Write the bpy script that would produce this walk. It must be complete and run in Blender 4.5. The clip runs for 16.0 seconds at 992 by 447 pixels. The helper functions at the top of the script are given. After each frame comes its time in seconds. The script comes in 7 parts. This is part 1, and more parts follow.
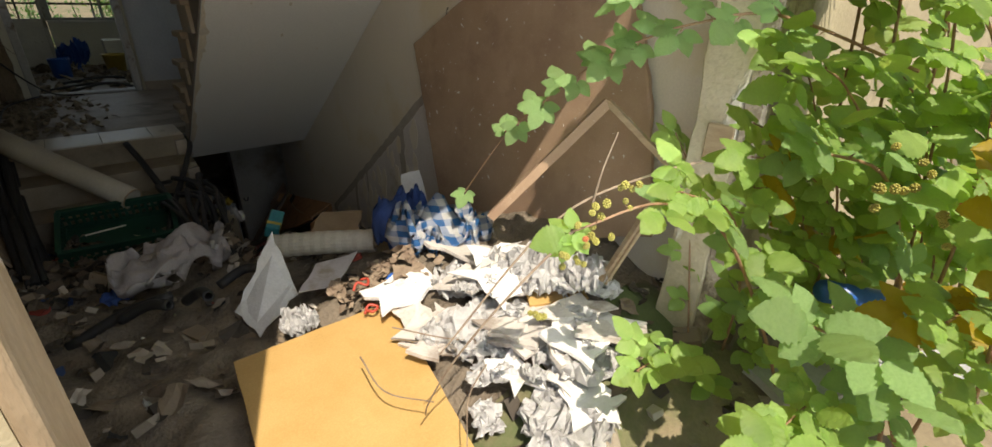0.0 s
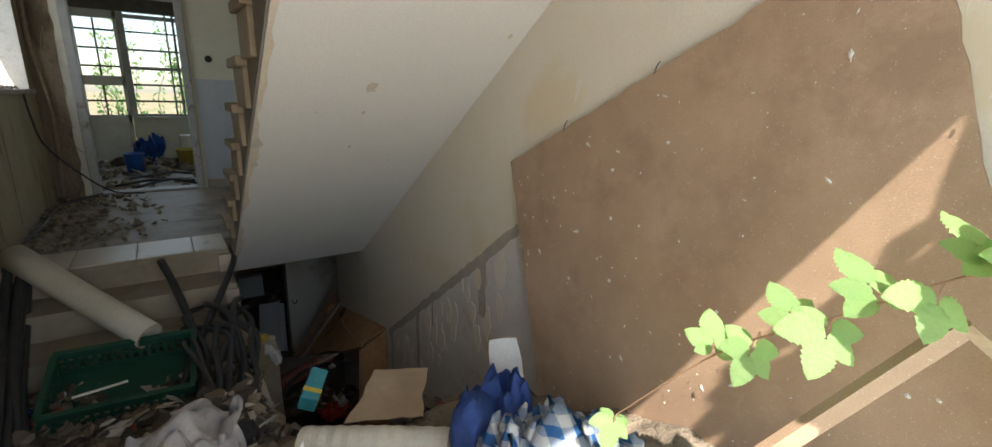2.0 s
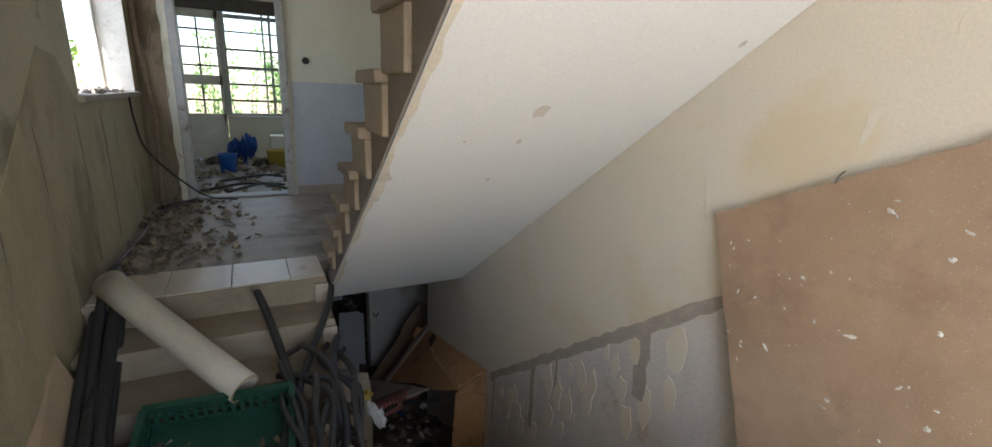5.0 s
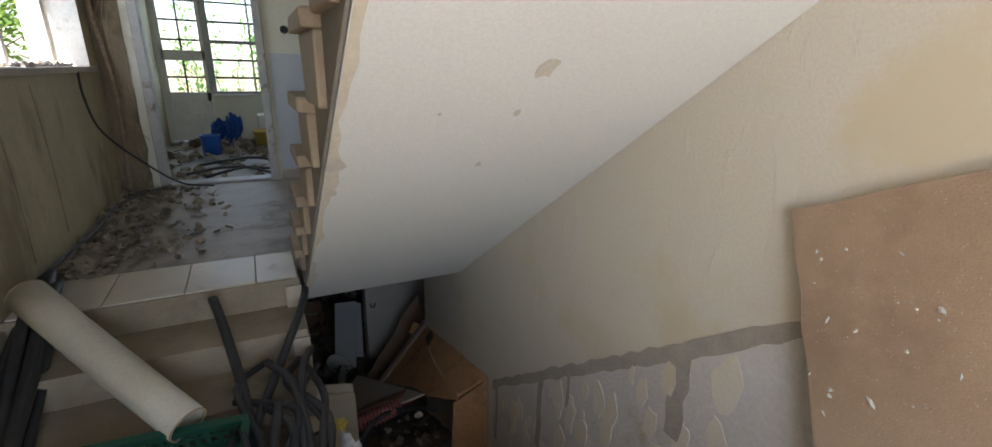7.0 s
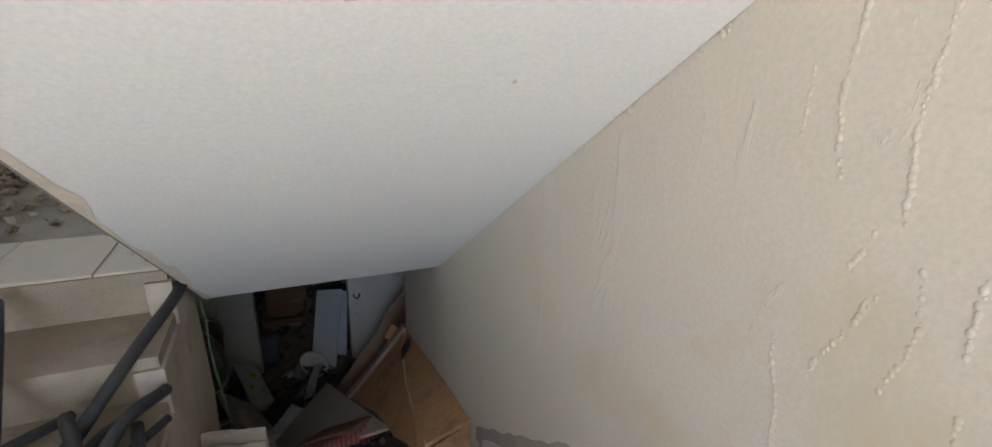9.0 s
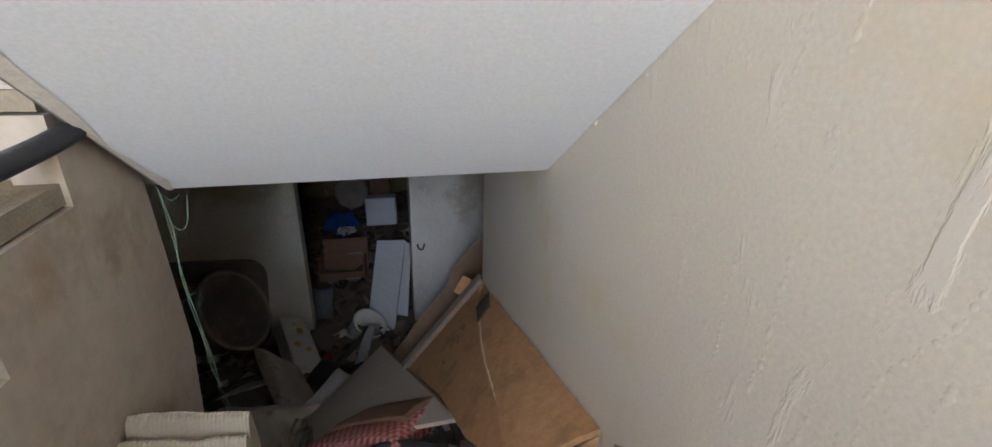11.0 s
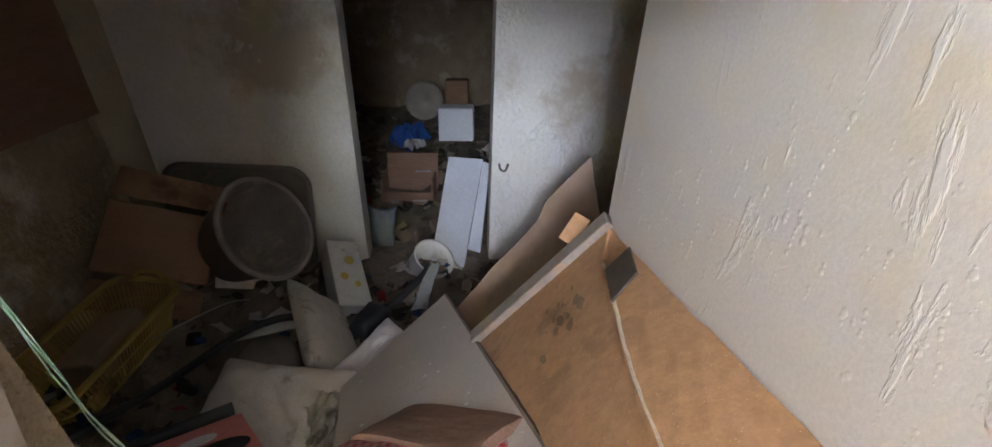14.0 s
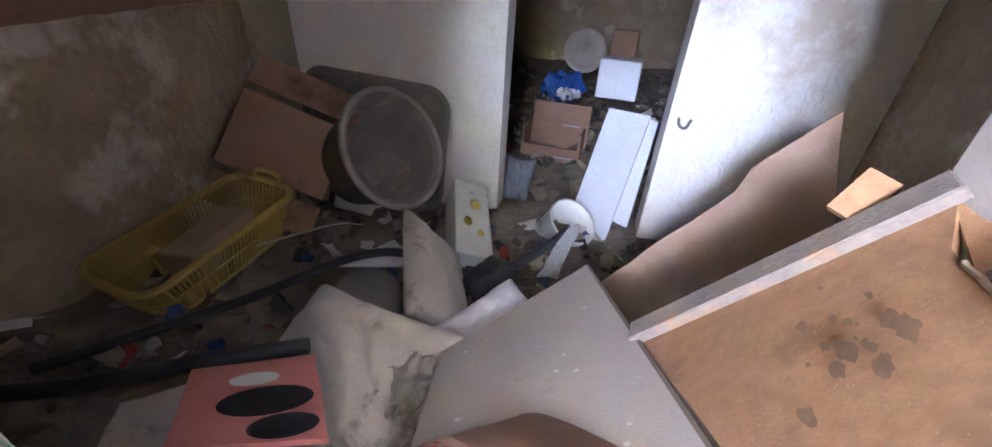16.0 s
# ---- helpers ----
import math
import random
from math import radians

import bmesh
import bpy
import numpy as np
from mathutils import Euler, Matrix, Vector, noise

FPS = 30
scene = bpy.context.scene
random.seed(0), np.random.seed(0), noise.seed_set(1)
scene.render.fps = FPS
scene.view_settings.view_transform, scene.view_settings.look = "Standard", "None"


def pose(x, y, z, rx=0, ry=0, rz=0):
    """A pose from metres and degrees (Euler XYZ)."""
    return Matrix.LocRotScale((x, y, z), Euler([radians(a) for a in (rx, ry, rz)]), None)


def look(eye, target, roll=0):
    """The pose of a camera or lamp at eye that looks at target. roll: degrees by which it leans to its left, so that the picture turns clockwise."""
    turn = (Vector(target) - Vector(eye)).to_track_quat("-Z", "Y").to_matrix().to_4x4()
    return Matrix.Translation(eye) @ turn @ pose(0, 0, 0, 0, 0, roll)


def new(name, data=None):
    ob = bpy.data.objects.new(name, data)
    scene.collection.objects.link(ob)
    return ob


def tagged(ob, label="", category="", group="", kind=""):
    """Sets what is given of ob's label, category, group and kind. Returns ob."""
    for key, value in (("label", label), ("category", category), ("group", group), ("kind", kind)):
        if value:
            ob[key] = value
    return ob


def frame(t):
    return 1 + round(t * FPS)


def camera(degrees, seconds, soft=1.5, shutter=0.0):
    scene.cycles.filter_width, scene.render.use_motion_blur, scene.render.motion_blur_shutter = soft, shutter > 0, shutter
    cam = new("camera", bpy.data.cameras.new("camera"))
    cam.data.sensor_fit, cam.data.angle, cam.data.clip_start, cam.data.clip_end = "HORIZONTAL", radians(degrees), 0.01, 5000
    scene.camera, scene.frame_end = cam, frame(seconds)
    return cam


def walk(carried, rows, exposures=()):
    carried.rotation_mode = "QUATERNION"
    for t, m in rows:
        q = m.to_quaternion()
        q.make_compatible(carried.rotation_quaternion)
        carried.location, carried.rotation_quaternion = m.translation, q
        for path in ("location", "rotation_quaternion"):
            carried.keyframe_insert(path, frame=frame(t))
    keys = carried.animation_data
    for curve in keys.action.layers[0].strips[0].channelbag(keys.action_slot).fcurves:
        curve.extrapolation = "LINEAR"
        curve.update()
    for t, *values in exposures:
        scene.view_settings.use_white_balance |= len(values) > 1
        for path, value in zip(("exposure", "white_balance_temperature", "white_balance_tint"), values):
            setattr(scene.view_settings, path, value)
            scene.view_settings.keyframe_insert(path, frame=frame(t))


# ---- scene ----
cam = camera(92.4, 16.0)
PATH = [
    (0, (-0.199, 1.059, 2.386), (1.003, 2.42, 1.547), 1.1),
    (0.5, (-0.009, 1.309, 2.362), (1.235, 2.732, 1.709), 1.3),
    (1, (0.035, 1.464, 2.399), (1.257, 2.945, 1.838), 1.2),
    (1.5, (0.039, 1.607, 2.493), (1.21, 3.146, 1.982), 1.1),
    (2, (0.105, 1.926, 2.443), (1.22, 3.507, 1.935), 1.4),
    (2.5, (0.169, 2.185, 2.482), (1.221, 3.81, 1.979), 1.7),
    (3, (0.152, 2.349, 2.555), (1.146, 4.013, 2.063), 1.9),
    (3.5, (0.099, 2.421, 2.611), (1.055, 4.113, 2.138), 2.0),
    (4, (0.024, 2.59, 2.519), (0.948, 4.301, 2.052), 2.1),
    (6.3, (0.097, 2.758, 2.534), (0.963, 4.457, 1.929), 2.0),
    (6.5, (0.163, 2.847, 2.513), (1.029, 4.543, 1.903), 1.3),
    (7, (0.284, 3.066, 2.47), (1.15, 4.761, 1.857), 1.4),
    (7.5, (0.467, 3.307, 2.445), (1.312, 5.008, 1.82), 2.2),
    (8, (0.569, 3.509, 2.424), (1.394, 5.217, 1.789), 2.4),
    (8.5, (0.722, 3.704, 2.216), (1.533, 5.404, 1.544), 2.3),
    (8.7, (0.803, 3.763, 2.177), (1.599, 5.469, 1.501), 2.3),
    (10.8, (0.936, 4.612, 1.552), (1.472, 6.384, 0.795), 2.3),
    (11, (0.964, 4.674, 1.485), (1.459, 6.450, 0.709), 1.8),
    (11.5, (0.982, 4.742, 1.326), (1.395, 6.517, 0.501), 2.3),
    (12, (1.026, 4.790, 1.285), (1.374, 6.562, 0.426), 2.2),
    (12.5, (1.004, 4.926, 1.218), (1.309, 6.696, 0.339), 2.2),
    (13, (0.929, 5.182, 1.142), (1.201, 6.946, 0.240), 2.2),
    (13.5, (0.950, 5.363, 1.109), (1.183, 7.103, 0.151), 2.6),
    (14, (0.989, 5.544, 1.018), (1.176, 7.239, -0.026), 2.2),
    (14.5, (1.015, 5.683, 0.921), (1.165, 7.356, -0.165), 2.2),
    (15, (0.989, 5.855, 0.828), (1.092, 7.505, -0.298), 3.1),
    (15.5, (0.900, 5.992, 0.672), (0.851, 7.641, -0.459), 3.3),
    (16, (0.867, 5.941, 0.624), (0.557, 7.550, -0.522), 3.5),
]
EXPOSURE = [(0.0, 0.2, 7400, 12), (0.5, 0.48, 7300, 12), (1.0, 0.85, 7150, 12), (1.5, 1.25, 6950, 12), (2.0, 1.45, 6800, 12), (2.5, 1.78, 6600, 13), (3.5, 2.08, 6450, 14), (7.0, 2.14, 6450, 16), (8.0, 2.28, 6500, 17), (8.5, 2.64, 6300, 17), (11.0, 4.08, 6500, 18), (12.5, 4.85, 6600, 18), (13.5, 5.4, 6500, 18), (14.5, 6.1, 6650, 22), (15.5, 6.85, 5950, 25), (16.0, 7.1, 5850, 27)]
walk(cam, [(t, look(eye, target, roll)) for t, eye, target, roll in PATH], EXPOSURE)

# ---- world, sun, exposure ----
SUN_WAY = Vector((0.40, 1.0, -1.644)).normalized()   # the way the sunlight travels
world = bpy.data.worlds.new("sky")
scene.world = world
world.use_nodes = True
wn, wl = world.node_tree.nodes, world.node_tree.links
sky = wn.new("ShaderNodeTexSky")
sky.sky_type, sky.sun_disc = "NISHITA", False
sky.sun_elevation = math.asin(-SUN_WAY.z)
sky.sun_rotation = math.atan2(-SUN_WAY.x, -SUN_WAY.y)
wl.new(sky.outputs[0], wn["Background"].inputs[0])
wn["Background"].inputs[1].default_value = 0.10
sun = new("sun", bpy.data.lights.new("sun", "SUN"))
sun.data.energy, sun.data.angle, sun.data.color = 5.0, radians(0.6), (1.0, 0.95, 0.86)
sun.matrix_world = look((0, 0, 8), Vector((0, 0, 8)) + SUN_WAY)


def opening_light(name, at, target, width, height, watts, tint=(0.80, 0.90, 1.0)):
    """Skylight entering by an opening."""
    ob = new(name, bpy.data.lights.new(name, "AREA"))
    ob.data.shape, ob.data.size, ob.data.size_y = "RECTANGLE", width, height
    ob.data.energy, ob.data.color = watts, tint
    ob.matrix_world = look(at, target)


opening_light("entrance_skylight", (0.54, 1.60, 2.25), (0.54, 6.0, 2.0), 1.6, 1.5, 8)
opening_light("room_skylight", (0.7, 11.76, 2.9), (0.7, 8.0, 2.6), 2.8, 1.6, 9, (0.68, 0.84, 1.0))
opening_light("window_skylight", (-1.20, 7.2, 2.95), (2.0, 7.2, 2.4), 1.6, 1.0, 2.8, (0.74, 0.87, 1.0))


# ---- materials ----
def surface(name, c1, c2, scale=6.0, rough=0.8, bump=0.3, grain=60.0, stain=None, stain_scale=1.5, stain_at=0.58, metal=0.0, relief=0.006, stretch=(1, 1, 1), flecks=None, fleck_scale=40.0, vary=0.0, peel=None):
    """A worn surface: two colours mixed by broad noise, fine grain, stains, bump."""
    m = bpy.data.materials.new(name)
    m.use_nodes = True
    n, l = m.node_tree.nodes, m.node_tree.links
    b = n["Principled BSDF"]
    b.inputs["Roughness"].default_value, b.inputs["Metallic"].default_value = rough, metal
    co = n.new("ShaderNodeTexCoord")
    mp = n.new("ShaderNodeMapping")
    mp.inputs["Scale"].default_value = stretch
    l.new(co.outputs["Object"], mp.inputs["Vector"])

    def noise_tex(s, detail, rgh=0.6):
        t = n.new("ShaderNodeTexNoise")
        t.inputs["Scale"].default_value, t.inputs["Detail"].default_value, t.inputs["Roughness"].default_value = s, detail, rgh
        l.new(mp.outputs[0], t.inputs["Vector"])
        return t

    def ramp(src, lo, hi):
        r = n.new("ShaderNodeMapRange")
        r.inputs[1].default_value, r.inputs[2].default_value = lo, hi
        l.new(src, r.inputs[0])
        return r.outputs[0]

    def mix(fac, a, c, how="MIX"):
        x = n.new("ShaderNodeMix")
        x.data_type, x.blend_type = "RGBA", how
        for sock, val in ((x.inputs[0], fac), (x.inputs[6], a), (x.inputs[7], c)):
            if isinstance(val, bpy.types.NodeSocket):
                l.new(val, sock)
            elif isinstance(val, tuple):
                sock.default_value = (*val, 1)
            else:
                sock.default_value = val
        return x.outputs[2]

    broad, fine = noise_tex(scale, 5), noise_tex(grain, 3)
    col = mix(ramp(broad.outputs[0], 0.35, 0.65), c1, c2)
    col = mix(0.18, col, mix(ramp(fine.outputs[0], 0.3, 0.7), tuple(0.62 * v for v in c1), tuple(min(1, 1.25 * v) for v in c2)))
    if stain:
        st = noise_tex(stain_scale, 8, 0.65)
        col = mix(ramp(st.outputs[0], stain_at, stain_at + 0.1), col, stain)
    if peel:
        # flaked patches, drawn out downwards, with a crisp raised border
        m2 = n.new("ShaderNodeMapping")
        m2.inputs["Scale"].default_value = peel[2]
        l.new(co.outputs["Object"], m2.inputs["Vector"])
        tx = n.new("ShaderNodeTexNoise")
        tx.inputs["Scale"].default_value, tx.inputs["Detail"].default_value, tx.inputs["Roughness"].default_value, tx.inputs["Distortion"].default_value = peel[1], 7, 0.62, 0.5
        l.new(m2.outputs[0], tx.inputs["Vector"])
        peel_edge = ramp(tx.outputs[0], peel[3], peel[3] + 0.035)
        col = mix(peel_edge, col, peel[0])
    if flecks:
        v = n.new("ShaderNodeTexVoronoi")
        v.inputs["Scale"].default_value = fleck_scale
        l.new(mp.outputs[0], v.inputs["Vector"])
        gate = noise_tex(fleck_scale * 0.35, 1)
        x = n.new("ShaderNodeMath")
        x.operation = "MULTIPLY"
        l.new(ramp(v.outputs[0], 0.20, 0.14), x.inputs[0])
        l.new(ramp(gate.outputs[0], 0.55, 0.57), x.inputs[1])
        col = mix(x.outputs[0], col, flecks)
    if vary:
        oi = n.new("ShaderNodeObjectInfo")
        hs = n.new("ShaderNodeHueSaturation")
        l.new(col, hs.inputs["Color"])
        r = n.new("ShaderNodeMapRange")
        r.inputs[3].default_value, r.inputs[4].default_value = 1 - vary, 1 + vary
        l.new(oi.outputs["Random"], r.inputs[0])
        l.new(r.outputs[0], hs.inputs["Value"])
        col = hs.outputs[0]
    l.new(col, b.inputs["Base Color"])
    rr = n.new("ShaderNodeMapRange")
    rr.inputs[3].default_value, rr.inputs[4].default_value = max(0.05, rough - 0.12), min(1, rough + 0.12)
    l.new(broad.outputs[0], rr.inputs[0])
    l.new(rr.outputs[0], b.inputs["Roughness"])
    bp = n.new("ShaderNodeBump")
    bp.inputs["Strength"].default_value, bp.inputs["Distance"].default_value = bump, relief
    ad = n.new("ShaderNodeMath")
    l.new(broad.outputs[0], ad.inputs[0])
    l.new(fine.outputs[0], ad.inputs[1])
    l.new(ad.outputs[0], bp.inputs["Height"])
    normal = bp.outputs[0]
    if peel:
        b2 = n.new("ShaderNodeBump")
        b2.inputs["Strength"].default_value, b2.inputs["Distance"].default_value = 1.0, peel[4]
        l.new(peel_edge, b2.inputs["Height"])
        l.new(normal, b2.inputs["Normal"])
        normal = b2.outputs[0]
    l.new(normal, b.inputs["Normal"])
    return m


M_WALL = surface("beige_wall_paint", (0.70, 0.63, 0.53), (0.73, 0.665, 0.565), 1.2, 0.55, 0.06, 120, stain=(0.68, 0.585, 0.43), stain_scale=1.3, stain_at=0.53, relief=0.010, peel=((0.72, 0.66, 0.57), 7.0, (1, 1, 0.30), 0.60, 0.0009))
M_SOFFIT = surface("white_limewash", (0.735, 0.725, 0.715), (0.765, 0.757, 0.748), 0.9, 0.75, 0.03, 130, stain=(0.735, 0.715, 0.685), stain_scale=0.7, stain_at=0.58)
M_SCAR = surface("fallen_limewash", (0.56, 0.50, 0.44), (0.64, 0.59, 0.53), 20, 0.9, 0.5, 90)
M_HALLWALL = surface("hall_wall_paint", (0.69, 0.68, 0.58), (0.75, 0.74, 0.64), 3, 0.7, 0.25, 50, stain=(0.5, 0.47, 0.40), stain_scale=1.3, stain_at=0.62)
M_LEFTWALL = surface("dirty_ochre_plaster", (0.42, 0.36, 0.24), (0.52, 0.46, 0.32), 2.5, 0.75, 0.5, 50, stain=(0.22, 0.18, 0.12), stain_scale=1.4, stain_at=0.56)
M_GREYPLASTER = surface("bare_grey_plaster", (0.36, 0.31, 0.27), (0.44, 0.39, 0.33), 9, 0.9, 0.5, 90)
M_PARTITION = surface("brown_plaster", (0.40, 0.335, 0.265), (0.50, 0.43, 0.35), 3.0, 0.65, 0.35, 30, stain=(0.34, 0.26, 0.18), stain_scale=2.4, stain_at=0.54, relief=0.006)
M_BASEWALL = surface("whitewashed_basement_wall", (0.66, 0.63, 0.56), (0.74, 0.71, 0.65), 3.5, 0.85, 0.7, 40, stain=(0.50, 0.43, 0.33), stain_scale=1.4, stain_at=0.51, relief=0.010, peel=((0.70, 0.68, 0.63), 5.0, (1, 1, 0.6), 0.57, 0.003))
M_DIRTWALL = surface("mouldy_basement_wall", (0.33, 0.25, 0.16), (0.46, 0.36, 0.24), 4.5, 0.9, 0.9, 30, stain=(0.62, 0.55, 0.44), stain_scale=2.6, stain_at=0.54, relief=0.02)
M_CONCRETE = surface("worn_terrazzo_concrete", (0.265, 0.215, 0.155), (0.35, 0.29, 0.215), 5, 0.75, 0.5, 120, stain=(0.22, 0.18, 0.13), stain_scale=2.4, stain_at=0.55)
M_TILE = surface("step_tile", (0.50, 0.45, 0.38), (0.58, 0.52, 0.44), 6, 0.35, 0.2, 120, stain=(0.3, 0.25, 0.19), stain_scale=3, stain_at=0.6)
M_DIRT = surface("dusty_floor", (0.16, 0.13, 0.10), (0.28, 0.23, 0.17), 5, 0.9, 0.9, 60, stain=(0.10, 0.08, 0.06), stain_scale=3, stain_at=0.52, relief=0.02)
M_HALLFLOOR = surface("dusty_hall_floor", (0.20, 0.17, 0.14), (0.30, 0.26, 0.22), 5, 0.55, 0.6, 60, stain=(0.12, 0.10, 0.08), stain_scale=2, stain_at=0.52)
M_GROUND = surface("dry_earth", (0.20, 0.16, 0.10), (0.30, 0.25, 0.16), 3, 0.95, 0.8, 60, stain=(0.10, 0.13, 0.05), stain_scale=0.7, stain_at=0.5)
M_BOARD = surface("brown_fibreboard", (0.36, 0.24, 0.157), (0.445, 0.31, 0.213), 4, 0.85, 0.8, 230, stain=(0.335, 0.22, 0.15), stain_scale=2.6, stain_at=0.52, flecks=(0.53, 0.45, 0.37), fleck_scale=130, relief=0.0016)
M_CHIP = surface("orange_chipboard", (0.37, 0.195, 0.088), (0.47, 0.262, 0.128), 30, 0.8, 0.5, 160, stain=(0.30, 0.165, 0.08), stain_scale=5, stain_at=0.55, relief=0.0012, flecks=(0.55, 0.36, 0.21), fleck_scale=120)
M_PANEL = surface("greyish_laminate", (0.50, 0.43, 0.36), (0.56, 0.49, 0.42), 4, 0.55, 0.2, 120, stain=(0.40, 0.32, 0.25), stain_scale=4, stain_at=0.6, flecks=(0.75, 0.72, 0.68), fleck_scale=22)
M_WOOD = surface("weathered_wood", (0.34, 0.24, 0.15), (0.46, 0.35, 0.23), 9, 0.8, 0.5, 80, stretch=(1, 1, 6))
M_TREAD = surface("stair_tread_stone", (0.27, 0.205, 0.14), (0.35, 0.275, 0.195), 8, 0.7, 0.5, 90)


# ---- mesh helpers ----
def slab(bm, lo, hi, m=None):
    """An axis-aligned block, turned by m."""
    r = bmesh.ops.create_cube(bm, size=1)
    lo, hi = Vector(lo), Vector(hi)
    t = Matrix.Translation((lo + hi) / 2) @ Matrix.Diagonal((*(hi - lo), 1))
    bmesh.ops.transform(bm, matrix=(m @ t) if m else t, verts=r["verts"])
    return r["verts"]


def prism(bm, outline, a, b, axis="x"):
    """A polygon of two coordinates drawn out along the third axis from a to b."""
    def at(p, v):
        return {"x": (v, p[0], p[1]), "y": (p[0], v, p[1]), "z": (p[0], p[1], v)}[axis]
    f = [bm.verts.new(at(p, a)) for p in outline]
    g = [bm.verts.new(at(p, b)) for p in outline]
    bm.faces.new(f)
    bm.faces.new(g[::-1])
    for i in range(len(f)):
        j = (i + 1) % len(f)
        bm.faces.new((f[i], g[i], g[j], f[j]))
    bmesh.ops.recalc_face_normals(bm, faces=bm.faces)


def mesh_of(name, bm, material, smooth=False):
    me = bpy.data.meshes.new(name)
    bm.normal_update()
    bm.to_mesh(me)
    bm.free()
    if smooth:
        me.shade_smooth()
    me.materials.append(material)
    return me


def part(name, bm, material, parent=None, label="", smooth=False):
    ob = new(name, mesh_of(name, bm, material, smooth))
    if parent:
        ob.parent = parent
    if label:
        ob["label"] = label
    return ob


def structure(name, bm, material, label, smooth=False):
    return tagged(part(name, bm, material, None, "", smooth), label, kind="structure")


def bevelled(bm, width, segments=2):
    bmesh.ops.bevel(bm, geom=[e for e in bm.edges if e.calc_face_angle(0) > 0.6], offset=width, segments=segments, affect="EDGES", profile=0.5)


# ---- the plan ----
RX, LX = 1.5, -0.82            # right wall, left wall
FRONT, BACK = 1.66, 8.32       # entrance plane, far hall wall
HALL, PORCH, CELLAR = 1.36, 0.85, -1.05
CEIL = 4.2
LINTEL = 3.318                 # underside of the entrance lintel
SOF_Y, SOF_Z, SLOPE = 6.016, 1.067, 0.715


def soffit(y):
    return SOF_Z + SLOPE * (SOF_Y - y)


bm = bmesh.new()
prism(bm, [(FRONT + 0.22, -1.3), (6.84, -1.3), (6.84, 1.24), (BACK, 1.24), (BACK, CEIL), (FRONT + 0.22, CEIL)], RX, RX + 0.25)
structure("wall_right", bm, M_WALL, "cream-painted plaster stair wall with blistered, peeling paint")

bm = bmesh.new()
for lo, hi in (((LX - 0.35, FRONT + 0.25, -1), (LX, 6.35, CEIL)), ((LX - 0.35, 8.08, -1), (LX, 11.7, CEIL)), ((LX - 0.35, 6.35, 1.0), (LX, 8.08, 2.40)), ((LX - 0.35, 6.35, 3.50), (LX, 8.08, CEIL))):
    slab(bm, lo, hi)
structure("wall_left", bm, M_LEFTWALL, "dirty ochre plaster wall with vertical cracks and a window")

bm = bmesh.new()
for lo, hi in (((LX, BACK, 1.2), (-0.5, BACK + 0.14, CEIL)), ((0.43, BACK, 1.2), (3.2, BACK + 0.14, CEIL)), ((-0.5, BACK, 3.40), (0.43, BACK + 0.14, CEIL))):
    slab(bm, lo, hi)
structure("wall_hall", bm, M_HALLWALL, "white hall wall with a grey dado and a doorway")

# the room behind the hall
bm = bmesh.new()
slab(bm, (3.2, BACK, 1.0), (3.4, 11.9, CEIL))
structure("wall_room", bm, M_HALLWALL, "white side wall of the far room")
bm = bmesh.new()
for lo, hi in (((LX, 11.5, 1.2), (-0.78, 11.7, CEIL)), ((-0.2, 11.5, 1.2), (2.2, 11.7, 2.02)), ((2.2, 11.5, 1.2), (3.2, 11.7, CEIL)), ((-0.78, 11.5, 3.78), (2.2, 11.7, CEIL))):
    slab(bm, lo, hi)
structure("wall_window", bm, M_HALLWALL, "white outer wall below and around the gridded window")

bm = bmesh.new()
slab(bm, (LX, 5.98, 1.22), (RX - 0.002, BACK + 0.14, HALL))
slab(bm, (LX, BACK + 0.14, 1.1), (3.2, 11.7, HALL - 0.02))
structure("floor_hall", bm, M_HALLFLOOR, "dusty dark hall floor strewn with plaster crumbs")
bm = bmesh.new()
slab(bm, (LX - 0.35, FRONT, CEIL), (3.4, 11.9, CEIL + 0.2))
structure("ceiling", bm, M_SOFFIT, "white plaster ceiling over the hall")

# stair flight overhead
bm = bmesh.new()
top = 2.35
prism(bm, [(SOF_Y, SOF_Z), (SOF_Y, HALL - 0.142), (5.75, HALL), (top, soffit(top) + 0.42), (top - 0.69, soffit(top) + 0.42), (top - 0.69, soffit(top)), (top, soffit(top))], 0.45, RX - 0.002)
structure("stair_flight_upper", bm, M_SOFFIT, "white sloping underside of the concrete stair flight")
bm = bmesh.new()
prism(bm, [(6.05, 1.071), (6.20, 1.071), (6.20, 1.216), (6.05, 1.216)], LX, RX - 0.002)
structure("beam", bm, M_SOFFIT, "white beam at the foot of the stair flight")

# lower steps up to the hall
RISE, GO = 0.17, 0.28
for k in range(3):
    bm = bmesh.new()
    z = HALL - k * RISE
    slab(bm, (LX, 5.72 - k * GO, CELLAR), (0.34, 5.98 if k == 0 else 5.72 - (k - 1) * GO, z - 0.04))
    slab(bm, (LX, 5.69 - k * GO, z - 0.04), (0.41, 5.98 if k == 0 else 5.72 - (k - 1) * GO, z - (0.004 if k == 0 else 0)))
    structure("step_%d" % (k + 1), bm, M_CONCRETE, "worn dirty concrete step with a rounded nosing")
bm = bmesh.new()
slab(bm, (LX, FRONT, 0.55), (0.34, 5.16, PORCH - 0.02))
slab(bm, (0.34, FRONT, 0.55), (RX, 3.55, PORCH - 0.02))
structure("floor_porch", bm, M_DIRT, "porch floor buried under rubbish")
bm = bmesh.new()
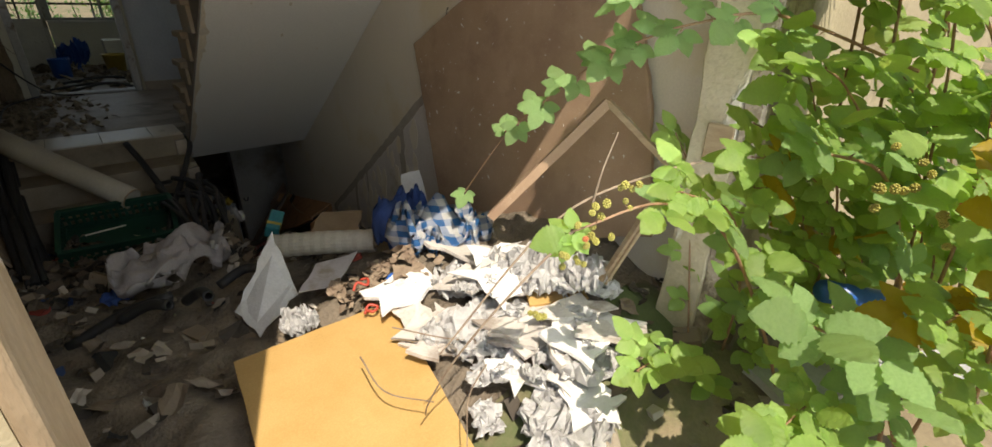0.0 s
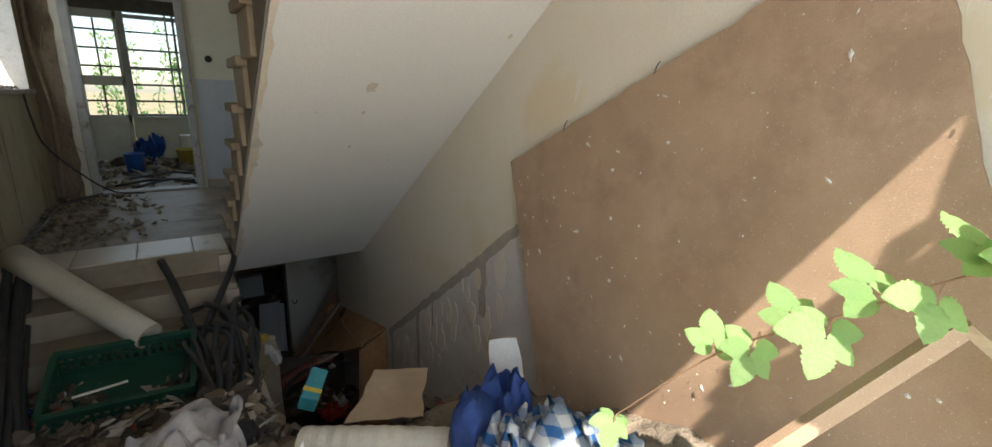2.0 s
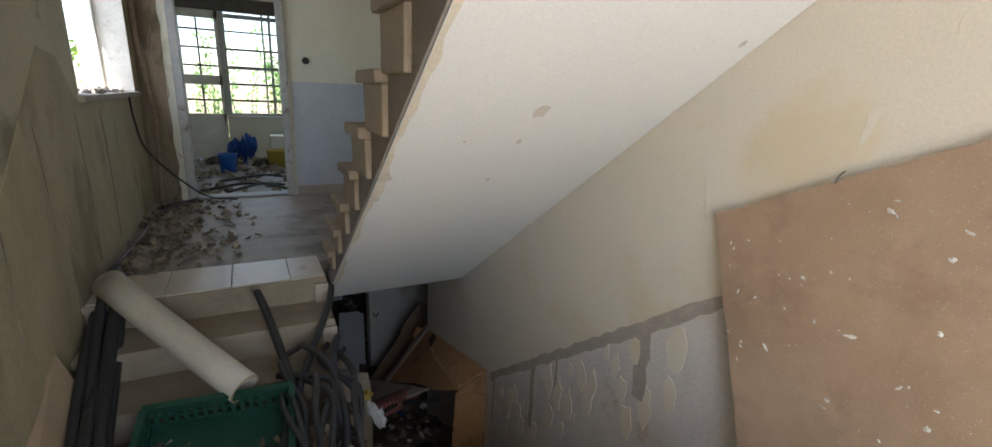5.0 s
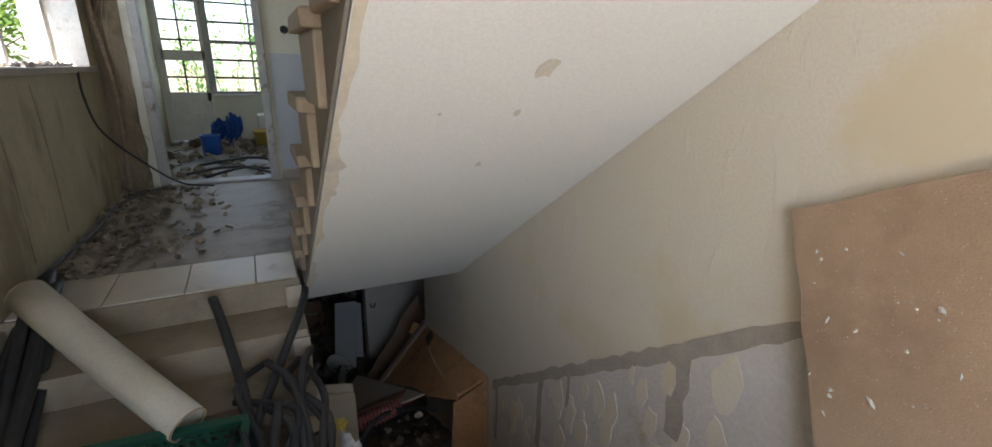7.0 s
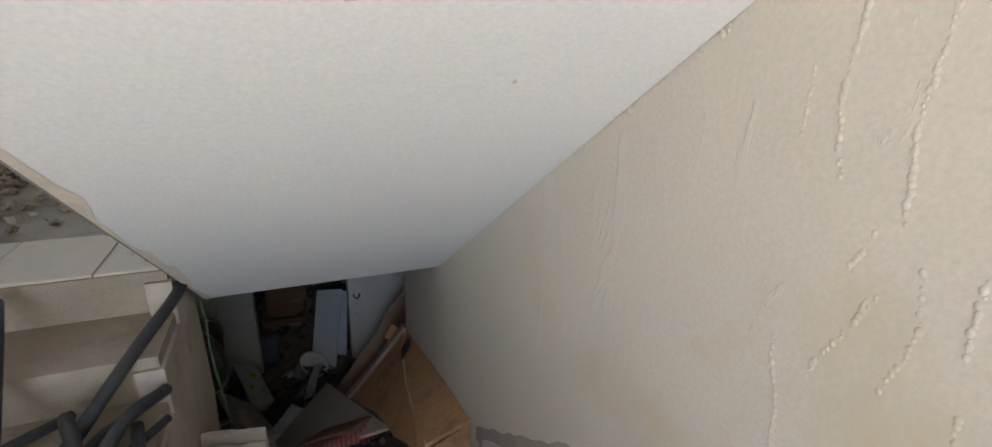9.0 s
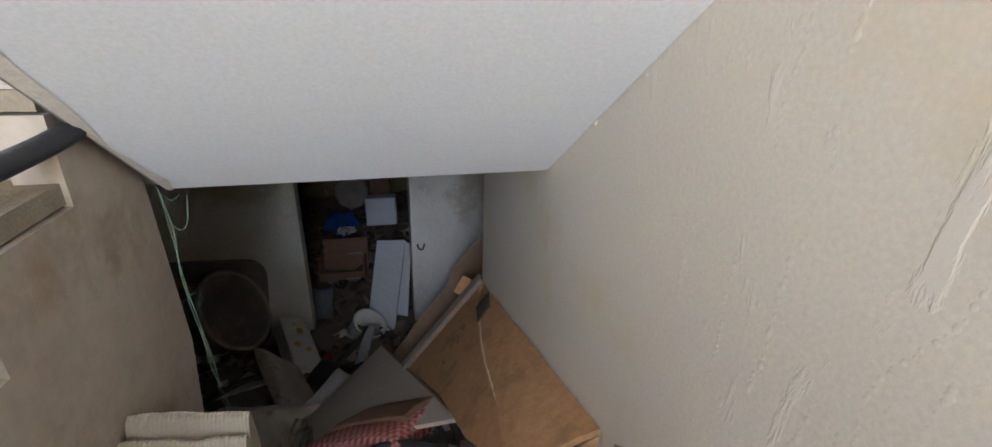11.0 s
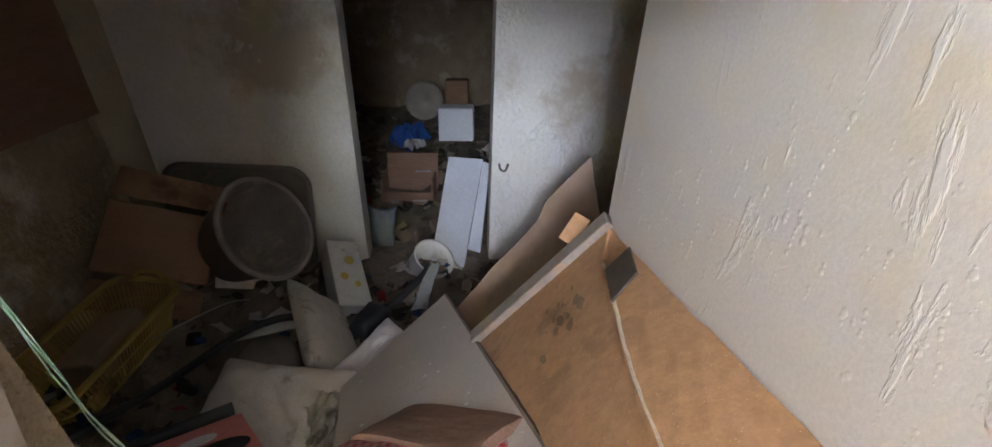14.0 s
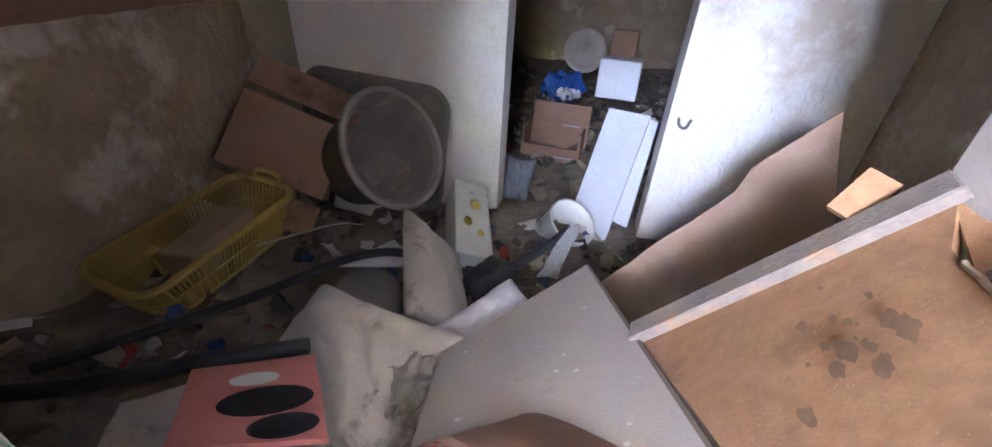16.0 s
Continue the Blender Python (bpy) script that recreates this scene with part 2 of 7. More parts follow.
prism(bm, [(3.55, CELLAR), (3.55, PORCH), (5.155, PORCH), (5.155, 0.974), (5.405, 0.974), (5.405, 1.144), (5.685, 1.144), (5.685, 1.314), (5.976, 1.314), (5.976, 1.214), (6.02, 0.6), (5.97, 0.35), (6.05, 0.1), (6.0, CELLAR)], 0.34, 0.42)
structure("wall_partition", bm, M_PARTITION, "scuffed brown plaster wall beside the cellar stair")

# cellar stair
for k in range(10):
    bm = bmesh.new()
    z = PORCH - (k + 1) * 0.184
    slab(bm, (0.42, 3.55 + k * 0.245, CELLAR - 0.1), (RX, 3.55 + (k + 1) * 0.245, z))
    structure("cellar_step_%d" % (k + 1), bm, M_CONCRETE, "dirty concrete cellar step under rubbish")

# cellar
FAR = 8.40                     # cellar end wall
bm = bmesh.new()
slab(bm, (-1.3, 3.4, CELLAR - 0.2), (2.4, FAR + 0.2, CELLAR))
slab(bm, (-1.3, FAR + 0.2, -1.6), (2.4, 12.6, -1.4))
structure("floor_cellar", bm, M_DIRT, "dark earth-covered cellar floor")
bm = bmesh.new()
for lo, hi in (((-1.06, FAR, CELLAR), (0.39, FAR + 0.2, 1.22)), ((1.26, FAR, CELLAR), (2.2, FAR + 0.2, 1.22)), ((0.39, FAR, 0.82), (1.26, FAR + 0.2, 1.22))):
    slab(bm, lo, hi)
structure("wall_cellar", bm, M_BASEWALL, "whitewashed cellar wall, stained brown, with a doorway")
for lo, hi in (((-1.06, 6.0, -1.4), (-0.86, 12.6, 1.22)), ((2.2, 6.84, -1.4), (2.4, 12.6, 1.22)), ((-0.86, 12.4, -1.4), (2.2, 12.6, 1.22)), ((-0.86, 6.0, CELLAR), (0.34, 6.1, 1.22)), ((RX + 0.25, 6.84, CELLAR), (2.2, 6.94, 1.22))):
    bm = bmesh.new()
    slab(bm, lo, hi)
    structure("wall_cellar_side", bm, M_DIRTWALL, "brown mouldy cellar wall with flaking whitewash")
bm = bmesh.new()
slab(bm, (-1.06, BACK + 0.14, 1.22), (2.4, 12.6, 1.3))
slab(bm, (RX, 6.84, 1.22), (2.4, BACK + 0.14, 1.3))
slab(bm, (-1.06, 6.0, 1.22), (LX, BACK + 0.14, 1.3))
structure("ceiling_cellar", bm, M_DIRTWALL, "grimy cellar ceiling")

# entrance front
bm = bmesh.new()
slab(bm, (-0.34, FRONT, LINTEL), (RX, FRONT + 0.25, CEIL + 3))
slab(bm, (RX, FRONT - 0.02, 0.0), (7.0, FRONT + 0.22, CEIL + 3))
slab(bm, (-7.0, FRONT, 0.0), (-0.34, FRONT + 0.25, CEIL + 3))
structure("wall_front", bm, M_LEFTWALL, "rough plastered outer wall round the entrance")
bm = bmesh.new()
slab(bm, (-400, -400, 0.3), (400, FRONT, 0.62))
slab(bm, (-400, 11.9, 0.3), (400, 400, 0.62))
slab(bm, (-400, FRONT, 0.3), (-1.3, 11.9, 0.62))
slab(bm, (3.4, FRONT, 0.3), (400, 11.9, 0.62))
structure("ground", bm, M_GROUND, "dry earth with patches of grass")

# ---- shapes for rubbish ----
def smooth_path(points, steps=6):
    """A smooth line through the points."""
    p = [Vector(q) for q in points]
    p = [2 * p[0] - p[1], *p, 2 * p[-1] - p[-2]]
    out = []
    for i in range(1, len(p) - 2):
        for k in range(steps):
            t = k / steps
            out.append(0.5 * (2 * p[i] + (p[i + 1] - p[i - 1]) * t + (2 * p[i - 1] - 5 * p[i] + 4 * p[i + 1] - p[i + 2]) * t * t + (3 * p[i] - p[i - 1] - 3 * p[i + 1] + p[i + 2]) * t ** 3))
    return out + [p[-2]]


def tube(bm, points, radius, sides=10, taper=1.0, hollow=0.0, steps=6, ribs=0.0, every=2):
    """A round bar along a smooth line; hollow: the bore's share of the radius, open at both ends."""
    line = smooth_path(points, steps)
    n = len(line)
    ref = Vector((0, 0, 1)) if abs((line[1] - line[0]).normalized().z) < 0.9 else Vector((1, 0, 0))

    def sweep(scale):
        nonlocal_ref = ref
        rings = []
        for i, c in enumerate(line):
            d = (line[min(i + 1, n - 1)] - line[max(i - 1, 0)]).normalized()
            u = (nonlocal_ref - d * nonlocal_ref.dot(d)).normalized()
            nonlocal_ref = u
            w = d.cross(u)
            r = radius * scale * (1 + (taper - 1) * i / (n - 1)) * (1 + ribs * ((i // every) % 2))
            rings.append([bm.verts.new(c + r * (math.cos(a) * u + math.sin(a) * w)) for a in (2 * math.pi * k / sides for k in range(sides))])
        return rings

    def skin(rings, flip):
        for a, b in zip(rings, rings[1:]):
            for k in range(sides):
                q = (a[k], a[(k + 1) % sides], b[(k + 1) % sides], b[k])
                bm.faces.new(q[::-1] if flip else q)

    outer = sweep(1)
    skin(outer, False)
    if hollow:
        inner = sweep(hollow)
        skin(inner, True)
        for o, i in ((outer[0], inner[0]), (outer[-1], inner[-1])):
            for k in range(sides):
                bm.faces.new((o[k], i[k], i[(k + 1) % sides], o[(k + 1) % sides]))
    else:
        bm.faces.new(outer[0][::-1])
        bm.faces.new(outer[-1])
    bmesh.ops.recalc_face_normals(bm, faces=bm.faces)


def crumpled(bm, at, size, rough=0.3, seed=0, detail=14, turn=(0, 0, 0), fold=1.0, thick=0.004):
    """A crumpled sheet of cloth or paper, size (x, y, z), with its middle at a place."""
    nx, ny = detail, detail
    m = pose(*at, *turn)
    off = Vector((seed * 7.3, seed * 3.1, seed * 1.7))
    grid = []
    for i in range(nx + 1):
        row = []
        for j in range(ny + 1):
            u, v = i / nx - 0.5, j / ny - 0.5
            q = Vector((u * 3, v * 3, 0)) * fold + off
            wob = noise.noise_vector(q * 1.3)
            fine = noise.noise_vector(q * 3.7 + Vector((5, 1, 2)))
            edge = 1 - 0.55 * (abs(u) ** 2 + abs(v) ** 2) * 4 * rough
            x = size[0] * (u * edge + rough * 0.22 * wob.x + 0.07 * rough * fine.x)
            y = size[1] * (v * edge + rough * 0.22 * wob.y + 0.07 * rough * fine.y)
            dome = 1 - 2.0 * (u * u + v * v)
            z = size[2] * (0.55 * dome * rough + 0.55 * abs(wob.z) + 0.32 * abs(fine.z) - 0.25)
            row.append(bm.verts.new(m @ Vector((x, y, z))))
        grid.append(row)
    faces = [bm.faces.new((grid[i][j], grid[i + 1][j], grid[i + 1][j + 1], grid[i][j + 1])) for i in range(nx) for j in range(ny)]
    bmesh.ops.solidify(bm, geom=faces, thickness=thick)


def pillow(bm, size, puff=0.5, seed=0, detail=14, pinch=0.25):
    """A stuffed cushion or sack, centred on the origin."""
    off = Vector((seed * 5.1, seed * 2.3, 0.4))
    top, low = [], []
    for i in range(detail + 1):
        a, b = [], []
        for j in range(detail + 1):
            u, v = 2 * i / detail - 1, 2 * j / detail - 1
            h = (max(0, (1 - u ** 4) * (1 - v ** 4))) ** puff
            pull = 1 - pinch * (1 - abs(u) ** 2) * abs(v) ** 3 * 0.5
            pull2 = 1 - pinch * (1 - abs(v) ** 2) * abs(u) ** 3 * 0.5
            w = noise.noise(Vector((u * 1.6, v * 1.6, 0)) + off) * 0.14 + noise.noise(Vector((u * 5, v * 5, 2)) + off) * 0.08
            x, y = size[0] / 2 * u * pull2, size[1] / 2 * v * pull
            a.append(bm.verts.new((x, y, size[2] / 2 * h * (1 + w) + size[2] * 0.06 * w)))
            b.append(a[-1] if i in (0, detail) or j in (0, detail) else bm.verts.new((x, y, -size[2] / 2 * h * (1 - w * 0.4))))
        top.append(a)
        low.append(b)
    for i in range(detail):
        for j in range(detail):
            bm.faces.new((top[i][j], top[i + 1][j], top[i + 1][j + 1], top[i][j + 1]))
            bm.faces.new((low[i][j], low[i][j + 1], low[i + 1][j + 1], low[i + 1][j]))
    bmesh.ops.recalc_face_normals(bm, faces=bm.faces)


def lathe(bm, profile, sides=28, m=None):
    """A turned shape from (radius, height) pairs about the z axis."""
    rings = [[bm.verts.new((r * math.cos(2 * math.pi * k / sides), r * math.sin(2 * math.pi * k / sides), z)) for k in range(sides)] for r, z in profile]
    for a, b in zip(rings, rings[1:]):
        for k in range(sides):
            bm.faces.new((a[k], a[(k + 1) % sides], b[(k + 1) % sides], b[k]))
    bm.faces.new(rings[0][::-1])
    bm.faces.new(rings[-1])
    if m:
        bmesh.ops.transform(bm, matrix=m, verts=[v for r in rings for v in r])
    bmesh.ops.recalc_face_normals(bm, faces=bm.faces)


def rough_sheet(name, corners, thick, material, label, category="board", parent=None, wear=0.012, seed=1, nick=0.0):
    """A stiff sheet whose front face has the given corners, with chipped, slightly uneven edges."""
    rnd = random.Random(seed)
    c = [Vector(p) for p in corners]
    nrm = (c[1] - c[0]).cross(c[-1] - c[0]).normalized()
    ring = []
    for i, a in enumerate(c):
        b = c[(i + 1) % len(c)]
        side = nrm.cross(b - a).normalized()
        k = max(2, int((b - a).length / 0.05))
        for j in range(k):
            w = 0 if j == 0 else rnd.uniform(-0.3, 1) * wear * (1 if rnd.random() < 0.7 else 1.8)
            ring.append(a.lerp(b, j / k) + side * w * (0.6 + nick))
    bm = bmesh.new()
    f = [bm.verts.new(p) for p in ring]
    g = [bm.verts.new(p - nrm * thick) for p in ring]
    bm.faces.new(f)
    bm.faces.new(g[::-1])
    for i in range(len(f)):
        j = (i + 1) % len(f)
        bm.faces.new((f[j], f[i], g[i], g[j]))
    bmesh.ops.recalc_face_normals(bm, faces=bm.faces)
    ob = part(name, bm, material, parent)
    return tagged(ob, label, category) if not parent else tagged(ob, label)


# ---- more materials ----
M_CLOTH = surface("dirty_white_cloth", (0.56, 0.51, 0.50), (0.66, 0.62, 0.62), 6, 0.9, 0.4, 90, stain=(0.45, 0.38, 0.31), stain_scale=4, stain_at=0.58)
M_PULPBOARD = surface("dusty_pulpboard", (0.56, 0.52, 0.48), (0.68, 0.64, 0.60), 5, 0.9, 0.6, 70, stain=(0.36, 0.31, 0.27), stain_scale=4, stain_at=0.54, relief=0.01)
M_PAPER = surface("sun_bleached_paper", (0.73, 0.72, 0.71), (0.82, 0.81, 0.81), 8, 0.85, 0.4, 90, stain=(0.52, 0.44, 0.34), stain_scale=5, stain_at=0.6)
M_CARD = surface("brown_cardboard", (0.36, 0.26, 0.17), (0.44, 0.33, 0.22), 6, 0.85, 0.3, 120, stain=(0.26, 0.18, 0.11), stain_scale=3, stain_at=0.6)
M_YELLOWBOARD = surface("yellow_fibreboard", (0.52, 0.32, 0.11), (0.58, 0.37, 0.14), 7, 0.7, 0.3, 160, stain=(0.40, 0.26, 0.10), stain_scale=14, stain_at=0.66)
M_BLUECLOTH = surface("blue_cloth", (0.06, 0.13, 0.42), (0.10, 0.19, 0.54), 7, 0.9, 0.5, 120)
M_BLUEPLASTIC = surface("blue_plastic", (0.02, 0.10, 0.42), (0.03, 0.15, 0.55), 6, 0.35, 0.2, 60)
M_GREENPLASTIC = surface("dark_green_plastic", (0.008, 0.05, 0.032), (0.014, 0.07, 0.045), 6, 0.45, 0.2, 80, stain=(0.10, 0.09, 0.06), stain_scale=5, stain_at=0.62)
M_RUBBER = surface("black_rubber", (0.018, 0.018, 0.02), (0.035, 0.034, 0.034), 10, 0.55, 0.3, 90, stain=(0.10, 0.09, 0.075), stain_scale=6, stain_at=0.62)
M_TUBE = surface("beige_cardboard_tube", (0.46, 0.42, 0.345), (0.53, 0.49, 0.41), 5, 0.75, 0.2, 90, stain=(0.40, 0.34, 0.25), stain_scale=3, stain_at=0.62)
M_WHITEPAINT = surface("old_white_paint", (0.66, 0.64, 0.60), (0.76, 0.75, 0.71), 6, 0.55, 0.3, 60, stain=(0.38, 0.34, 0.28), stain_scale=4, stain_at=0.62)
M_GREYPAINT = surface("grey_frame_paint", (0.36, 0.37, 0.37), (0.48, 0.48, 0.47), 6, 0.6, 0.4, 60, stain=(0.22, 0.18, 0.14), stain_scale=6, stain_at=0.55)
M_IRON = surface("rusty_iron_bar", (0.10, 0.09, 0.08), (0.17, 0.15, 0.13), 12, 0.7, 0.4, 90, metal=0.3)
M_RED = surface("faded_red_plastic", (0.42, 0.05, 0.03), (0.5, 0.08, 0.05), 8, 0.5, 0.2, 80, stain=(0.6, 0.5, 0.45), stain_scale=6, stain_at=0.64)
M_YELLOW = surface("faded_yellow_plastic", (0.55, 0.40, 0.06), (0.62, 0.47, 0.10), 8, 0.5, 0.2, 80, stain=(0.4, 0.3, 0.12), stain_scale=6, stain_at=0.6)
M_STEM = surface("bramble_cane", (0.26, 0.15, 0.09), (0.36, 0.22, 0.13), 20, 0.7, 0.3, 120)
M_TWIG = surface("dead_twig", (0.20, 0.14, 0.10), (0.32, 0.25, 0.18), 20, 0.9, 0.3, 120)


def rubbish_material():
    """Loose small rubbish: each piece its own colour."""
    m = surface("mixed_rubbish", (0.3, 0.3, 0.3), (0.4, 0.4, 0.4), 12, 0.85, 0.4, 90)
    n, l = m.node_tree.nodes, m.node_tree.links
    g = n.new("ShaderNodeNewGeometry")
    r = n.new("ShaderNodeValToRGB")
    r.color_ramp.interpolation = "CONSTANT"
    e = r.color_ramp.elements
    cols = [(0.0, (0.08, 0.065, 0.05)), (0.28, (0.16, 0.12, 0.085)), (0.48, (0.26, 0.20, 0.14)), (0.72, (0.40, 0.34, 0.27)), (0.84, (0.60, 0.56, 0.51)), (0.90, (0.05, 0.10, 0.24)), (0.94, (0.03, 0.03, 0.03)), (0.975, (0.40, 0.07, 0.05))]
    e[0].position, e[0].color = cols[0][0], (*cols[0][1], 1)
    e[1].position, e[1].color = cols[1][0], (*cols[1][1], 1)
    for p, c in cols[2:]:
        x = e.new(p)
        x.color = (*c, 1)
    l.new(g.outputs["Random Per Island"], r.inputs[0])
    b = n["Principled BSDF"]
    old = b.inputs["Base Color"].links[0].from_socket
    x = n.new("ShaderNodeMix")
    x.data_type, x.blend_type = "RGBA", "OVERLAY"
    x.inputs[0].default_value = 0.6
    l.new(r.outputs[0], x.inputs[6])
    l.new(old, x.inputs[7])
    l.new(x.outputs[2], b.inputs["Base Color"])
    return m


M_RUBBISH = rubbish_material()


def leaf_material(name, c1, c2, vein, joined=False):
    m = surface(name, c1, c2, 18, 0.5, 0.35, 140, vary=0.28)
    n, l = m.node_tree.nodes, m.node_tree.links
    b = n["Principled BSDF"]
    t = n.new("ShaderNodeBsdfTranslucent")
    t.inputs["Color"].default_value = (*vein, 1)
    mx = n.new("ShaderNodeMixShader")
    mx.inputs[0].default_value = 0.48
    if joined:
        geo = n.new("ShaderNodeNewGeometry")
        info = [q for q in n if q.type == "OBJECT_INFO"][0]
        for k in list(info.outputs["Random"].links):
            l.new(geo.outputs["Random Per Island"], k.to_socket)
    l.new(b.outputs[0], mx.inputs[1])
    l.new(t.outputs[0], mx.inputs[2])
    l.new(mx.outputs[0], n["Material Output"].inputs[0])
    return m


M_LEAF = leaf_material("bramble_leaf", (0.18, 0.34, 0.12), (0.30, 0.46, 0.19), (0.50, 0.72, 0.24))
M_LEAFMASS = leaf_material("bramble_leaves", (0.19, 0.345, 0.085), (0.31, 0.47, 0.13), (0.60, 0.78, 0.17), True)
M_LEAFYELLOW = leaf_material("yellow_leaf", (0.50, 0.34, 0.03), (0.58, 0.42, 0.05), (0.6, 0.45, 0.04))
M_LEAFFAR = leaf_material("far_foliage", (0.07, 0.14, 0.035), (0.12, 0.22, 0.05), (0.28, 0.42, 0.08))
M_BERRY = surface("unripe_berry", (0.30, 0.30, 0.06), (0.42, 0.36, 0.10), 30, 0.4, 0.2, 160, vary=0.15)
M_BERRYRED = surface("reddening_berry", (0.52, 0.14, 0.06), (0.6, 0.2, 0.08), 30, 0.4, 0.2, 160)


# ---- entrance: jambs, rubbish heap ----
bm = bmesh.new()
slab(bm, (-0.338, FRONT - 0.012, 0.5), (-0.312, FRONT + 0.15, LINTEL - 0.002))
bevelled(bm, 0.008)
door_jamb = structure("door_jamb", bm, surface("flaking_jamb_wood", (0.24, 0.17, 0.10), (0.36, 0.27, 0.18), 9, 0.85, 0.7, 70, stain=(0.52, 0.47, 0.40), stain_scale=6, stain_at=0.58, stretch=(1, 1, 0.35)), "weathered wooden door jamb with flaking paint")
bm = bmesh.new()
slab(bm, (1.30, 1.655, 0.5), (RX - 0.001, 1.80, LINTEL - 0.002))
bmesh.ops.subdivide_edges(bm, edges=[e for e in bm.edges if e.calc_length() > 1], cuts=46, use_grid_fill=True)
for v in bm.verts:
    k = noise.noise(Vector((v.co.z * 5, v.co.y * 9, 3))) + 0.6 * noise.noise(Vector((v.co.z * 17, v.co.y * 9, 8)))
    v.co.x -= 0.010 * k if v.co.x < 1.35 else 0
    v.co.y += 0.010 * k
bevelled(bm, 0.005, 1)
M_JAMB = surface("ochre_jamb_paint", (0.50, 0.43, 0.30), (0.62, 0.55, 0.42), 6, 0.8, 0.8, 60, stain=(0.50, 0.36, 0.17), stain_scale=2.6, stain_at=0.58, relief=0.006, peel=((0.70, 0.66, 0.58), 3.0, (1, 1, 0.6), 0.56, 0.004))
jamb = structure("trim_jamb", bm, M_JAMB, "cream and ochre flaking jamb post of the entrance")
M_RENDER = surface("rough_cast_render", (0.34, 0.28, 0.21), (0.46, 0.39, 0.30), 12, 0.95, 1.0, 40, stain=(0.24, 0.19, 0.14), stain_scale=9, stain_at=0.52, relief=0.02)
bm = bmesh.new()
slab(bm, (1.305, 1.60, 0.5), (RX - 0.001, 1.652, LINTEL - 0.004))
bmesh.ops.subdivide_edges(bm, edges=[e for e in bm.edges if e.calc_length() > 1], cuts=60, use_grid_fill=True)
for v in bm.verts:
    v.co.x += 0.012 * noise.noise(v.co * 14) if v.co.x < 1.35 else 0
part("render_edge", bm, M_RENDER, jamb, "rough broken render beside the jamb")
bm = bmesh.new()
slab(bm, (1.288, 1.658, 1.94), (1.298, 1.745, 2.06))
bevelled(bm, 0.004, 1)
part("hinge_recess", bm, M_WOOD, jamb, "orange-brown hinge recess")


def stair_z(y):
    return min(PORCH, max(CELLAR, PORCH - 0.76 * (y - 3.55)))


def heap(x, y):
    """Height of the rubbish."""
    base = 0.86 + 0.22 * math.exp(-((y - 2.3) / 1.1) ** 2) + 0.10 * math.exp(-((y - 3.8) / 0.8) ** 2)
    base += 0.30 * max(0, min(1, (x - 0.35) / 0.8)) * max(0, min(1, (3.5 - y) / 0.6)) * max(0.4, min(1, (y - 0.6) / 1.2))
    if y < 1.4:
        base -= 0.25 * min(1, (1.4 - y) / 2)
    side = max(0, min(1, (x - 0.36) / 0.10))
    drop = stair_z(y) + 0.10 + (0.35 * max(0, min(1, (0.9 - x) / 0.3)) * max(0, min(1, (y - 4.2) / 0.8)) if x > 0.36 else 0) + 0.10 * max(0, min(1, (4.6 - y)))
    blend = max(0, min(1, (y - 3.35) / 0.5)) * side
    z = base * (1 - blend) + min(base, drop) * blend
    p = Vector((x, y, 0))
    return z + 0.07 * noise.noise(p * 3.1) + 0.045 * noise.noise(p * 7.7) + 0.02 * abs(noise.noise(p * 19))


def height_field(name, x0, x1, y0, y1, nx, ny, fn, material, label):
    bm = bmesh.new()
    g = [[bm.verts.new((x0 + (x1 - x0) * i / nx, y0 + (y1 - y0) * j / ny, fn(x0 + (x1 - x0) * i / nx, y0 + (y1 - y0) * j / ny))) for j in range(ny + 1)] for i in range(nx + 1)]
    for i in range(nx):
        for j in range(ny):
            bm.faces.new((g[i][j], g[i + 1][j], g[i + 1][j + 1], g[i][j + 1]))
    ob = part(name, bm, material, smooth=True)
    return tagged(ob, label, "rubbish", kind="stuff")


height_field("rubbish_heap", LX + 0.003, RX - 0.003, 1.93, 5.95, 60, 104, lambda x, y: heap(x, y) if y < 5.1 or x > 0.43 else min(heap(x, 5.1), 0.9) - 0.3, M_DIRT, "dark earthy rubbish heap filling the entrance")
height_field("outer_rubble", -2.5, 4.2, -1.5, 1.96, 80, 44, lambda x, y: max(0.45, heap(min(x, 1.45), y) - max(0, x - 1.45) * 0.12 - max(0, -0.3 - x) * 0.4), M_GROUND, "dry earth and rubble in front of the entrance")


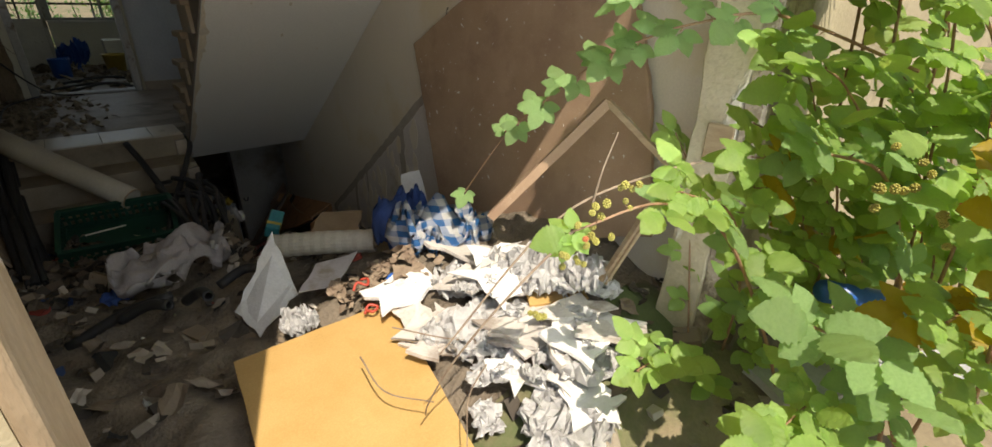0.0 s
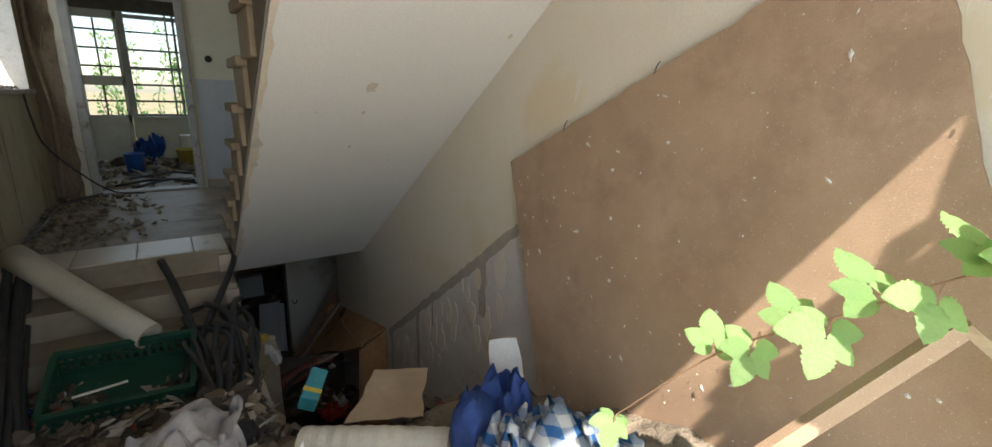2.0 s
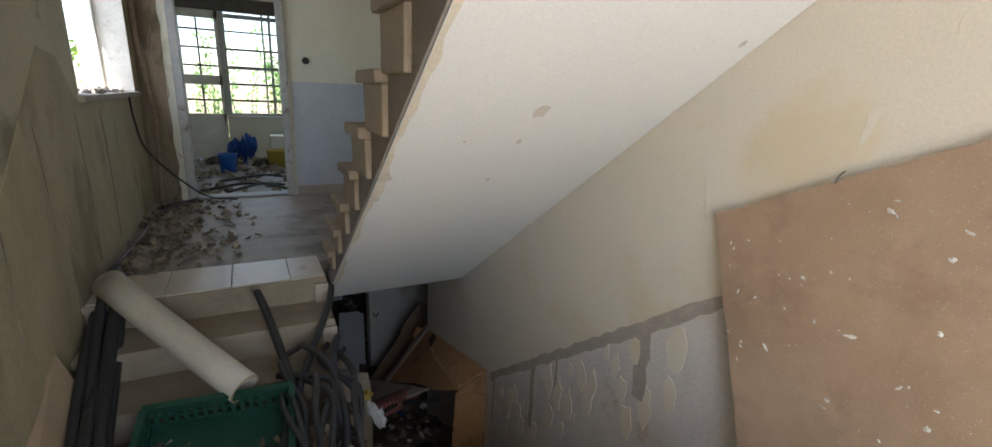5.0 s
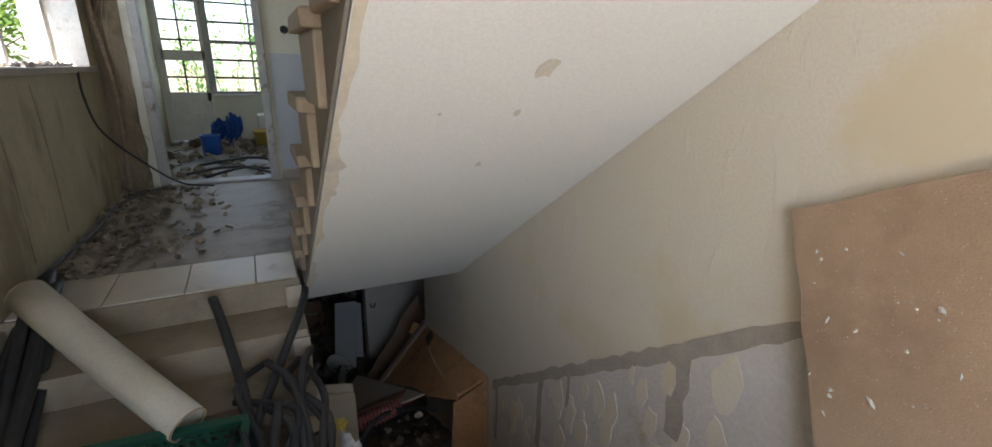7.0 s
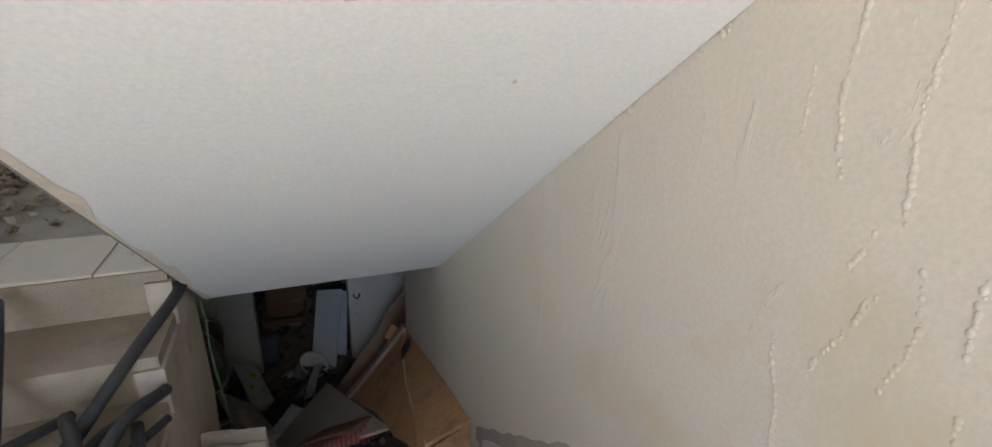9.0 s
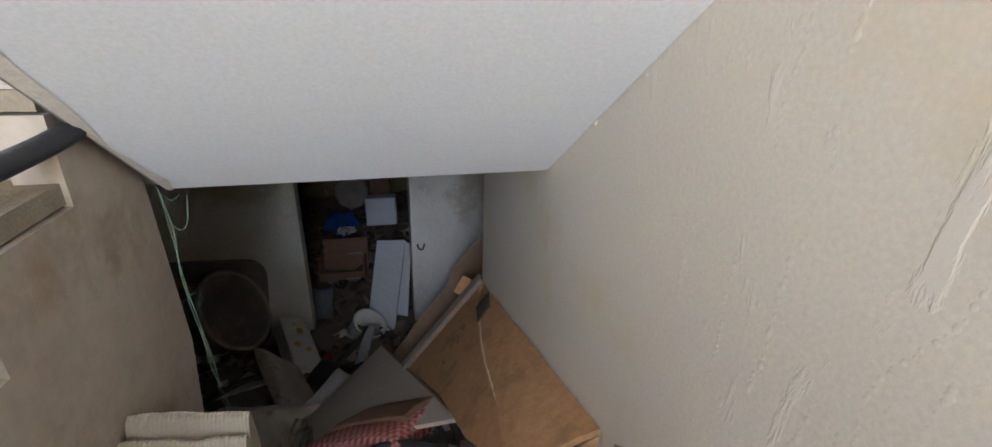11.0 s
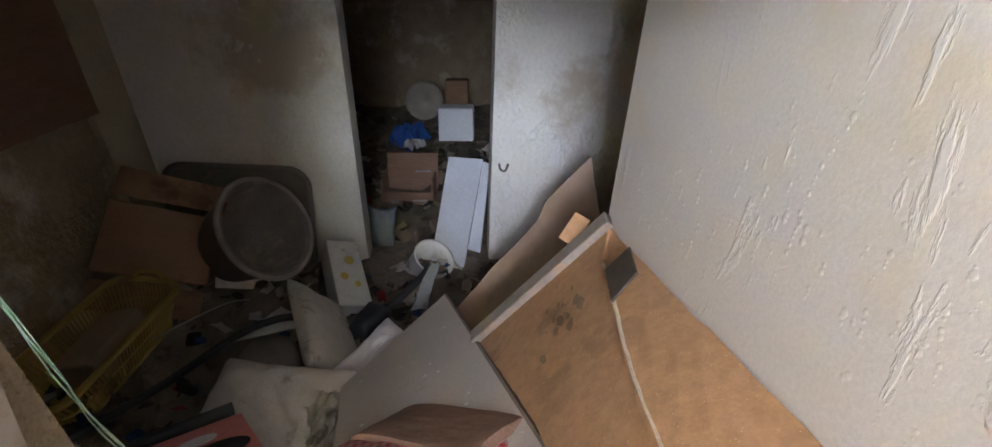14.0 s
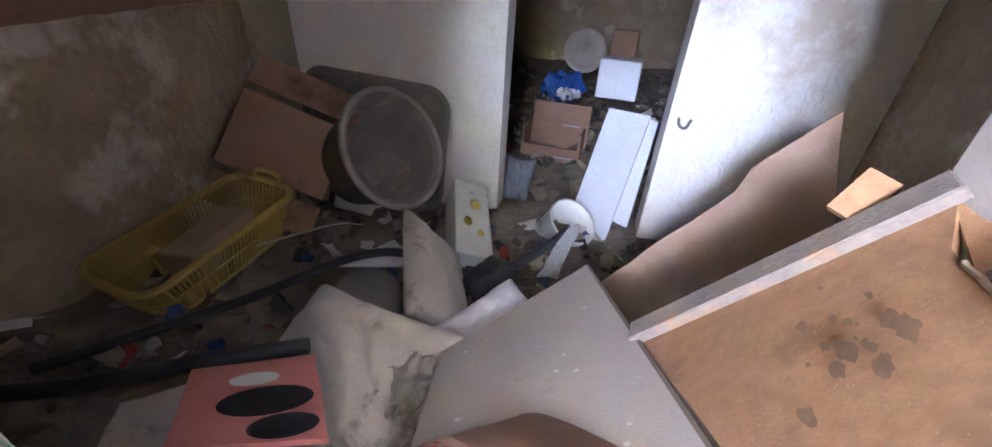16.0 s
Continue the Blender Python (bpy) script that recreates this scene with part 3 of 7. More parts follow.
def scatter(name, count, where, size, label, seed, material=None, flat=0.25):
    """Loose small scraps, each a bent flake or lump of its own."""
    rnd = random.Random(seed)
    bm = bmesh.new()
    for _ in range(count):
        x, y, z = where(rnd)
        s = size * rnd.uniform(0.4, 1.0) ** 1.5 * (1.6 if rnd.random() < 0.12 else 1)
        m = Matrix.Translation((x, y, z)) @ Euler((rnd.uniform(-0.7, 0.7), rnd.uniform(-0.7, 0.7), rnd.uniform(0, 6.3))).to_matrix().to_4x4()
        if rnd.random() < 0.55:
            k = 3
            g = [[bm.verts.new(m @ Vector(((i / k - 0.5) * s * 1.5 + rnd.uniform(-0.1, 0.1) * s, (j / k - 0.5) * s + rnd.uniform(-0.1, 0.1) * s, rnd.uniform(-0.16, 0.16) * s))) for j in range(k + 1)] for i in range(k + 1)]
            for i in range(k):
                for j in range(k):
                    bm.faces.new((g[i][j], g[i + 1][j], g[i + 1][j + 1], g[i][j + 1]))
        else:
            v = [bm.verts.new(m @ Vector((sx * s * rnd.uniform(0.35, 0.6), sy * s * rnd.uniform(0.2, 0.45), sz * s * rnd.uniform(0.5, 1) * flat))) for sx in (-1, 1) for sy in (-1, 1) for sz in (-1, 1)]
            for q in ((0, 1, 3, 2), (4, 6, 7, 5), (0, 4, 5, 1), (2, 3, 7, 6), (0, 2, 6, 4), (1, 5, 7, 3)):
                bm.faces.new([v[i] for i in q])
    return tagged(part(name, bm, material or M_RUBBISH), label, "rubbish", kind="stuff")


def on_heap(x0, x1, y0, y1, up=0.01):
    def pick(rnd):
        x, y = rnd.uniform(x0, x1), rnd.uniform(y0, y1)
        return x, y, heap(x, y) + rnd.uniform(0, up)
    return pick


scatter("porch_scraps", 220, on_heap(LX + 0.05, 0.75, 2.6, 4.3, 0.03), 0.08, "scraps of paper, plaster and rags on the heap", 3)
scatter("deep_scraps", 420, on_heap(LX + 0.05, 0.40, 3.9, 5.0, 0.05), 0.09, "dark scraps and rags round the hoses", 4)
scatter("stair_scraps", 260, on_heap(0.48, RX - 0.1, 3.7, 5.8, 0.06), 0.09, "scraps and rags on the cellar stair", 5)
scatter("rubble_scraps", 420, lambda r: (lambda x, y: (x, y, heap(min(x, 1.4), y) - max(0, x - 1.45) * 0.12 + 0.01))(r.uniform(0.2, 2.4), r.uniform(0.5, 1.9)), 0.07, "rubble and scraps under the brambles", 6)

# fibreboard sheet on the stair wall
fibreboard = rough_sheet("fibreboard_sheet", [(1.385, 3.33, 1.0), (1.395, 1.93, 1.55), (1.452, 2.05, 2.05), (1.478, 2.33, 2.875), (1.478, 3.765, 2.150)], 0.02, M_BOARD, "large brown fibreboard sheet leaning on the stair wall", seed=5, wear=0.008)
BOARD_O, BOARD_N = Vector((1.478, 3.765, 2.150)), (Vector((1.385, 3.33, 1.0)) - Vector((1.478, 3.765, 2.150))).cross(Vector((1.478, 2.33, 2.875)) - Vector((1.478, 3.765, 2.150))).normalized()
if BOARD_N.x > 0:
    BOARD_N = -BOARD_N
M_SPLASH = surface("dried_paint_splash", (0.60, 0.56, 0.50), (0.74, 0.71, 0.66), 30, 0.8, 0.4, 120)
rnd = random.Random(47)
for k in range(190):
    y, z = rnd.uniform(2.1, 3.68), rnd.uniform(1.15, 2.68)
    if z > 2.10 + 0.50 * (3.72 - y) or y > 3.33 + (z - 1.0) * 0.37:
        continue
    s = rnd.choice((0.0018, 0.002, 0.0025, 0.003, 0.004, 0.006)) * rnd.uniform(0.7, 1.2)
    turn, long = rnd.uniform(0, 3.1), rnd.choice((1.0, 1.2, 1.6, 3.0))
    bm = bmesh.new()
    ring = []
    for i in range(9):
        f, a = rnd.uniform(0.65, 1.3), 2 * math.pi * i / 9
        u, v = s * long * f * math.cos(a), s * f * math.sin(a)
        py, pz = y + u * math.cos(turn) - v * math.sin(turn), z + u * math.sin(turn) + v * math.cos(turn)
        px = BOARD_O.x - (BOARD_N.y * (py - BOARD_O.y) + BOARD_N.z * (pz - BOARD_O.z)) / BOARD_N.x
        ring.append(Vector((px, py, pz)))
    mid = bm.verts.new(sum(ring, Vector()) / 9 + BOARD_N * 0.004)
    rv = [bm.verts.new(p + BOARD_N * 0.0012) for p in ring]
    for i in range(9):
        bm.faces.new((rv[i], rv[(i + 1) % 9], mid))
    part("paint_splash", bm, M_SPLASH, fibreboard)
for y, z in ((2.98, 2.545), (3.40, 2.335)):
    bm = bmesh.new()
    tube(bm, [(1.474, y, z - 0.01), (1.472, y - 0.008, z + 0.012), (1.470, y - 0.022, z + 0.028)], 0.0022, 6, steps=2)
    tagged(part("nail", bm, M_IRON), "thin bent nail at the edge of the fibreboard", "nail", "nails on the fibreboard")

# wooden picture frame against the board
frame_thing = tagged(new("picture_frame"), "broken wooden frame leaning on the fibreboard sheet", "frame")
fr = [Vector(p) for p in ((0.92, 2.36, 1.62), (1.215, 2.075, 2.08), (1.295, 1.828, 1.875), (1.10, 1.93, 1.46))]
for a, b, w in ((0, 1, 0.034), (1, 2, 0.020), (2, 3, 0.024)):
    d = fr[b] - fr[a]
    bm = bmesh.new()
    slab(bm, (-w / 2, 0, -0.012), (w / 2, d.length, 0.012))
    slab(bm, (-w / 2, 0, 0.012), (-w / 2 + 0.012, d.length, 0.022))
    bmesh.ops.transform(bm, matrix=Matrix.Translation(fr[a]) @ d.to_track_quat("Y", "X").to_matrix().to_4x4(), verts=bm.verts)
    part("frame_rail", bm, M_BOARD if w > 0.03 else M_WOOD, frame_thing)

# loose things on the heap
rough_sheet("yellow_board", [(-0.01, 2.72, 1.17), (-0.15, 1.55, 1.18), (0.34, 1.50, 1.20), (0.63, 2.68, 1.19)], 0.02, M_YELLOWBOARD, "sunlit yellow fibreboard sheet lying on the heap", wear=0.004, seed=8)


def rag(name, at, size, turn, seed, material, label, category, rough=0.5, fold=1.0, detail=16, soft=False):
    bm = bmesh.new()
    crumpled(bm, at, size, rough, seed, detail, turn, fold)
    return tagged(part(name, bm, material, smooth=soft), label, category)


rag("white_cloth", (-0.02, 3.74, 1.12), (0.85, 0.60, 0.40), (0, 0, 20), 2, M_CLOTH, "crumpled lilac-white cloth on the heap", "cloth", 0.7, 0.75, 30, True)
rag("blue_rag", (-0.27, 3.65, 1.08), (0.22, 0.18, 0.12), (0, 0, 10), 3, M_BLUECLOTH, "small dirty blue rag on the heap", "rag", 0.8, 1.2)
rag("blue_cloth", (0.95, 3.12, 1.24), (0.42, 0.55, 0.46), (10, 0, -30), 4, M_BLUECLOTH, "bright blue cloth bunched against the board", "cloth", 0.8, 0.9, 24, True)
for k, (at, size, turn, seed) in enumerate((((0.90, 2.50, 1.27), (0.46, 0.40, 0.16), (0, 0, 20), 11), ((1.05, 2.20, 1.38), (0.40, 0.34, 0.20), (5, -10, 60), 12), ((0.74, 2.18, 1.25), (0.50, 0.46, 0.16), (0, 0, -20), 13), ((0.90, 1.86, 1.27), (0.46, 0.46, 0.20), (0, 8, 40), 14), ((0.70, 1.72, 1.20), (0.46, 0.40, 0.16), (0, 0, 5), 15), ((0.28, 2.86, 1.12), (0.22, 0.24, 0.14), (0, 0, 15), 16), ((-0.33, 2.88, 0.98), (0.20, 0.24, 0.16), (0, 0, 35), 17), ((-0.20, 2.66, 0.98), (0.24, 0.26, 0.20), (0, 0, 80), 18), ((0.98, 2.36, 1.36), (0.24, 0.22, 0.18), (20, 0, 0), 19), ((1.12, 2.02, 1.42), (0.3, 0.24, 0.2), (0, 0, 70), 20))):
    rag("crumpled_paper", at, size, turn, seed, M_PAPER, "crumpled sun-bleached paper on the heap", "paper", 0.65, 2.0, 30)["group"] = "papers on the heap"
rnd = random.Random(55)
for k in range(24):
    x, y = 0.60 + 0.52 * rnd.random(), 1.72 + 0.95 * rnd.random()
    z = heap(x, y) + 0.05 + 0.05 * rnd.random()
    a = rnd.uniform(0, 6.3)
    w, l = rnd.uniform(0.05, 0.12), rnd.uniform(0.07, 0.17)
    quad = [(x + sx * w * math.cos(a) - sy * l * math.sin(a), y + sx * w * math.sin(a) + sy * l * math.cos(a), z + rnd.uniform(-0.04, 0.04)) for sx, sy in ((-1, -1), (1, -1), (1, 1), (-1, 1))]
    rough_sheet("plaster_slab", quad, rnd.choice((0.006, 0.012, 0.016)), M_PAPER if k % 3 == 0 else M_PULPBOARD, "white broken plasterboard slab lying in the sun", "plasterboard", seed=100 + k, wear=0.03, nick=0.5)["group"] = "plasterboard on the heap"
rough_sheet("plaster_sheet", [(0.36, 3.34, 1.36), (0.10, 3.20, 1.08), (0.14, 2.98, 1.05), (0.36, 3.10, 1.12)], 0.012, M_PAPER, "white broken plasterboard piece standing on the heap", "plasterboard", seed=9, wear=0.02)
rough_sheet("cardboard_flap", [(0.35, 3.05, 1.16), (0.52, 2.98, 1.16), (0.72, 3.20, 1.19), (0.50, 3.22, 1.18)], 0.006, M_CLOTH, "torn grey cardboard flap on the heap", "cardboard", seed=10, wear=0.02)
rough_sheet("cardboard_piece", [(0.62, 3.80, 1.02), (0.92, 3.62, 1.05), (1.10, 3.92, 1.08), (0.85, 4.02, 1.10)], 0.006, M_CARD, "flattened brown cardboard above the cellar stair", "cardboard", seed=11, wear=0.015)
rough_sheet("cardboard_shard", [(1.10, 3.35, 1.18), (1.22, 3.20, 1.18), (1.17, 3.28, 1.52), (1.11, 3.38, 1.48)], 0.006, M_PAPER, "white torn card standing beside the fibreboard", "cardboard", seed=12, wear=0.02)
rough_sheet("wood_offcut", [(0.92, 2.12, 1.33), (1.10, 1.98, 1.36), (1.18, 2.12, 1.38), (1.0, 2.24, 1.36)], 0.04, M_YELLOWBOARD, "yellowish wood offcut lying on the papers", "offcut", seed=13, wear=0.005)

for pts, material, label in (([(0.50, 2.78, 1.24), (0.53, 2.80, 1.26), (0.56, 2.77, 1.25), (0.58, 2.80, 1.26), (0.56, 2.83, 1.25)], M_RED, "twisted red plastic cord on the straw"), ([(0.47, 2.62, 1.22), (0.50, 2.64, 1.24), (0.53, 2.62, 1.23), (0.50, 2.60, 1.23), (0.48, 2.63, 1.23)], M_RED, "small loop of red plastic cord"), ([(0.64, 2.74, 1.25), (0.68, 2.76, 1.26), (0.72, 2.75, 1.25)], M_BLUEPLASTIC, "small bright blue plastic piece on the straw")):
    bm = bmesh.new()
    tube(bm, pts, 0.006 if material is M_RED else 0.011, 8, steps=5)
    tagged(part("cord" if material is M_RED else "plastic_piece", bm, material, smooth=True), label, "cord" if material is M_RED else "plastic")

# wrapped roll
roll = tagged(new("wrapped_roll"), "ribbed roll wrapped in dirty white tape", "roll")
bm = bmesh.new()
tube(bm, [(0.40, 3.57, 1.17), (0.62, 3.40, 1.19), (0.84, 3.23, 1.20)], 0.062, 20, steps=10, ribs=0.06, every=1, hollow=0.82)
part("wrapping", bm, M_TUBE, roll)
bm = bmesh.new()
tube(bm, [(0.39, 3.577, 1.169), (0.85, 3.222, 1.201)], 0.04, 14, hollow=0.8, steps=2)
part("core", bm, M_CARD, roll)


def checked(name, c1, c2, across, label_scale=1.0):
    """Cloth or plastic in a woven check."""
    m = surface(name, c1, c1, 8, 0.6, 0.3, 90)
    n, l = m.node_tree.nodes, m.node_tree.links
    b = n["Principled BSDF"]
    co = n.new("ShaderNodeUVMap")
    sep = n.new("ShaderNodeSeparateXYZ")
    l.new(co.outputs[0], sep.inputs[0])
    bars = []
    for k in range(2):
        w = n.new("ShaderNodeMath")
        w.operation = "MULTIPLY"
        w.inputs[1].default_value = across
        l.new(sep.outputs[k], w.inputs[0])
        fr_ = n.new("ShaderNodeMath")
        fr_.operation = "FRACT"
        l.new(w.outputs[0], fr_.inputs[0])
        gt = n.new("ShaderNodeMath")
        gt.operation = "GREATER_THAN"
        gt.inputs[1].default_value = 0.5
        l.new(fr_.outputs[0], gt.inputs[0])
        bars.append(gt.outputs[0])
    av = n.new("ShaderNodeMath")
    l.new(bars[0], av.inputs[0])
    l.new(bars[1], av.inputs[1])
    hf = n.new("ShaderNodeMath")
    hf.operation = "MULTIPLY"
    hf.inputs[1].default_value = 0.5
    l.new(av.outputs[0], hf.inputs[0])
    x = n.new("ShaderNodeMix")
    x.data_type = "RGBA"
    l.new(hf.outputs[0], x.inputs[0])
    l.new(b.inputs["Base Color"].links[0].from_socket, x.inputs[6])
    x.inputs[7].default_value = (*c2, 1)
    l.new(x.outputs[2], b.inputs["Base Color"])
    return m


M_BLUECHECK = checked("blue_white_check", (0.72, 0.72, 0.72), (0.03, 0.16, 0.42), 7)
M_REDCHECK = checked("red_white_gingham", (0.42, 0.30, 0.27), (0.40, 0.035, 0.03), 26)


def flat_uv(ob, ax=0, ay=1):
    """Unfolds a crumpled thing along two of its axes."""
    me = ob.data
    uv = me.uv_layers.new(name="uv")
    lo = [min(v.co[a] for v in me.vertices) for a in (ax, ay)]
    hi = [max(v.co[a] for v in me.vertices) for a in (ax, ay)]
    for lp in me.loops:
        c = me.vertices[lp.vertex_index].co
        uv.data[lp.index].uv = ((c[ax] - lo[0]) / (hi[0] - lo[0]), (c[ay] - lo[1]) / (hi[1] - lo[1]))
    return ob


flat_uv(rag("checked_bag", (0.99, 2.80, 1.28), (0.72, 0.56, 0.46), (-12, 8, -35), 6, M_BLUECHECK, "blue and white checked plastic bag in the sun", "bag", 0.75, 1.2, 40, True), 0, 2)

# hoses, crates and tube at the steps
tube_thing = bmesh.new()
tube(tube_thing, [(-0.665, 5.61, 1.505), (-0.38, 5.28, 1.325), (-0.075, 4.94, 1.135)], 0.075, 28, hollow=0.94, steps=2)
long_tube = tagged(new("cardboard_tube"), "long beige cardboard tube leaning on the steps", "tube")
part("tube_wall", tube_thing, M_TUBE, long_tube, smooth=True)
for a, b in (((-0.665, 5.61, 1.505), (-0.668, 5.6133, 1.5068)), ((-0.0768, 4.942, 1.1362), (-0.074, 4.9388, 1.1344))):
    bm = bmesh.new()
    tube(bm, [a, b], 0.0755, 28, hollow=0.9, steps=1)
    part("tube_end", bm, M_CARD, long_tube, "frayed brown cut end")


def crate(at, turn, label):
    """An open plastic crate with slotted sides."""
    c = tagged(new("plastic_crate"), label, "crate")
    w, d, h, t = 0.61, 0.40, 0.17, 0.012
    bm = bmesh.new()
    slab(bm, (-w / 2, -d / 2, 0), (w / 2, d / 2, t))
    part("crate_base", bm, M_GREENPLASTIC, c)
    for sgn in (-1, 1):
        for long_side in (True, False):
            ln = w if long_side else d - 0.03
            bm = bmesh.new()
            slab(bm, (-ln / 2, -t / 2, t), (ln / 2, t / 2, 0.045))
            slab(bm, (-ln / 2, -t / 2, h - 0.045), (ln / 2, t / 2, h))
            slab(bm, (-ln / 2, -0.014, h - 0.012), (ln / 2, 0.014, h + 0.004))
            n = 16 if long_side else 10
            for k in range(n + 1):
                x = -ln / 2 + ln * k / n
                slab(bm, (x - 0.009, -t / 2 + 0.001, 0.045), (x + 0.009, t / 2 - 0.001, h - 0.045))
            slab(bm, (-ln / 2, -t / 2 + 0.0015, 0.085), (ln / 2, t / 2 - 0.0015, 0.10))
            m = pose(0, sgn * (d / 2 - t / 2), 0) if long_side else pose(sgn * (w / 2 - t / 2), 0, 0, 0, 0, 90)
            bmesh.ops.transform(bm, matrix=m, verts=bm.verts)
            part("crate_side", bm, M_GREENPLASTIC, c)
    c.matrix_world = pose(*at, *turn)


crate((-0.185, 4.795, 0.915), (20, 0, -6), "dark green slotted plastic crate tipped on the heap")


def hose(points, r, label="black rubber hose on the heap", material=None, category="hose", group="black hoses"):
    bm = bmesh.new()
    tube(bm, points, r, 10, hollow=0.7, steps=5)
    return tagged(part("hose" if category == "hose" else category, bm, material or M_RUBBER, smooth=True), label, category, group)


hose([(0.01, 5.56, 1.37), (0.06, 5.36, 1.27), (0.12, 5.05, 1.10), (0.14, 4.75, 1.0), (0.12, 4.4, 0.98)], 0.022, "thick black hose standing against the steps")
hose([(0.436, 5.86, 1.31), (0.436, 5.68, 1.275), (0.36, 5.42, 1.225), (0.235, 5.165, 1.10), (0.12, 4.85, 1.03), (0.04, 4.55, 0.99)], 0.02, "long black pipe leaning on the stair foot")
rnd = random.Random(21)
for k in range(11):
    x = 0.10 + 0.28 * rnd.random()
    y = 4.2 + 0.6 * rnd.random()
    hose([(x, y, 0.94), (x + rnd.uniform(-0.05, 0.06), y + 0.2, 1.01 + 0.10 * rnd.random()), (x + rnd.uniform(-0.1, 0.1), y + 0.48, 1.06 + 0.10 * rnd.random()), (x + rnd.uniform(-0.15, 0.1), y + 0.72, 1.04 + 0.10 * rnd.random())], 0.012 + 0.007 * rnd.random())
for k in range(12):
    x = -0.76 + 0.12 * rnd.random()
    hose([(x + 0.08, 4.35 + 0.3 * rnd.random(), 0.93), (x + 0.04, 4.9, 1.0 + 0.08 * rnd.random()), (x, 5.4, 1.12 + 0.12 * rnd.random()), (x - 0.01, 5.8 + 0.3 * rnd.random(), 1.39 + 0.04 * rnd.random())], 0.017 + 0.008 * rnd.random())
for a, b in (((-0.30, 3.45, 1.08), (-0.12, 3.30, 1.16)), ((-0.05, 3.40, 1.10), (0.02, 3.20, 1.20)), ((-0.50, 3.50, 1.0), (-0.1, 3.42, 1.14)), ((0.10, 3.45, 1.1), (0.28, 3.38, 1.17))):
    hose([a, tuple((p + q) / 2 + 0.02 for p, q in zip(a, b)), b], 0.024)
bm = bmesh.new()
slab(bm, (-0.10, -0.01, -0.002), (0.10, 0.01, 0.002), pose(-0.26, 4.50, 1.12, 0, 0, 8))
bevelled(bm, 0.0015, 1)
tagged(part("white_strip", bm, M_WHITEPAINT), "thin white plastic strip on the dark heap", "strip")
carton = tagged(new("drink_carton"), "crushed turquoise drink carton above the cellar stair", "carton")
bm = bmesh.new()
slab(bm, (-0.10, -0.04, -0.04), (0.10, 0.04, 0.04))
bevelled(bm, 0.008)
part("carton_body", bm, surface("turquoise_carton", (0.03, 0.22, 0.28), (0.05, 0.32, 0.36), 9, 0.4, 0.2, 70), carton)
bm = bmesh.new()
slab(bm, (-0.06, -0.042, -0.042), (-0.035, 0.042, 0.042))
part("carton_band", bm, M_YELLOW, carton)
carton.matrix_world = pose(0.55, 4.02, 1.10, 20, -10, 60)
rag("yellow_rag", (0.46, 4.86, 0.98), (0.12, 0.10, 0.10), (0, 0, 0), 31, M_YELLOW, "small yellow crumpled rag by the hoses", "rag", 0.8)
rag("white_wrapper", (0.50, 4.80, 0.90), (0.10, 0.22, 0.10), (30, 0, 20), 32, M_PAPER, "white and red paper wrapper by the hoses", "wrapper", 0.7)
rag("red_rag", (0.95, 5.25, 0.02), (0.34, 0.28, 0.20), (0, 0, 10), 33, M_RED, "red and orange rag on the cellar stair", "rag", 0.8, 1.4)
rag("red_bag", (1.15, 5.05, 0.08), (0.26, 0.22, 0.18), (0, 0, 60), 34, M_RED, "faded red plastic bag on the cellar stair", "bag", 0.8, 1.4)
rag("white_scrap", (1.0, 5.15, 0.16), (0.12, 0.10, 0.12), (0, 0, 30), 35, M_PAPER, "white paper scrap on the red rag", "paper", 0.8)


# crumpled paper over the plaster pieces
rnd = random.Random(91)
for k in range(26):
    x, y = rnd.uniform(0.45, 1.12), rnd.uniform(1.55, 2.35)
    s = rnd.uniform(0.10, 0.24)
    rag("paper_sheet", (x, y, heap(x, y) + 0.05 + 0.02 * (k % 3)), (s, s * 0.8, 0.08), (rnd.uniform(-25, 25), rnd.uniform(-25, 25), rnd.uniform(0, 360)), 300 + k, M_PAPER, "crumpled white paper on the plaster heap", "paper", 0.9, 1.6)["group"] = "crumpled papers"
# ---- stair and wall details ----
for k in range(12):
    y, z = 5.729 - 0.248 * k, 1.601 + 0.198 * k
    bm = bmesh.new()
    slab(bm, (0.418, y - 0.272, max(z - 0.215, soffit(y - 0.272) + 0.02)), (RX - 0.006, y - 0.022, z - 0.042))
    slab(bm, (0.395, y - 0.275, z - 0.042), (RX - 0.004, y, z))
    bevelled(bm, 0.007, 2)
    for v in bm.verts:
        if v.co.x < 0.6:
            v.co += 0.006 * noise.noise_vector(v.co * 9 + Vector((k, 0, 0)))
    structure("upper_step_%d" % (k + 1), bm, M_TREAD, "brown stone tread of the upper stair flight, chipped at its end")
# grey-brown stringer; the shade on this side is mixed into its colour
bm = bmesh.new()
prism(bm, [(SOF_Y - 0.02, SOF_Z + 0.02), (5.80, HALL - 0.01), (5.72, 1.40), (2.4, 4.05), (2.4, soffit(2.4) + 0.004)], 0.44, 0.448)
structure("trim_stringer", bm, surface("shaded_stringer_plaster", (0.20, 0.17, 0.145), (0.28, 0.245, 0.21), 6, 0.9, 0.6, 60, stain=(0.34, 0.29, 0.23), stain_scale=3, stain_at=0.58), "grey-brown side face of the upper stair flight, darkened with its shade")

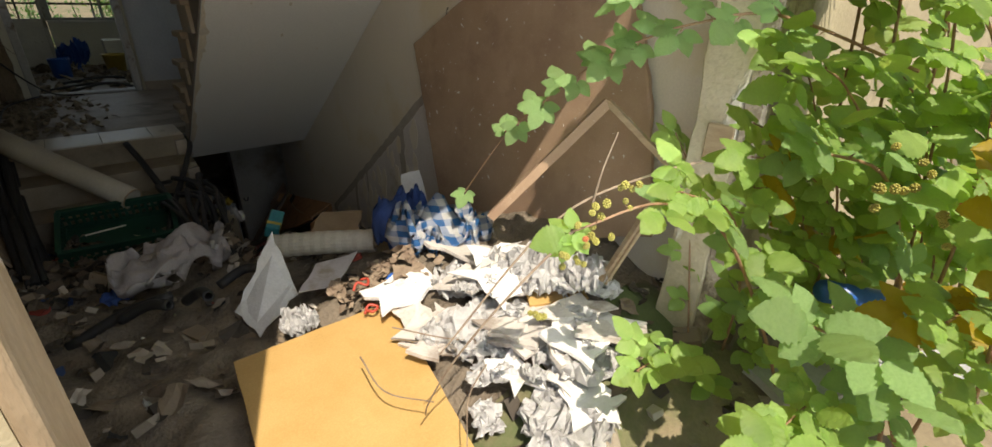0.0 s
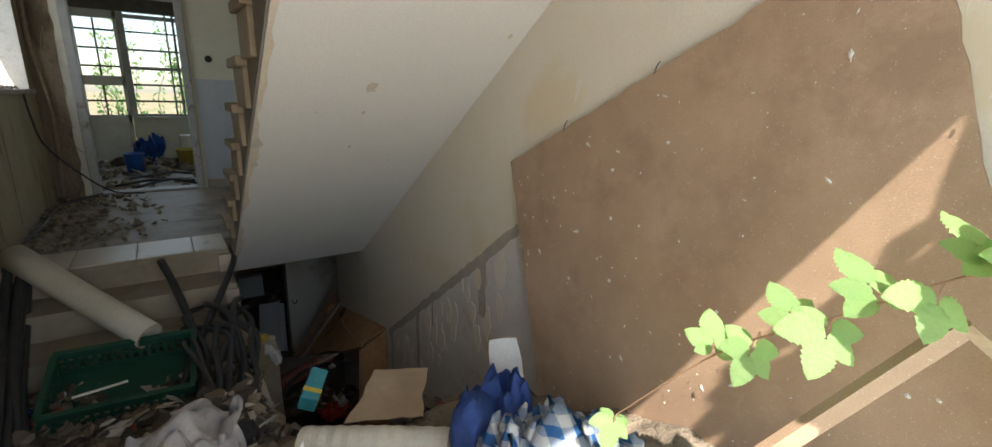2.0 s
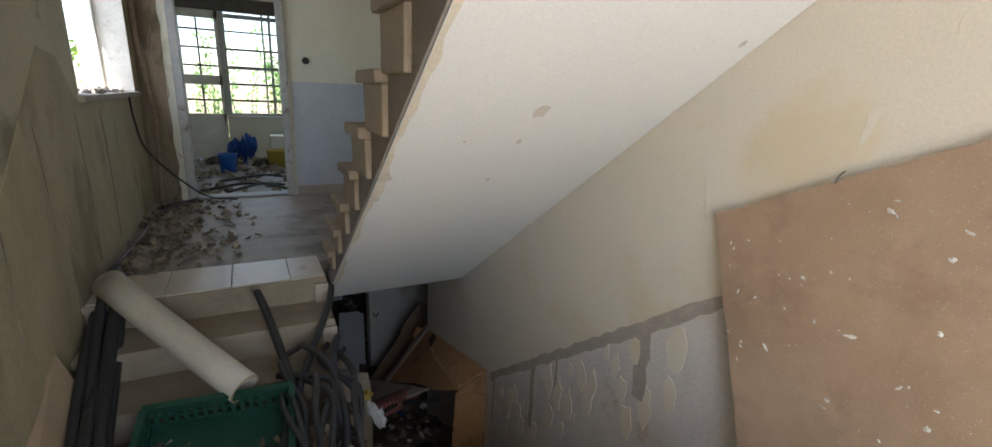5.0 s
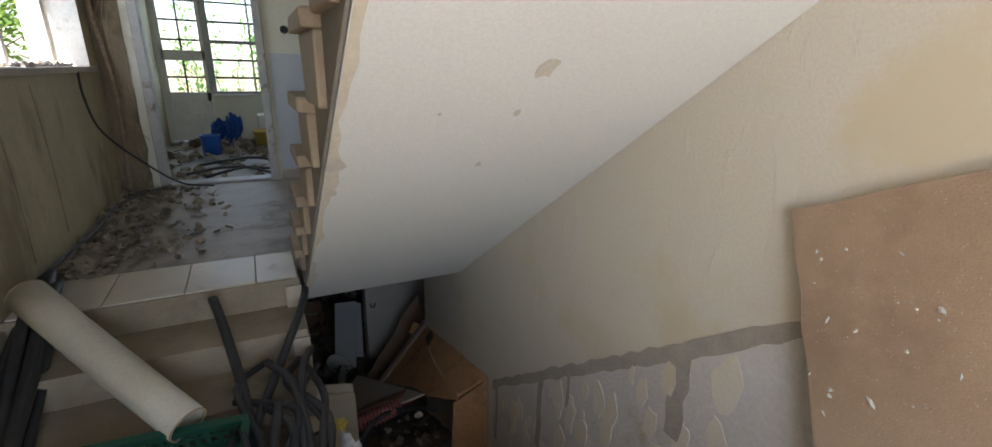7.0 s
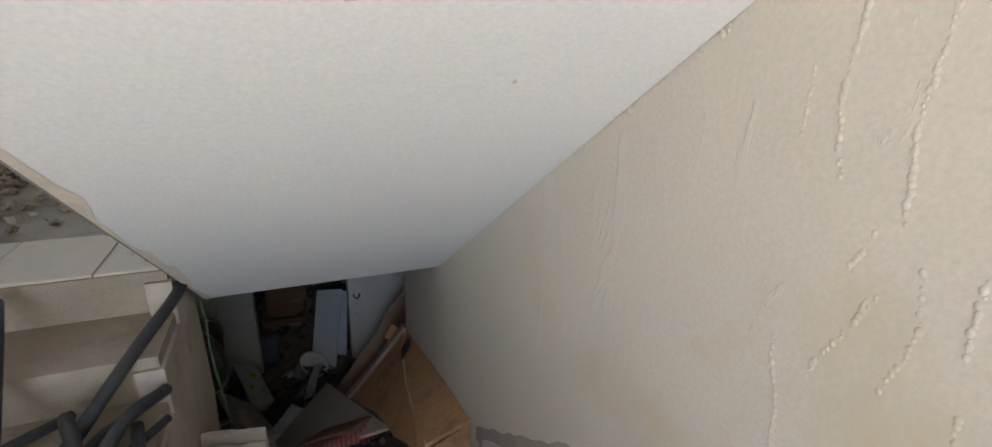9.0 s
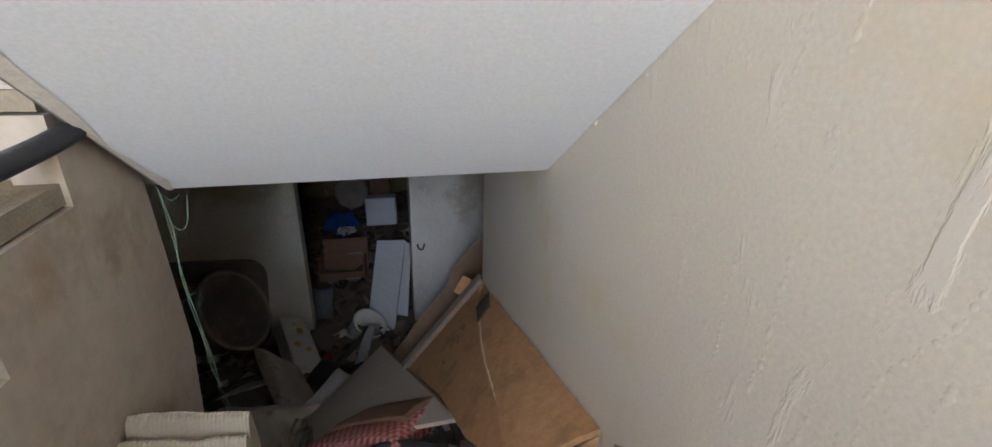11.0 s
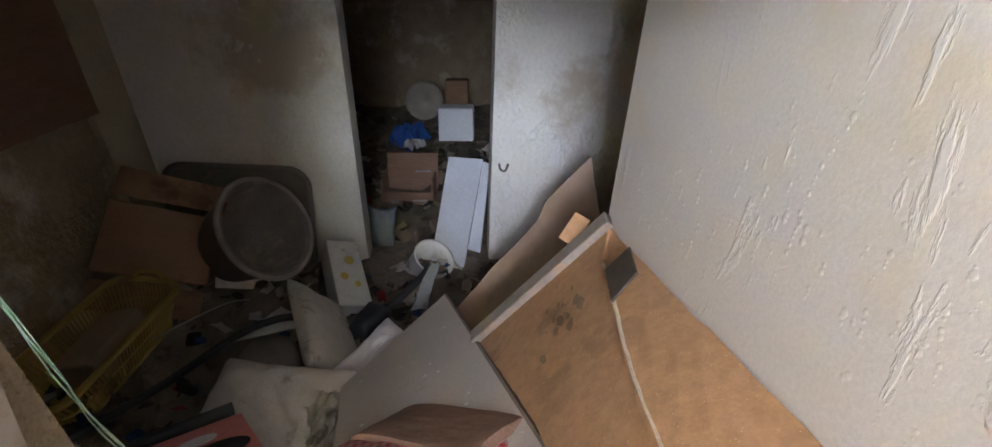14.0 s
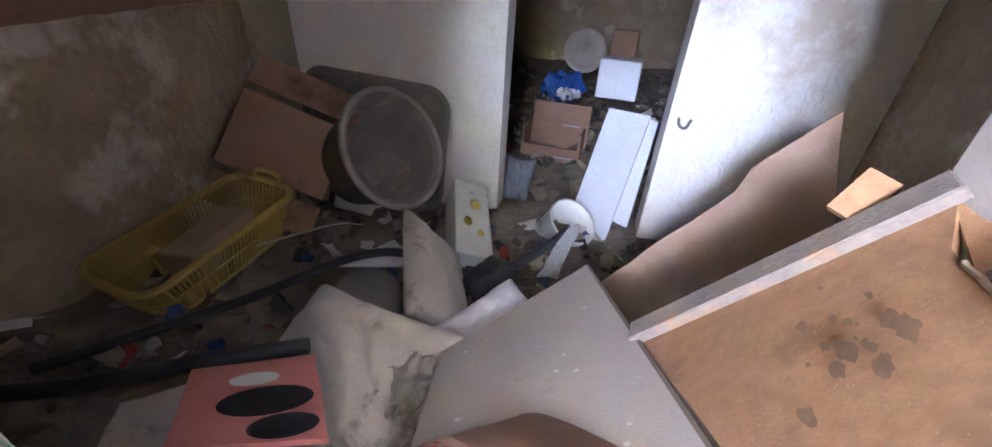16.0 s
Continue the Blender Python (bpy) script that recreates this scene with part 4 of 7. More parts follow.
M_DADO = surface("grey_dado_paint", (0.46, 0.505, 0.57), (0.54, 0.58, 0.63), 3, 0.6, 0.2, 50, stain=(0.42, 0.40, 0.38), stain_scale=2, stain_at=0.6)
bm = bmesh.new()
slab(bm, (0.50, BACK - 0.004, HALL), (RX - 0.004, BACK - 0.001, 2.575))
structure("trim_dado", bm, M_DADO, "pale grey dado paint on the hall wall")
bm = bmesh.new()
slab(bm, (0.50, BACK - 0.016, HALL), (RX - 0.004, BACK - 0.005, HALL + 0.10))
structure("baseboard", bm, M_GREYPLASTER, "dark scuffed skirting of the hall")
switch = tagged(new("switch_hole"), "round dark socket hole in the hall wall", "socket")
bm = bmesh.new()
lathe(bm, [(0.0, 0.0), (0.036, 0.0), (0.036, 0.012), (0.026, 0.014), (0.024, 0.004), (0.0, 0.003)], 20, pose(0.656, BACK - 0.002, 2.79, 90, 0, 0))
part("socket_ring", bm, M_RUBBER, switch)

door_frame = tagged(new("door_1"), "white-grey flaking wooden door frame, doorway open", kind="structure")
for name, lo, hi in (("frame_jamb", (-0.53, BACK - 0.03, HALL), (-0.47, BACK + 0.16, 3.37)), ("frame_jamb", (0.40, BACK - 0.03, HALL), (0.46, BACK + 0.16, 3.37)), ("frame_head", (-0.53, BACK - 0.03, 3.37), (0.46, BACK + 0.16, 3.44))):
    bm = bmesh.new()
    slab(bm, lo, hi)
    slab(bm, [lo[0] - 0.006, lo[1] - 0.012, lo[2]], [hi[0] + 0.006, lo[1] - 0.002, hi[2] + (0.02 if name == "frame_head" else 0)])
    bevelled(bm, 0.006, 1)
    part(name, bm, M_GREYPAINT, door_frame)
bm = bmesh.new()
slab(bm, (-0.47, BACK - 0.02, HALL), (0.40, BACK + 0.15, HALL + 0.025))
bevelled(bm, 0.008, 1)
part("threshold", bm, M_GREYPAINT, door_frame)

# gridded window and balcony door of the far room
grid_window = tagged(new("window_1"), "large grey-framed gridded window without panes", kind="structure")
def bar(name, lo, hi, mat, parent):
    bm = bmesh.new()
    slab(bm, lo, hi)
    bevelled(bm, 0.004, 1)
    return part(name, bm, mat, parent)
WY = 11.5
for z, h, mat in ((3.30, 0.022, M_IRON), (3.52, 0.06, M_GREYPAINT), (3.04, 0.03, M_IRON), (2.77, 0.05, M_GREYPAINT), (2.52, 0.03, M_IRON), (2.27, 0.03, M_IRON), (2.05, 0.05, M_GREYPAINT)):
    bar("window_bar", (-0.18, WY + 0.02, z - h / 2), (2.2, WY + 0.07, z + h / 2), mat, grid_window)
for x, w in ((-0.17, 0.09), (0.40, 0.025), (0.50, 0.035), (1.1, 0.07), (1.7, 0.025), (2.17, 0.06)):
    bar("window_post", (x - w / 2, WY + 0.015, 2.03), (x + w / 2, WY + 0.075, 3.78), M_GREYPAINT, grid_window)
bar("window_sill", (-0.2, WY - 0.06, 2.0), (2.2, WY + 0.2, 2.035), M_WHITEPAINT, grid_window)
balcony_door = tagged(new("door_2"), "white balcony door with a barred upper opening", kind="structure")
bar("door_panel", (-0.76, WY + 0.03, HALL), (-0.21, WY + 0.06, 1.93), M_WHITEPAINT, balcony_door)
for lo, hi in (((-0.78, WY + 0.02, HALL), (-0.72, WY + 0.07, 3.78)), ((-0.26, WY + 0.02, HALL), (-0.205, WY + 0.07, 3.78)), ((-0.76, WY + 0.02, 1.93), (-0.21, WY + 0.07, 2.06)), ((-0.76, WY + 0.02, 2.50), (-0.21, WY + 0.07, 2.64)), ((-0.76, WY + 0.02, 3.46), (-0.21, WY + 0.07, 3.58))):
    bar("door_stile", lo, hi, M_WHITEPAINT, balcony_door)
for z in (2.27, 2.78, 3.04, 3.30):
    bar("door_bar", (-0.72, WY + 0.03, z - 0.014), (-0.26, WY + 0.05, z + 0.014), M_IRON, balcony_door)
bar("door_bar", (-0.51, WY + 0.035, 2.06), (-0.485, WY + 0.055, 3.46), M_IRON, balcony_door)
bar("lintel_box", (-0.78, WY + 0.0, 3.58), (2.2, WY + 0.10, 3.78), M_IRON, grid_window)

# left window
left_window = tagged(new("window_2"), "white wooden window frame without panes in the thick wall", kind="structure")
for lo, hi in (((LX - 0.26, 6.35, 2.40), (LX - 0.20, 6.41, 3.50)), ((LX - 0.26, 8.02, 2.40), (LX - 0.20, 8.08, 3.50)), ((LX - 0.25, 7.16, 2.44), (LX - 0.20, 7.22, 3.50)), ((LX - 0.26, 6.35, 2.40), (LX - 0.20, 8.08, 2.45)), ((LX - 0.26, 6.35, 3.45), (LX - 0.20, 8.08, 3.50))):
    bar("window_frame", lo, hi, M_WHITEPAINT, left_window)
bar("window_sill", (LX - 0.2, 6.30, 2.385), (LX + 0.04, 8.13, 2.425), M_GREYPLASTER, left_window)
bm = bmesh.new()
for y0, y1, z0, z1 in ((6.351, 6.355, 2.42, 3.50), (8.075, 8.079, 2.42, 3.50)):
    slab(bm, (LX - 0.345, y0, z0), (LX + 0.002, y1, z1))
structure("trim_reveal", bm, M_WHITEPAINT, "white-painted window reveal")
rnd = random.Random(5)
scatter("sill_rubble", 40, lambda r: (LX - r.uniform(0.0, 0.17), r.uniform(6.45, 8.0), 2.435), 0.05, "plaster crumbs on the window sill", 41, M_GREYPLASTER, 0.5)

# bared plaster of the hall corner and below the window
M_BARE = surface("bared_brown_plaster", (0.20, 0.155, 0.105), (0.30, 0.24, 0.165), 4, 0.9, 0.8, 40, stain=(0.13, 0.10, 0.065), stain_scale=3, stain_at=0.52, relief=0.02, stretch=(1, 1, 0.5))
rnd = random.Random(28)
bm = bmesh.new()
edge = [(-0.60 + 0.04 * noise.noise(Vector((k * 0.9, 1, 0))), HALL + 1.9 * k / 16) for k in range(17)]
prism(bm, [(LX + 0.002, HALL), *edge, (LX + 0.002, 3.3)], BACK - 0.006, BACK - 0.0005, "y")
part("bared_corner", bm, M_BARE, bpy.data.objects["wall_hall"], "brown bared plaster of the hall corner")
M_LOWLEFT = surface("streaked_ochre_plaster", (0.35, 0.29, 0.18), (0.43, 0.365, 0.235), 2.5, 0.8, 0.5, 40, stain=(0.25, 0.20, 0.12), stain_scale=1.8, stain_at=0.55, stretch=(1, 1.5, 0.6))
bm = bmesh.new()
line = [(4.0, 1.22), (4.6, 1.68), (5.1, 2.08), (5.45, 2.37), (5.80, 2.66), (6.05, 2.63), (6.26, 2.40), (6.34, 2.392)]
prism(bm, [(4.0, 0.7), *((y, z + 0.012 * noise.noise(Vector((y * 9, 0, 0)))) for y, z in line), (8.08, 2.392), (8.09, 3.2), (8.30, 3.2), (8.30, 1.30), (6.0, 1.30), (5.0, 0.7)], LX, LX + 0.004)
part("bared_dado", bm, M_LOWLEFT, bpy.data.objects["wall_left"], "darker streaked plaster along the stair")
rough_sheet("brown_board", [(LX + 0.10, 4.70, 0.95), (LX + 0.10, 5.28, 0.98), (LX + 0.012, 5.24, 1.33), (LX + 0.012, 4.72, 1.12)], 0.016, M_CARD, "brown board leaning on the ochre wall", seed=25, wear=0.008)

# conduit lines and cracks of the left wall
bm = bmesh.new()
for y in (5.0, 5.55, 6.2, 6.75):
    tube(bm, [(LX + 0.001, y, 1.45), (LX + 0.002, y + 0.02, 1.9), (LX + 0.001, y - 0.01, 2.33)], 0.006, 6)
part("crack_lines", bm, M_DIRT, bpy.data.objects["wall_left"])
for pts in ([(LX + 0.03, 7.6, 2.41), (LX + 0.07, 7.45, 2.2), (LX + 0.10, 7.6, 1.95), (-0.55, 8.0, 1.62), (-0.35, 8.15, 1.42), (-0.1, 8.05, 1.40)], [(LX + 0.05, 6.0, 1.42), (LX + 0.09, 6.8, 1.40), (LX + 0.12, 7.6, 1.41), (-0.45, 8.2, 1.40)]):
    hose(pts, 0.008, "thin black cable hanging to the hall floor", category="cable", group="hall cables")
rnd = random.Random(9)
for k in range(16):
    x, y, z = LX + 0.03 + 0.2 * rnd.random(), 8.1 + 0.18 * rnd.random(), 1.6 + 1.8 * rnd.random()
    bm = bmesh.new()
    tube(bm, [(x, y, z), (x + rnd.uniform(-0.05, 0.1), y - 0.03, z - 0.2), (x + rnd.uniform(-0.1, 0.15), y - 0.05, z - 0.45 * rnd.random() - 0.2)], 0.003, 5, steps=3)
    tagged(part("dry_vine", bm, M_TWIG), "dry straw-like vine in the hall corner", "vine", "dry vines")
bm = bmesh.new()
tube(bm, [(LX + 0.06, 8.22, 1.36), (LX + 0.10, 8.25, 2.2), (LX + 0.04, 8.26, 2.9), (LX + 0.07, 8.25, 3.9)], 0.02, 8)
tagged(part("vine_stem", bm, M_TWIG, smooth=True), "thick dead vine stem climbing the hall corner", "vine")

M_CRUMBS = surface("plaster_crumbs", (0.15, 0.12, 0.085), (0.34, 0.29, 0.22), 9, 0.9, 0.4, 80, stain=(0.12, 0.09, 0.06), stain_scale=5, stain_at=0.5)
scatter("hall_crumbs", 420, lambda r: (LX + 0.05 + abs(r.gauss(0, 0.28)) % 1.15, r.uniform(6.1, 8.2), HALL + 0.012), 0.055, "plaster crumbs and leaves on the hall floor", 42, M_CRUMBS, 0.4)
scatter("room_litter", 260, lambda r: (r.uniform(-0.75, 2.0), r.uniform(8.5, 11.4), HALL + 0.01), 0.12, "dark litter on the far room floor", 43, M_CRUMBS, 0.3)
for pts in ([(-0.4, 8.8, 1.37), (0.0, 9.0, 1.39), (0.4, 8.9, 1.37)], [(-0.3, 9.3, 1.37), (0.2, 9.5, 1.40), (0.6, 9.2, 1.37)], [(-0.2, 8.6, 1.37), (0.15, 8.75, 1.42), (0.4, 8.6, 1.38)]):
    hose(pts, 0.015, "black hose on the far room floor", group="room hoses")
rag("blue_sack", (0.0, 10.6, 1.44), (0.5, 0.4, 0.62), (0, 0, 15), 51, M_BLUEPLASTIC, "bright blue plastic sack in the far room", "sack", 0.9, 1.1, 20)
bucket = tagged(new("yellow_bucket"), "yellow plastic bucket in the far room", "bucket")
bm = bmesh.new()
lathe(bm, [(0.0, 0.0), (0.11, 0.0), (0.14, 0.24), (0.15, 0.24), (0.15, 0.26), (0.13, 0.26), (0.10, 0.015), (0.0, 0.012)], 24)
part("bucket_body", bm, M_YELLOW, bucket, smooth=True)
bucket.matrix_world = pose(0.42, 10.5, HALL - 0.015)
bm = bmesh.new()
lathe(bm, [(0.0, 0.0), (0.10, 0.0), (0.12, 0.24), (0.13, 0.25), (0.11, 0.25), (0.09, 0.012), (0.0, 0.01)], 24, pose(-0.22, 10.2, HALL - 0.015))
tagged(part("blue_bucket", bm, M_BLUEPLASTIC, smooth=True), "dark blue plastic bucket in the far room", "bucket")
bm = bmesh.new()
slab(bm, (0.36, 10.75, HALL - 0.02), (0.75, 11.1, HALL + 0.42))
bevelled(bm, 0.01, 2)
tagged(part("white_box", bm, M_WHITEPAINT), "white box behind the buckets", "box")

# tiles on the top step
top_tiles = [(-0.80, -0.46), (-0.455, -0.125), (-0.12, 0.20), (0.205, 0.405)]
for x0, x1 in top_tiles:
    bm = bmesh.new()
    slab(bm, (x0, 5.70, HALL - 0.004), (x1, 6.11, HALL + 0.006))
    bevelled(bm, 0.002, 1)
    ob = part("tile", bm, M_TILE, bpy.data.objects["step_1"])

# right wall: bared plaster band, upright scars, blisters
def dado_z(y):
    return 1.84 - 0.768 * (y - 3.73)


rnd = random.Random(12)
bm = bmesh.new()
ys = [3.5 + 0.045 * k for k in range(44)]
up = [(y, dado_z(y) + 0.005 + rnd.uniform(-0.012, 0.008)) for y in ys]
lowr = [(y, dado_z(y) - 0.068 + rnd.uniform(-0.010, 0.012)) for y in reversed(ys)]
prism(bm, up + lowr, RX - 0.003, RX)
for y, w, drop in ((5.37, 0.030, 0.42), (4.87, 0.045, 0.45), (4.02, 0.075, 0.34), (4.63, 0.02, 0.20)):
    pts = [(y + w * (0.5 + rnd.uniform(-0.15, 0.15)), dado_z(y) - 0.05 - drop * k / 6) for k in range(7)] + [(y - w * (0.5 + rnd.uniform(-0.15, 0.15)), dado_z(y) - 0.05 - drop * (6 - k) / 6) for k in range(7)]
    prism(bm, pts, RX - 0.004, RX)
part("bare_plaster", bm, M_GREYPLASTER, bpy.data.objects["wall_right"], "bared grey plaster band parallel to the stair")
M_LILAC = surface("pale_old_paint", (0.60, 0.55, 0.52), (0.68, 0.63, 0.60), 5, 0.6, 0.4, 60, stain=(0.52, 0.44, 0.34), stain_scale=4, stain_at=0.56)
bm = bmesh.new()
pts = [(y, dado_z(y) - 0.064) for y in ys]
prism(bm, pts + [(5.4, -0.6), (3.5, 0.8)], RX - 0.0015, RX)
part("lower_paint", bm, M_LILAC, bpy.data.objects["wall_right"], "pale peeling paint of the lower stair wall")
bm = bmesh.new()
for k in range(46):
    y = rnd.uniform(3.75, 5.3)
    z = dado_z(y) - rnd.uniform(0.1, 0.55)
    n = rnd.randint(6, 10)
    s = rnd.uniform(0.02, 0.09)
    ring = [(y + s * (0.45 + rnd.uniform(-0.12, 0.2)) * math.cos(2 * math.pi * a / n), z + s * (1.1 + rnd.uniform(-0.3, 0.5)) * math.sin(2 * math.pi * a / n)) for a in range(n)]
    prism(bm, ring, RX - 0.0028 - rnd.uniform(0, 0.0015), RX - 0.001)
part("paint_flakes", bm, M_WALL, bpy.data.objects["wall_right"], "curling cream paint flakes")


def bumps(bm, y, z, length, wide, step, size, rnd, depth=0.28):
    """A run of paint blisters trickling down the wall."""
    k = 0.0
    while k < length:
        if length > 0.1 and noise.noise(Vector((y * 31, k * 7, 2))) < -0.05:
            k += step
            continue
        s = size * rnd.uniform(0.3, 1.0) * 0.8
        c = Vector((RX, y + wide * noise.noise(Vector((y * 9, k * 5, 0))) + rnd.uniform(-0.3, 0.3) * size, z - k))
        a = [bm.verts.new(c + Vector((-s * depth * f, s * g, s * h * 1.4))) for f, g, h in ((0, 1, 0), (0, 0.6, 0.8), (0, -0.3, 1), (0, -1, 0), (0, -0.5, -0.9), (0, 0.5, -0.8))]
        t = bm.verts.new(c + Vector((-s * depth, rnd.uniform(-0.3, 0.3) * s, rnd.uniform(-0.2, 0.4) * s)))
        for i in range(6):
            bm.faces.new((a[i], a[(i + 1) % 6], t))
        k += step * rnd.uniform(0.5, 1.5)


bm = bmesh.new()
for y, top_z, ln, sz in ((4.17, 2.28, 0.7, 0.009), (4.25, 2.2, 0.75, 0.010), (3.98, 2.35, 0.85, 0.010), (4.05, 2.33, 0.95, 0.008), (4.12, 2.30, 0.9, 0.009), (4.21, 2.25, 0.6, 0.008), (4.30, 2.12, 0.8, 0.006), (4.48, 2.05, 0.55, 0.005), (4.55, 2.0, 0.5, 0.006), (4.95, 1.72, 0.9, 0.006), (5.05, 1.65, 0.8, 0.009), (5.12, 1.60, 1.0, 0.008), (5.20, 1.55, 0.9, 0.006), (5.32, 1.45, 1.0, 0.009), (5.38, 1.42, 0.9, 0.007), (5.46, 1.36, 0.7, 0.006), (5.55, 1.30, 0.8, 0.009), (5.62, 1.28, 0.6, 0.006), (5.78, 1.18, 0.8, 0.008), (5.85, 1.12, 0.7, 0.006), (5.95, 1.05, 0.5, 0.006), (6.1, 1.0, 0.6, 0.008), (6.2, 0.95, 0.5, 0.005), (6.35, 0.95, 0.55, 0.007), (6.5, 0.9, 0.5, 0.006)):
    bumps(bm, y, top_z, ln, 0.05, sz * (0.95 if y < 4.6 else 1.9), sz * (0.8 if y < 4.6 else 1), rnd, 0.5 if y < 4.6 else 0.28)
for k in range(520):
    y = rnd.uniform(4.6, 6.85)
    bumps(bm, y, rnd.uniform(0.35, max(0.5, min(soffit(y) - 0.1, 1.5))), 0.02, 0.01, 0.01, rnd.choice((0.002, 0.003, 0.004, 0.006, 0.009)), rnd, 0.26)
for k in range(170):
    y = rnd.uniform(3.3, 6.0)
    bumps(bm, y, soffit(y) - 0.004, 0.008, 0.0, 0.01, rnd.choice((0.003, 0.005, 0.008)), rnd, 1.0)
tagged(part("paint_blisters", bm, M_WALL, bpy.data.objects["wall_right"], "blisters and drips in the cream paint", True), kind="stuff")

# soffit scars
bm = bmesh.new()
for x, y, s in ((0.905, 4.045, 0.026), (0.925, 4.46, 0.012), (0.47, 4.42, 0.03), (0.48, 4.58, 0.018), (0.70, 4.2, 0.005), (1.10, 3.55, 0.008), (1.42, 3.72, 0.012), (0.92, 4.20, 0.010), (1.2, 4.6, 0.004)):
    n = 9
    ring = [Vector((x + s * rnd.uniform(0.6, 1.3) * math.cos(2 * math.pi * a / n), y + 1.1 * s * rnd.uniform(0.6, 1.3) * math.sin(2 * math.pi * a / n), 0)) for a in range(n)]
    bm.faces.new([bm.verts.new((p.x, p.y, soffit(p.y) - 0.003)) for p in ring])
    bm.faces.new([bm.verts.new((p.x, p.y, soffit(p.y) - 0.0005)) for p in ring])
part("plaster_scars", bm, M_SCAR, bpy.data.objects["stair_flight_upper"], "grey spots where the limewash has fallen")
bm = bmesh.new()
ys = [2.6 + 0.06 * k for k in range(58)]
rr = [max(0.006, 0.022 + 0.035 * noise.noise(Vector((y * 3, 0, 7))) + 0.03 * noise.noise(Vector((y * 11, 3, 7)))) for y in ys]
va = [bm.verts.new((0.452, y, soffit(y) - 0.002)) for y in ys]
vb = [bm.verts.new((0.452 + r, y, soffit(y) - 0.002)) for y, r in zip(ys, rr)]
for i in range(len(ys) - 1):
    bm.faces.new((va[i], va[i + 1], vb[i + 1], vb[i]))
part("worn_edge", bm, surface("rubbed_limewash", (0.62, 0.545, 0.44), (0.70, 0.635, 0.54), 9, 0.85, 0.6, 60), bpy.data.objects["stair_flight_upper"], "rubbed brownish edge of the soffit")

# ---- brambles ----
def leaf_mesh(name, material, seed):
    """A serrated, slightly folded oval leaf, 1 long, from the origin along y."""
    rnd = random.Random(seed)
    bm = bmesh.new()
    n = 18
    bend, cup = rnd.uniform(0.05, 0.14), rnd.uniform(-0.04, 0.10)
    mid = [bm.verts.new((0, k / n, -bend * (k / n) ** 2 * 1.6)) for k in range(n + 1)]
    for sgn in (-1, 1):
        edge = []
        for k in range(n + 1):
            t = k / n
            w = 0.385 * math.sin(math.pi * t ** 0.80) ** 0.70 * (1 - 0.14 * t) if 0 < t < 1 else 0.0
            w *= 1 + (0.10 if k % 2 else -0.06)
            edge.append(bm.verts.new((sgn * w, t - 0.03 * (k % 2), -cup * w + 0.022 * rnd.uniform(-1, 1) * (0 < t < 1) - bend * 1.6 * t * t)))
        half = [bm.verts.new(((a.co.x + b.co.x) / 2, (a.co.y + b.co.y) / 2, (a.co.z + b.co.z) / 2 + 0.02 + 0.016 * (k % 2))) for k, (a, b) in enumerate(zip(mid, edge))]
        for row0, row1 in ((mid, half), (half, edge)):
            for k in range(n):
                q = (row0[k], row0[k + 1], row1[k + 1], row1[k])
                bm.faces.new(q if sgn < 0 else q[::-1])
    bmesh.ops.remove_doubles(bm, verts=bm.verts, dist=0.0005)
    return mesh_of(name, bm, material, True)


LEAVES = [leaf_mesh("leaf", M_LEAF, s) for s in (1, 2, 3, 4)]
LEAVES_Y = leaf_mesh("leaf", M_LEAFYELLOW, 7)


def put_leaf(parent, at, heading, up, length, mesh):
    y = Vector(heading).normalized()
    z = (Vector(up) - y * Vector(up).dot(y)).normalized()
    x = y.cross(z)
    if LEAF_COUNT[0] >= 300:
        LEAF_REST.append((mesh, Matrix.Translation(at) @ Matrix((x, y, z)).transposed().to_4x4() @ Matrix.Diagonal((length, length, length, 1))))
        return None
    ob = new("leaf", mesh)
    ob.parent = parent
    m = Matrix((x, y, z)).transposed().to_4x4()
    ob.matrix_basis = Matrix.Translation(at) @ m @ Matrix.Diagonal((length, length, length, 1))
    return ob


BRAMBLE = tagged(new("bramble_bush"), "green blackberry brambles with unripe berries at the entrance", "bush")
LEAF_COUNT, LEAF_REST = [0], []


def spray(at, heading, size, rnd, count=3, yellow=False, face=None):
    """A compound leaf of three or five leaflets."""
    h = Vector(heading).normalized()
    up = (Vector((-0.35, -0.75, 1.0)) + 0.35 * Vector((rnd.uniform(-1, 1), rnd.uniform(-1, 1), rnd.uniform(-0.5, 0.5)))).normalized()
    up = face or up
    h = (h - up * h.dot(up)).normalized() if face else h
    side = h.cross(up).normalized()
    spread = ((0, 0.0, 1.0), (1, 1.08, 0.86), (-1, 1.08, 0.86), (1, 1.95, 0.66), (-1, 1.95, 0.66))[:count]
    for sgn, ang, sc in spread:
        d = h * math.cos(ang) + side * sgn * math.sin(ang) - up * rnd.uniform(0.0, 0.15 if face else 0.45)
        base = Vector(at) + (h * 0.24 * size if sgn == 0 else d * 0.07 * size)
        put_leaf(BRAMBLE, base, d, up + side * sgn * 0.25, size * sc * rnd.uniform(0.85, 1.15), LEAVES_Y if yellow else rnd.choice(LEAVES))
        LEAF_COUNT[0] += 1


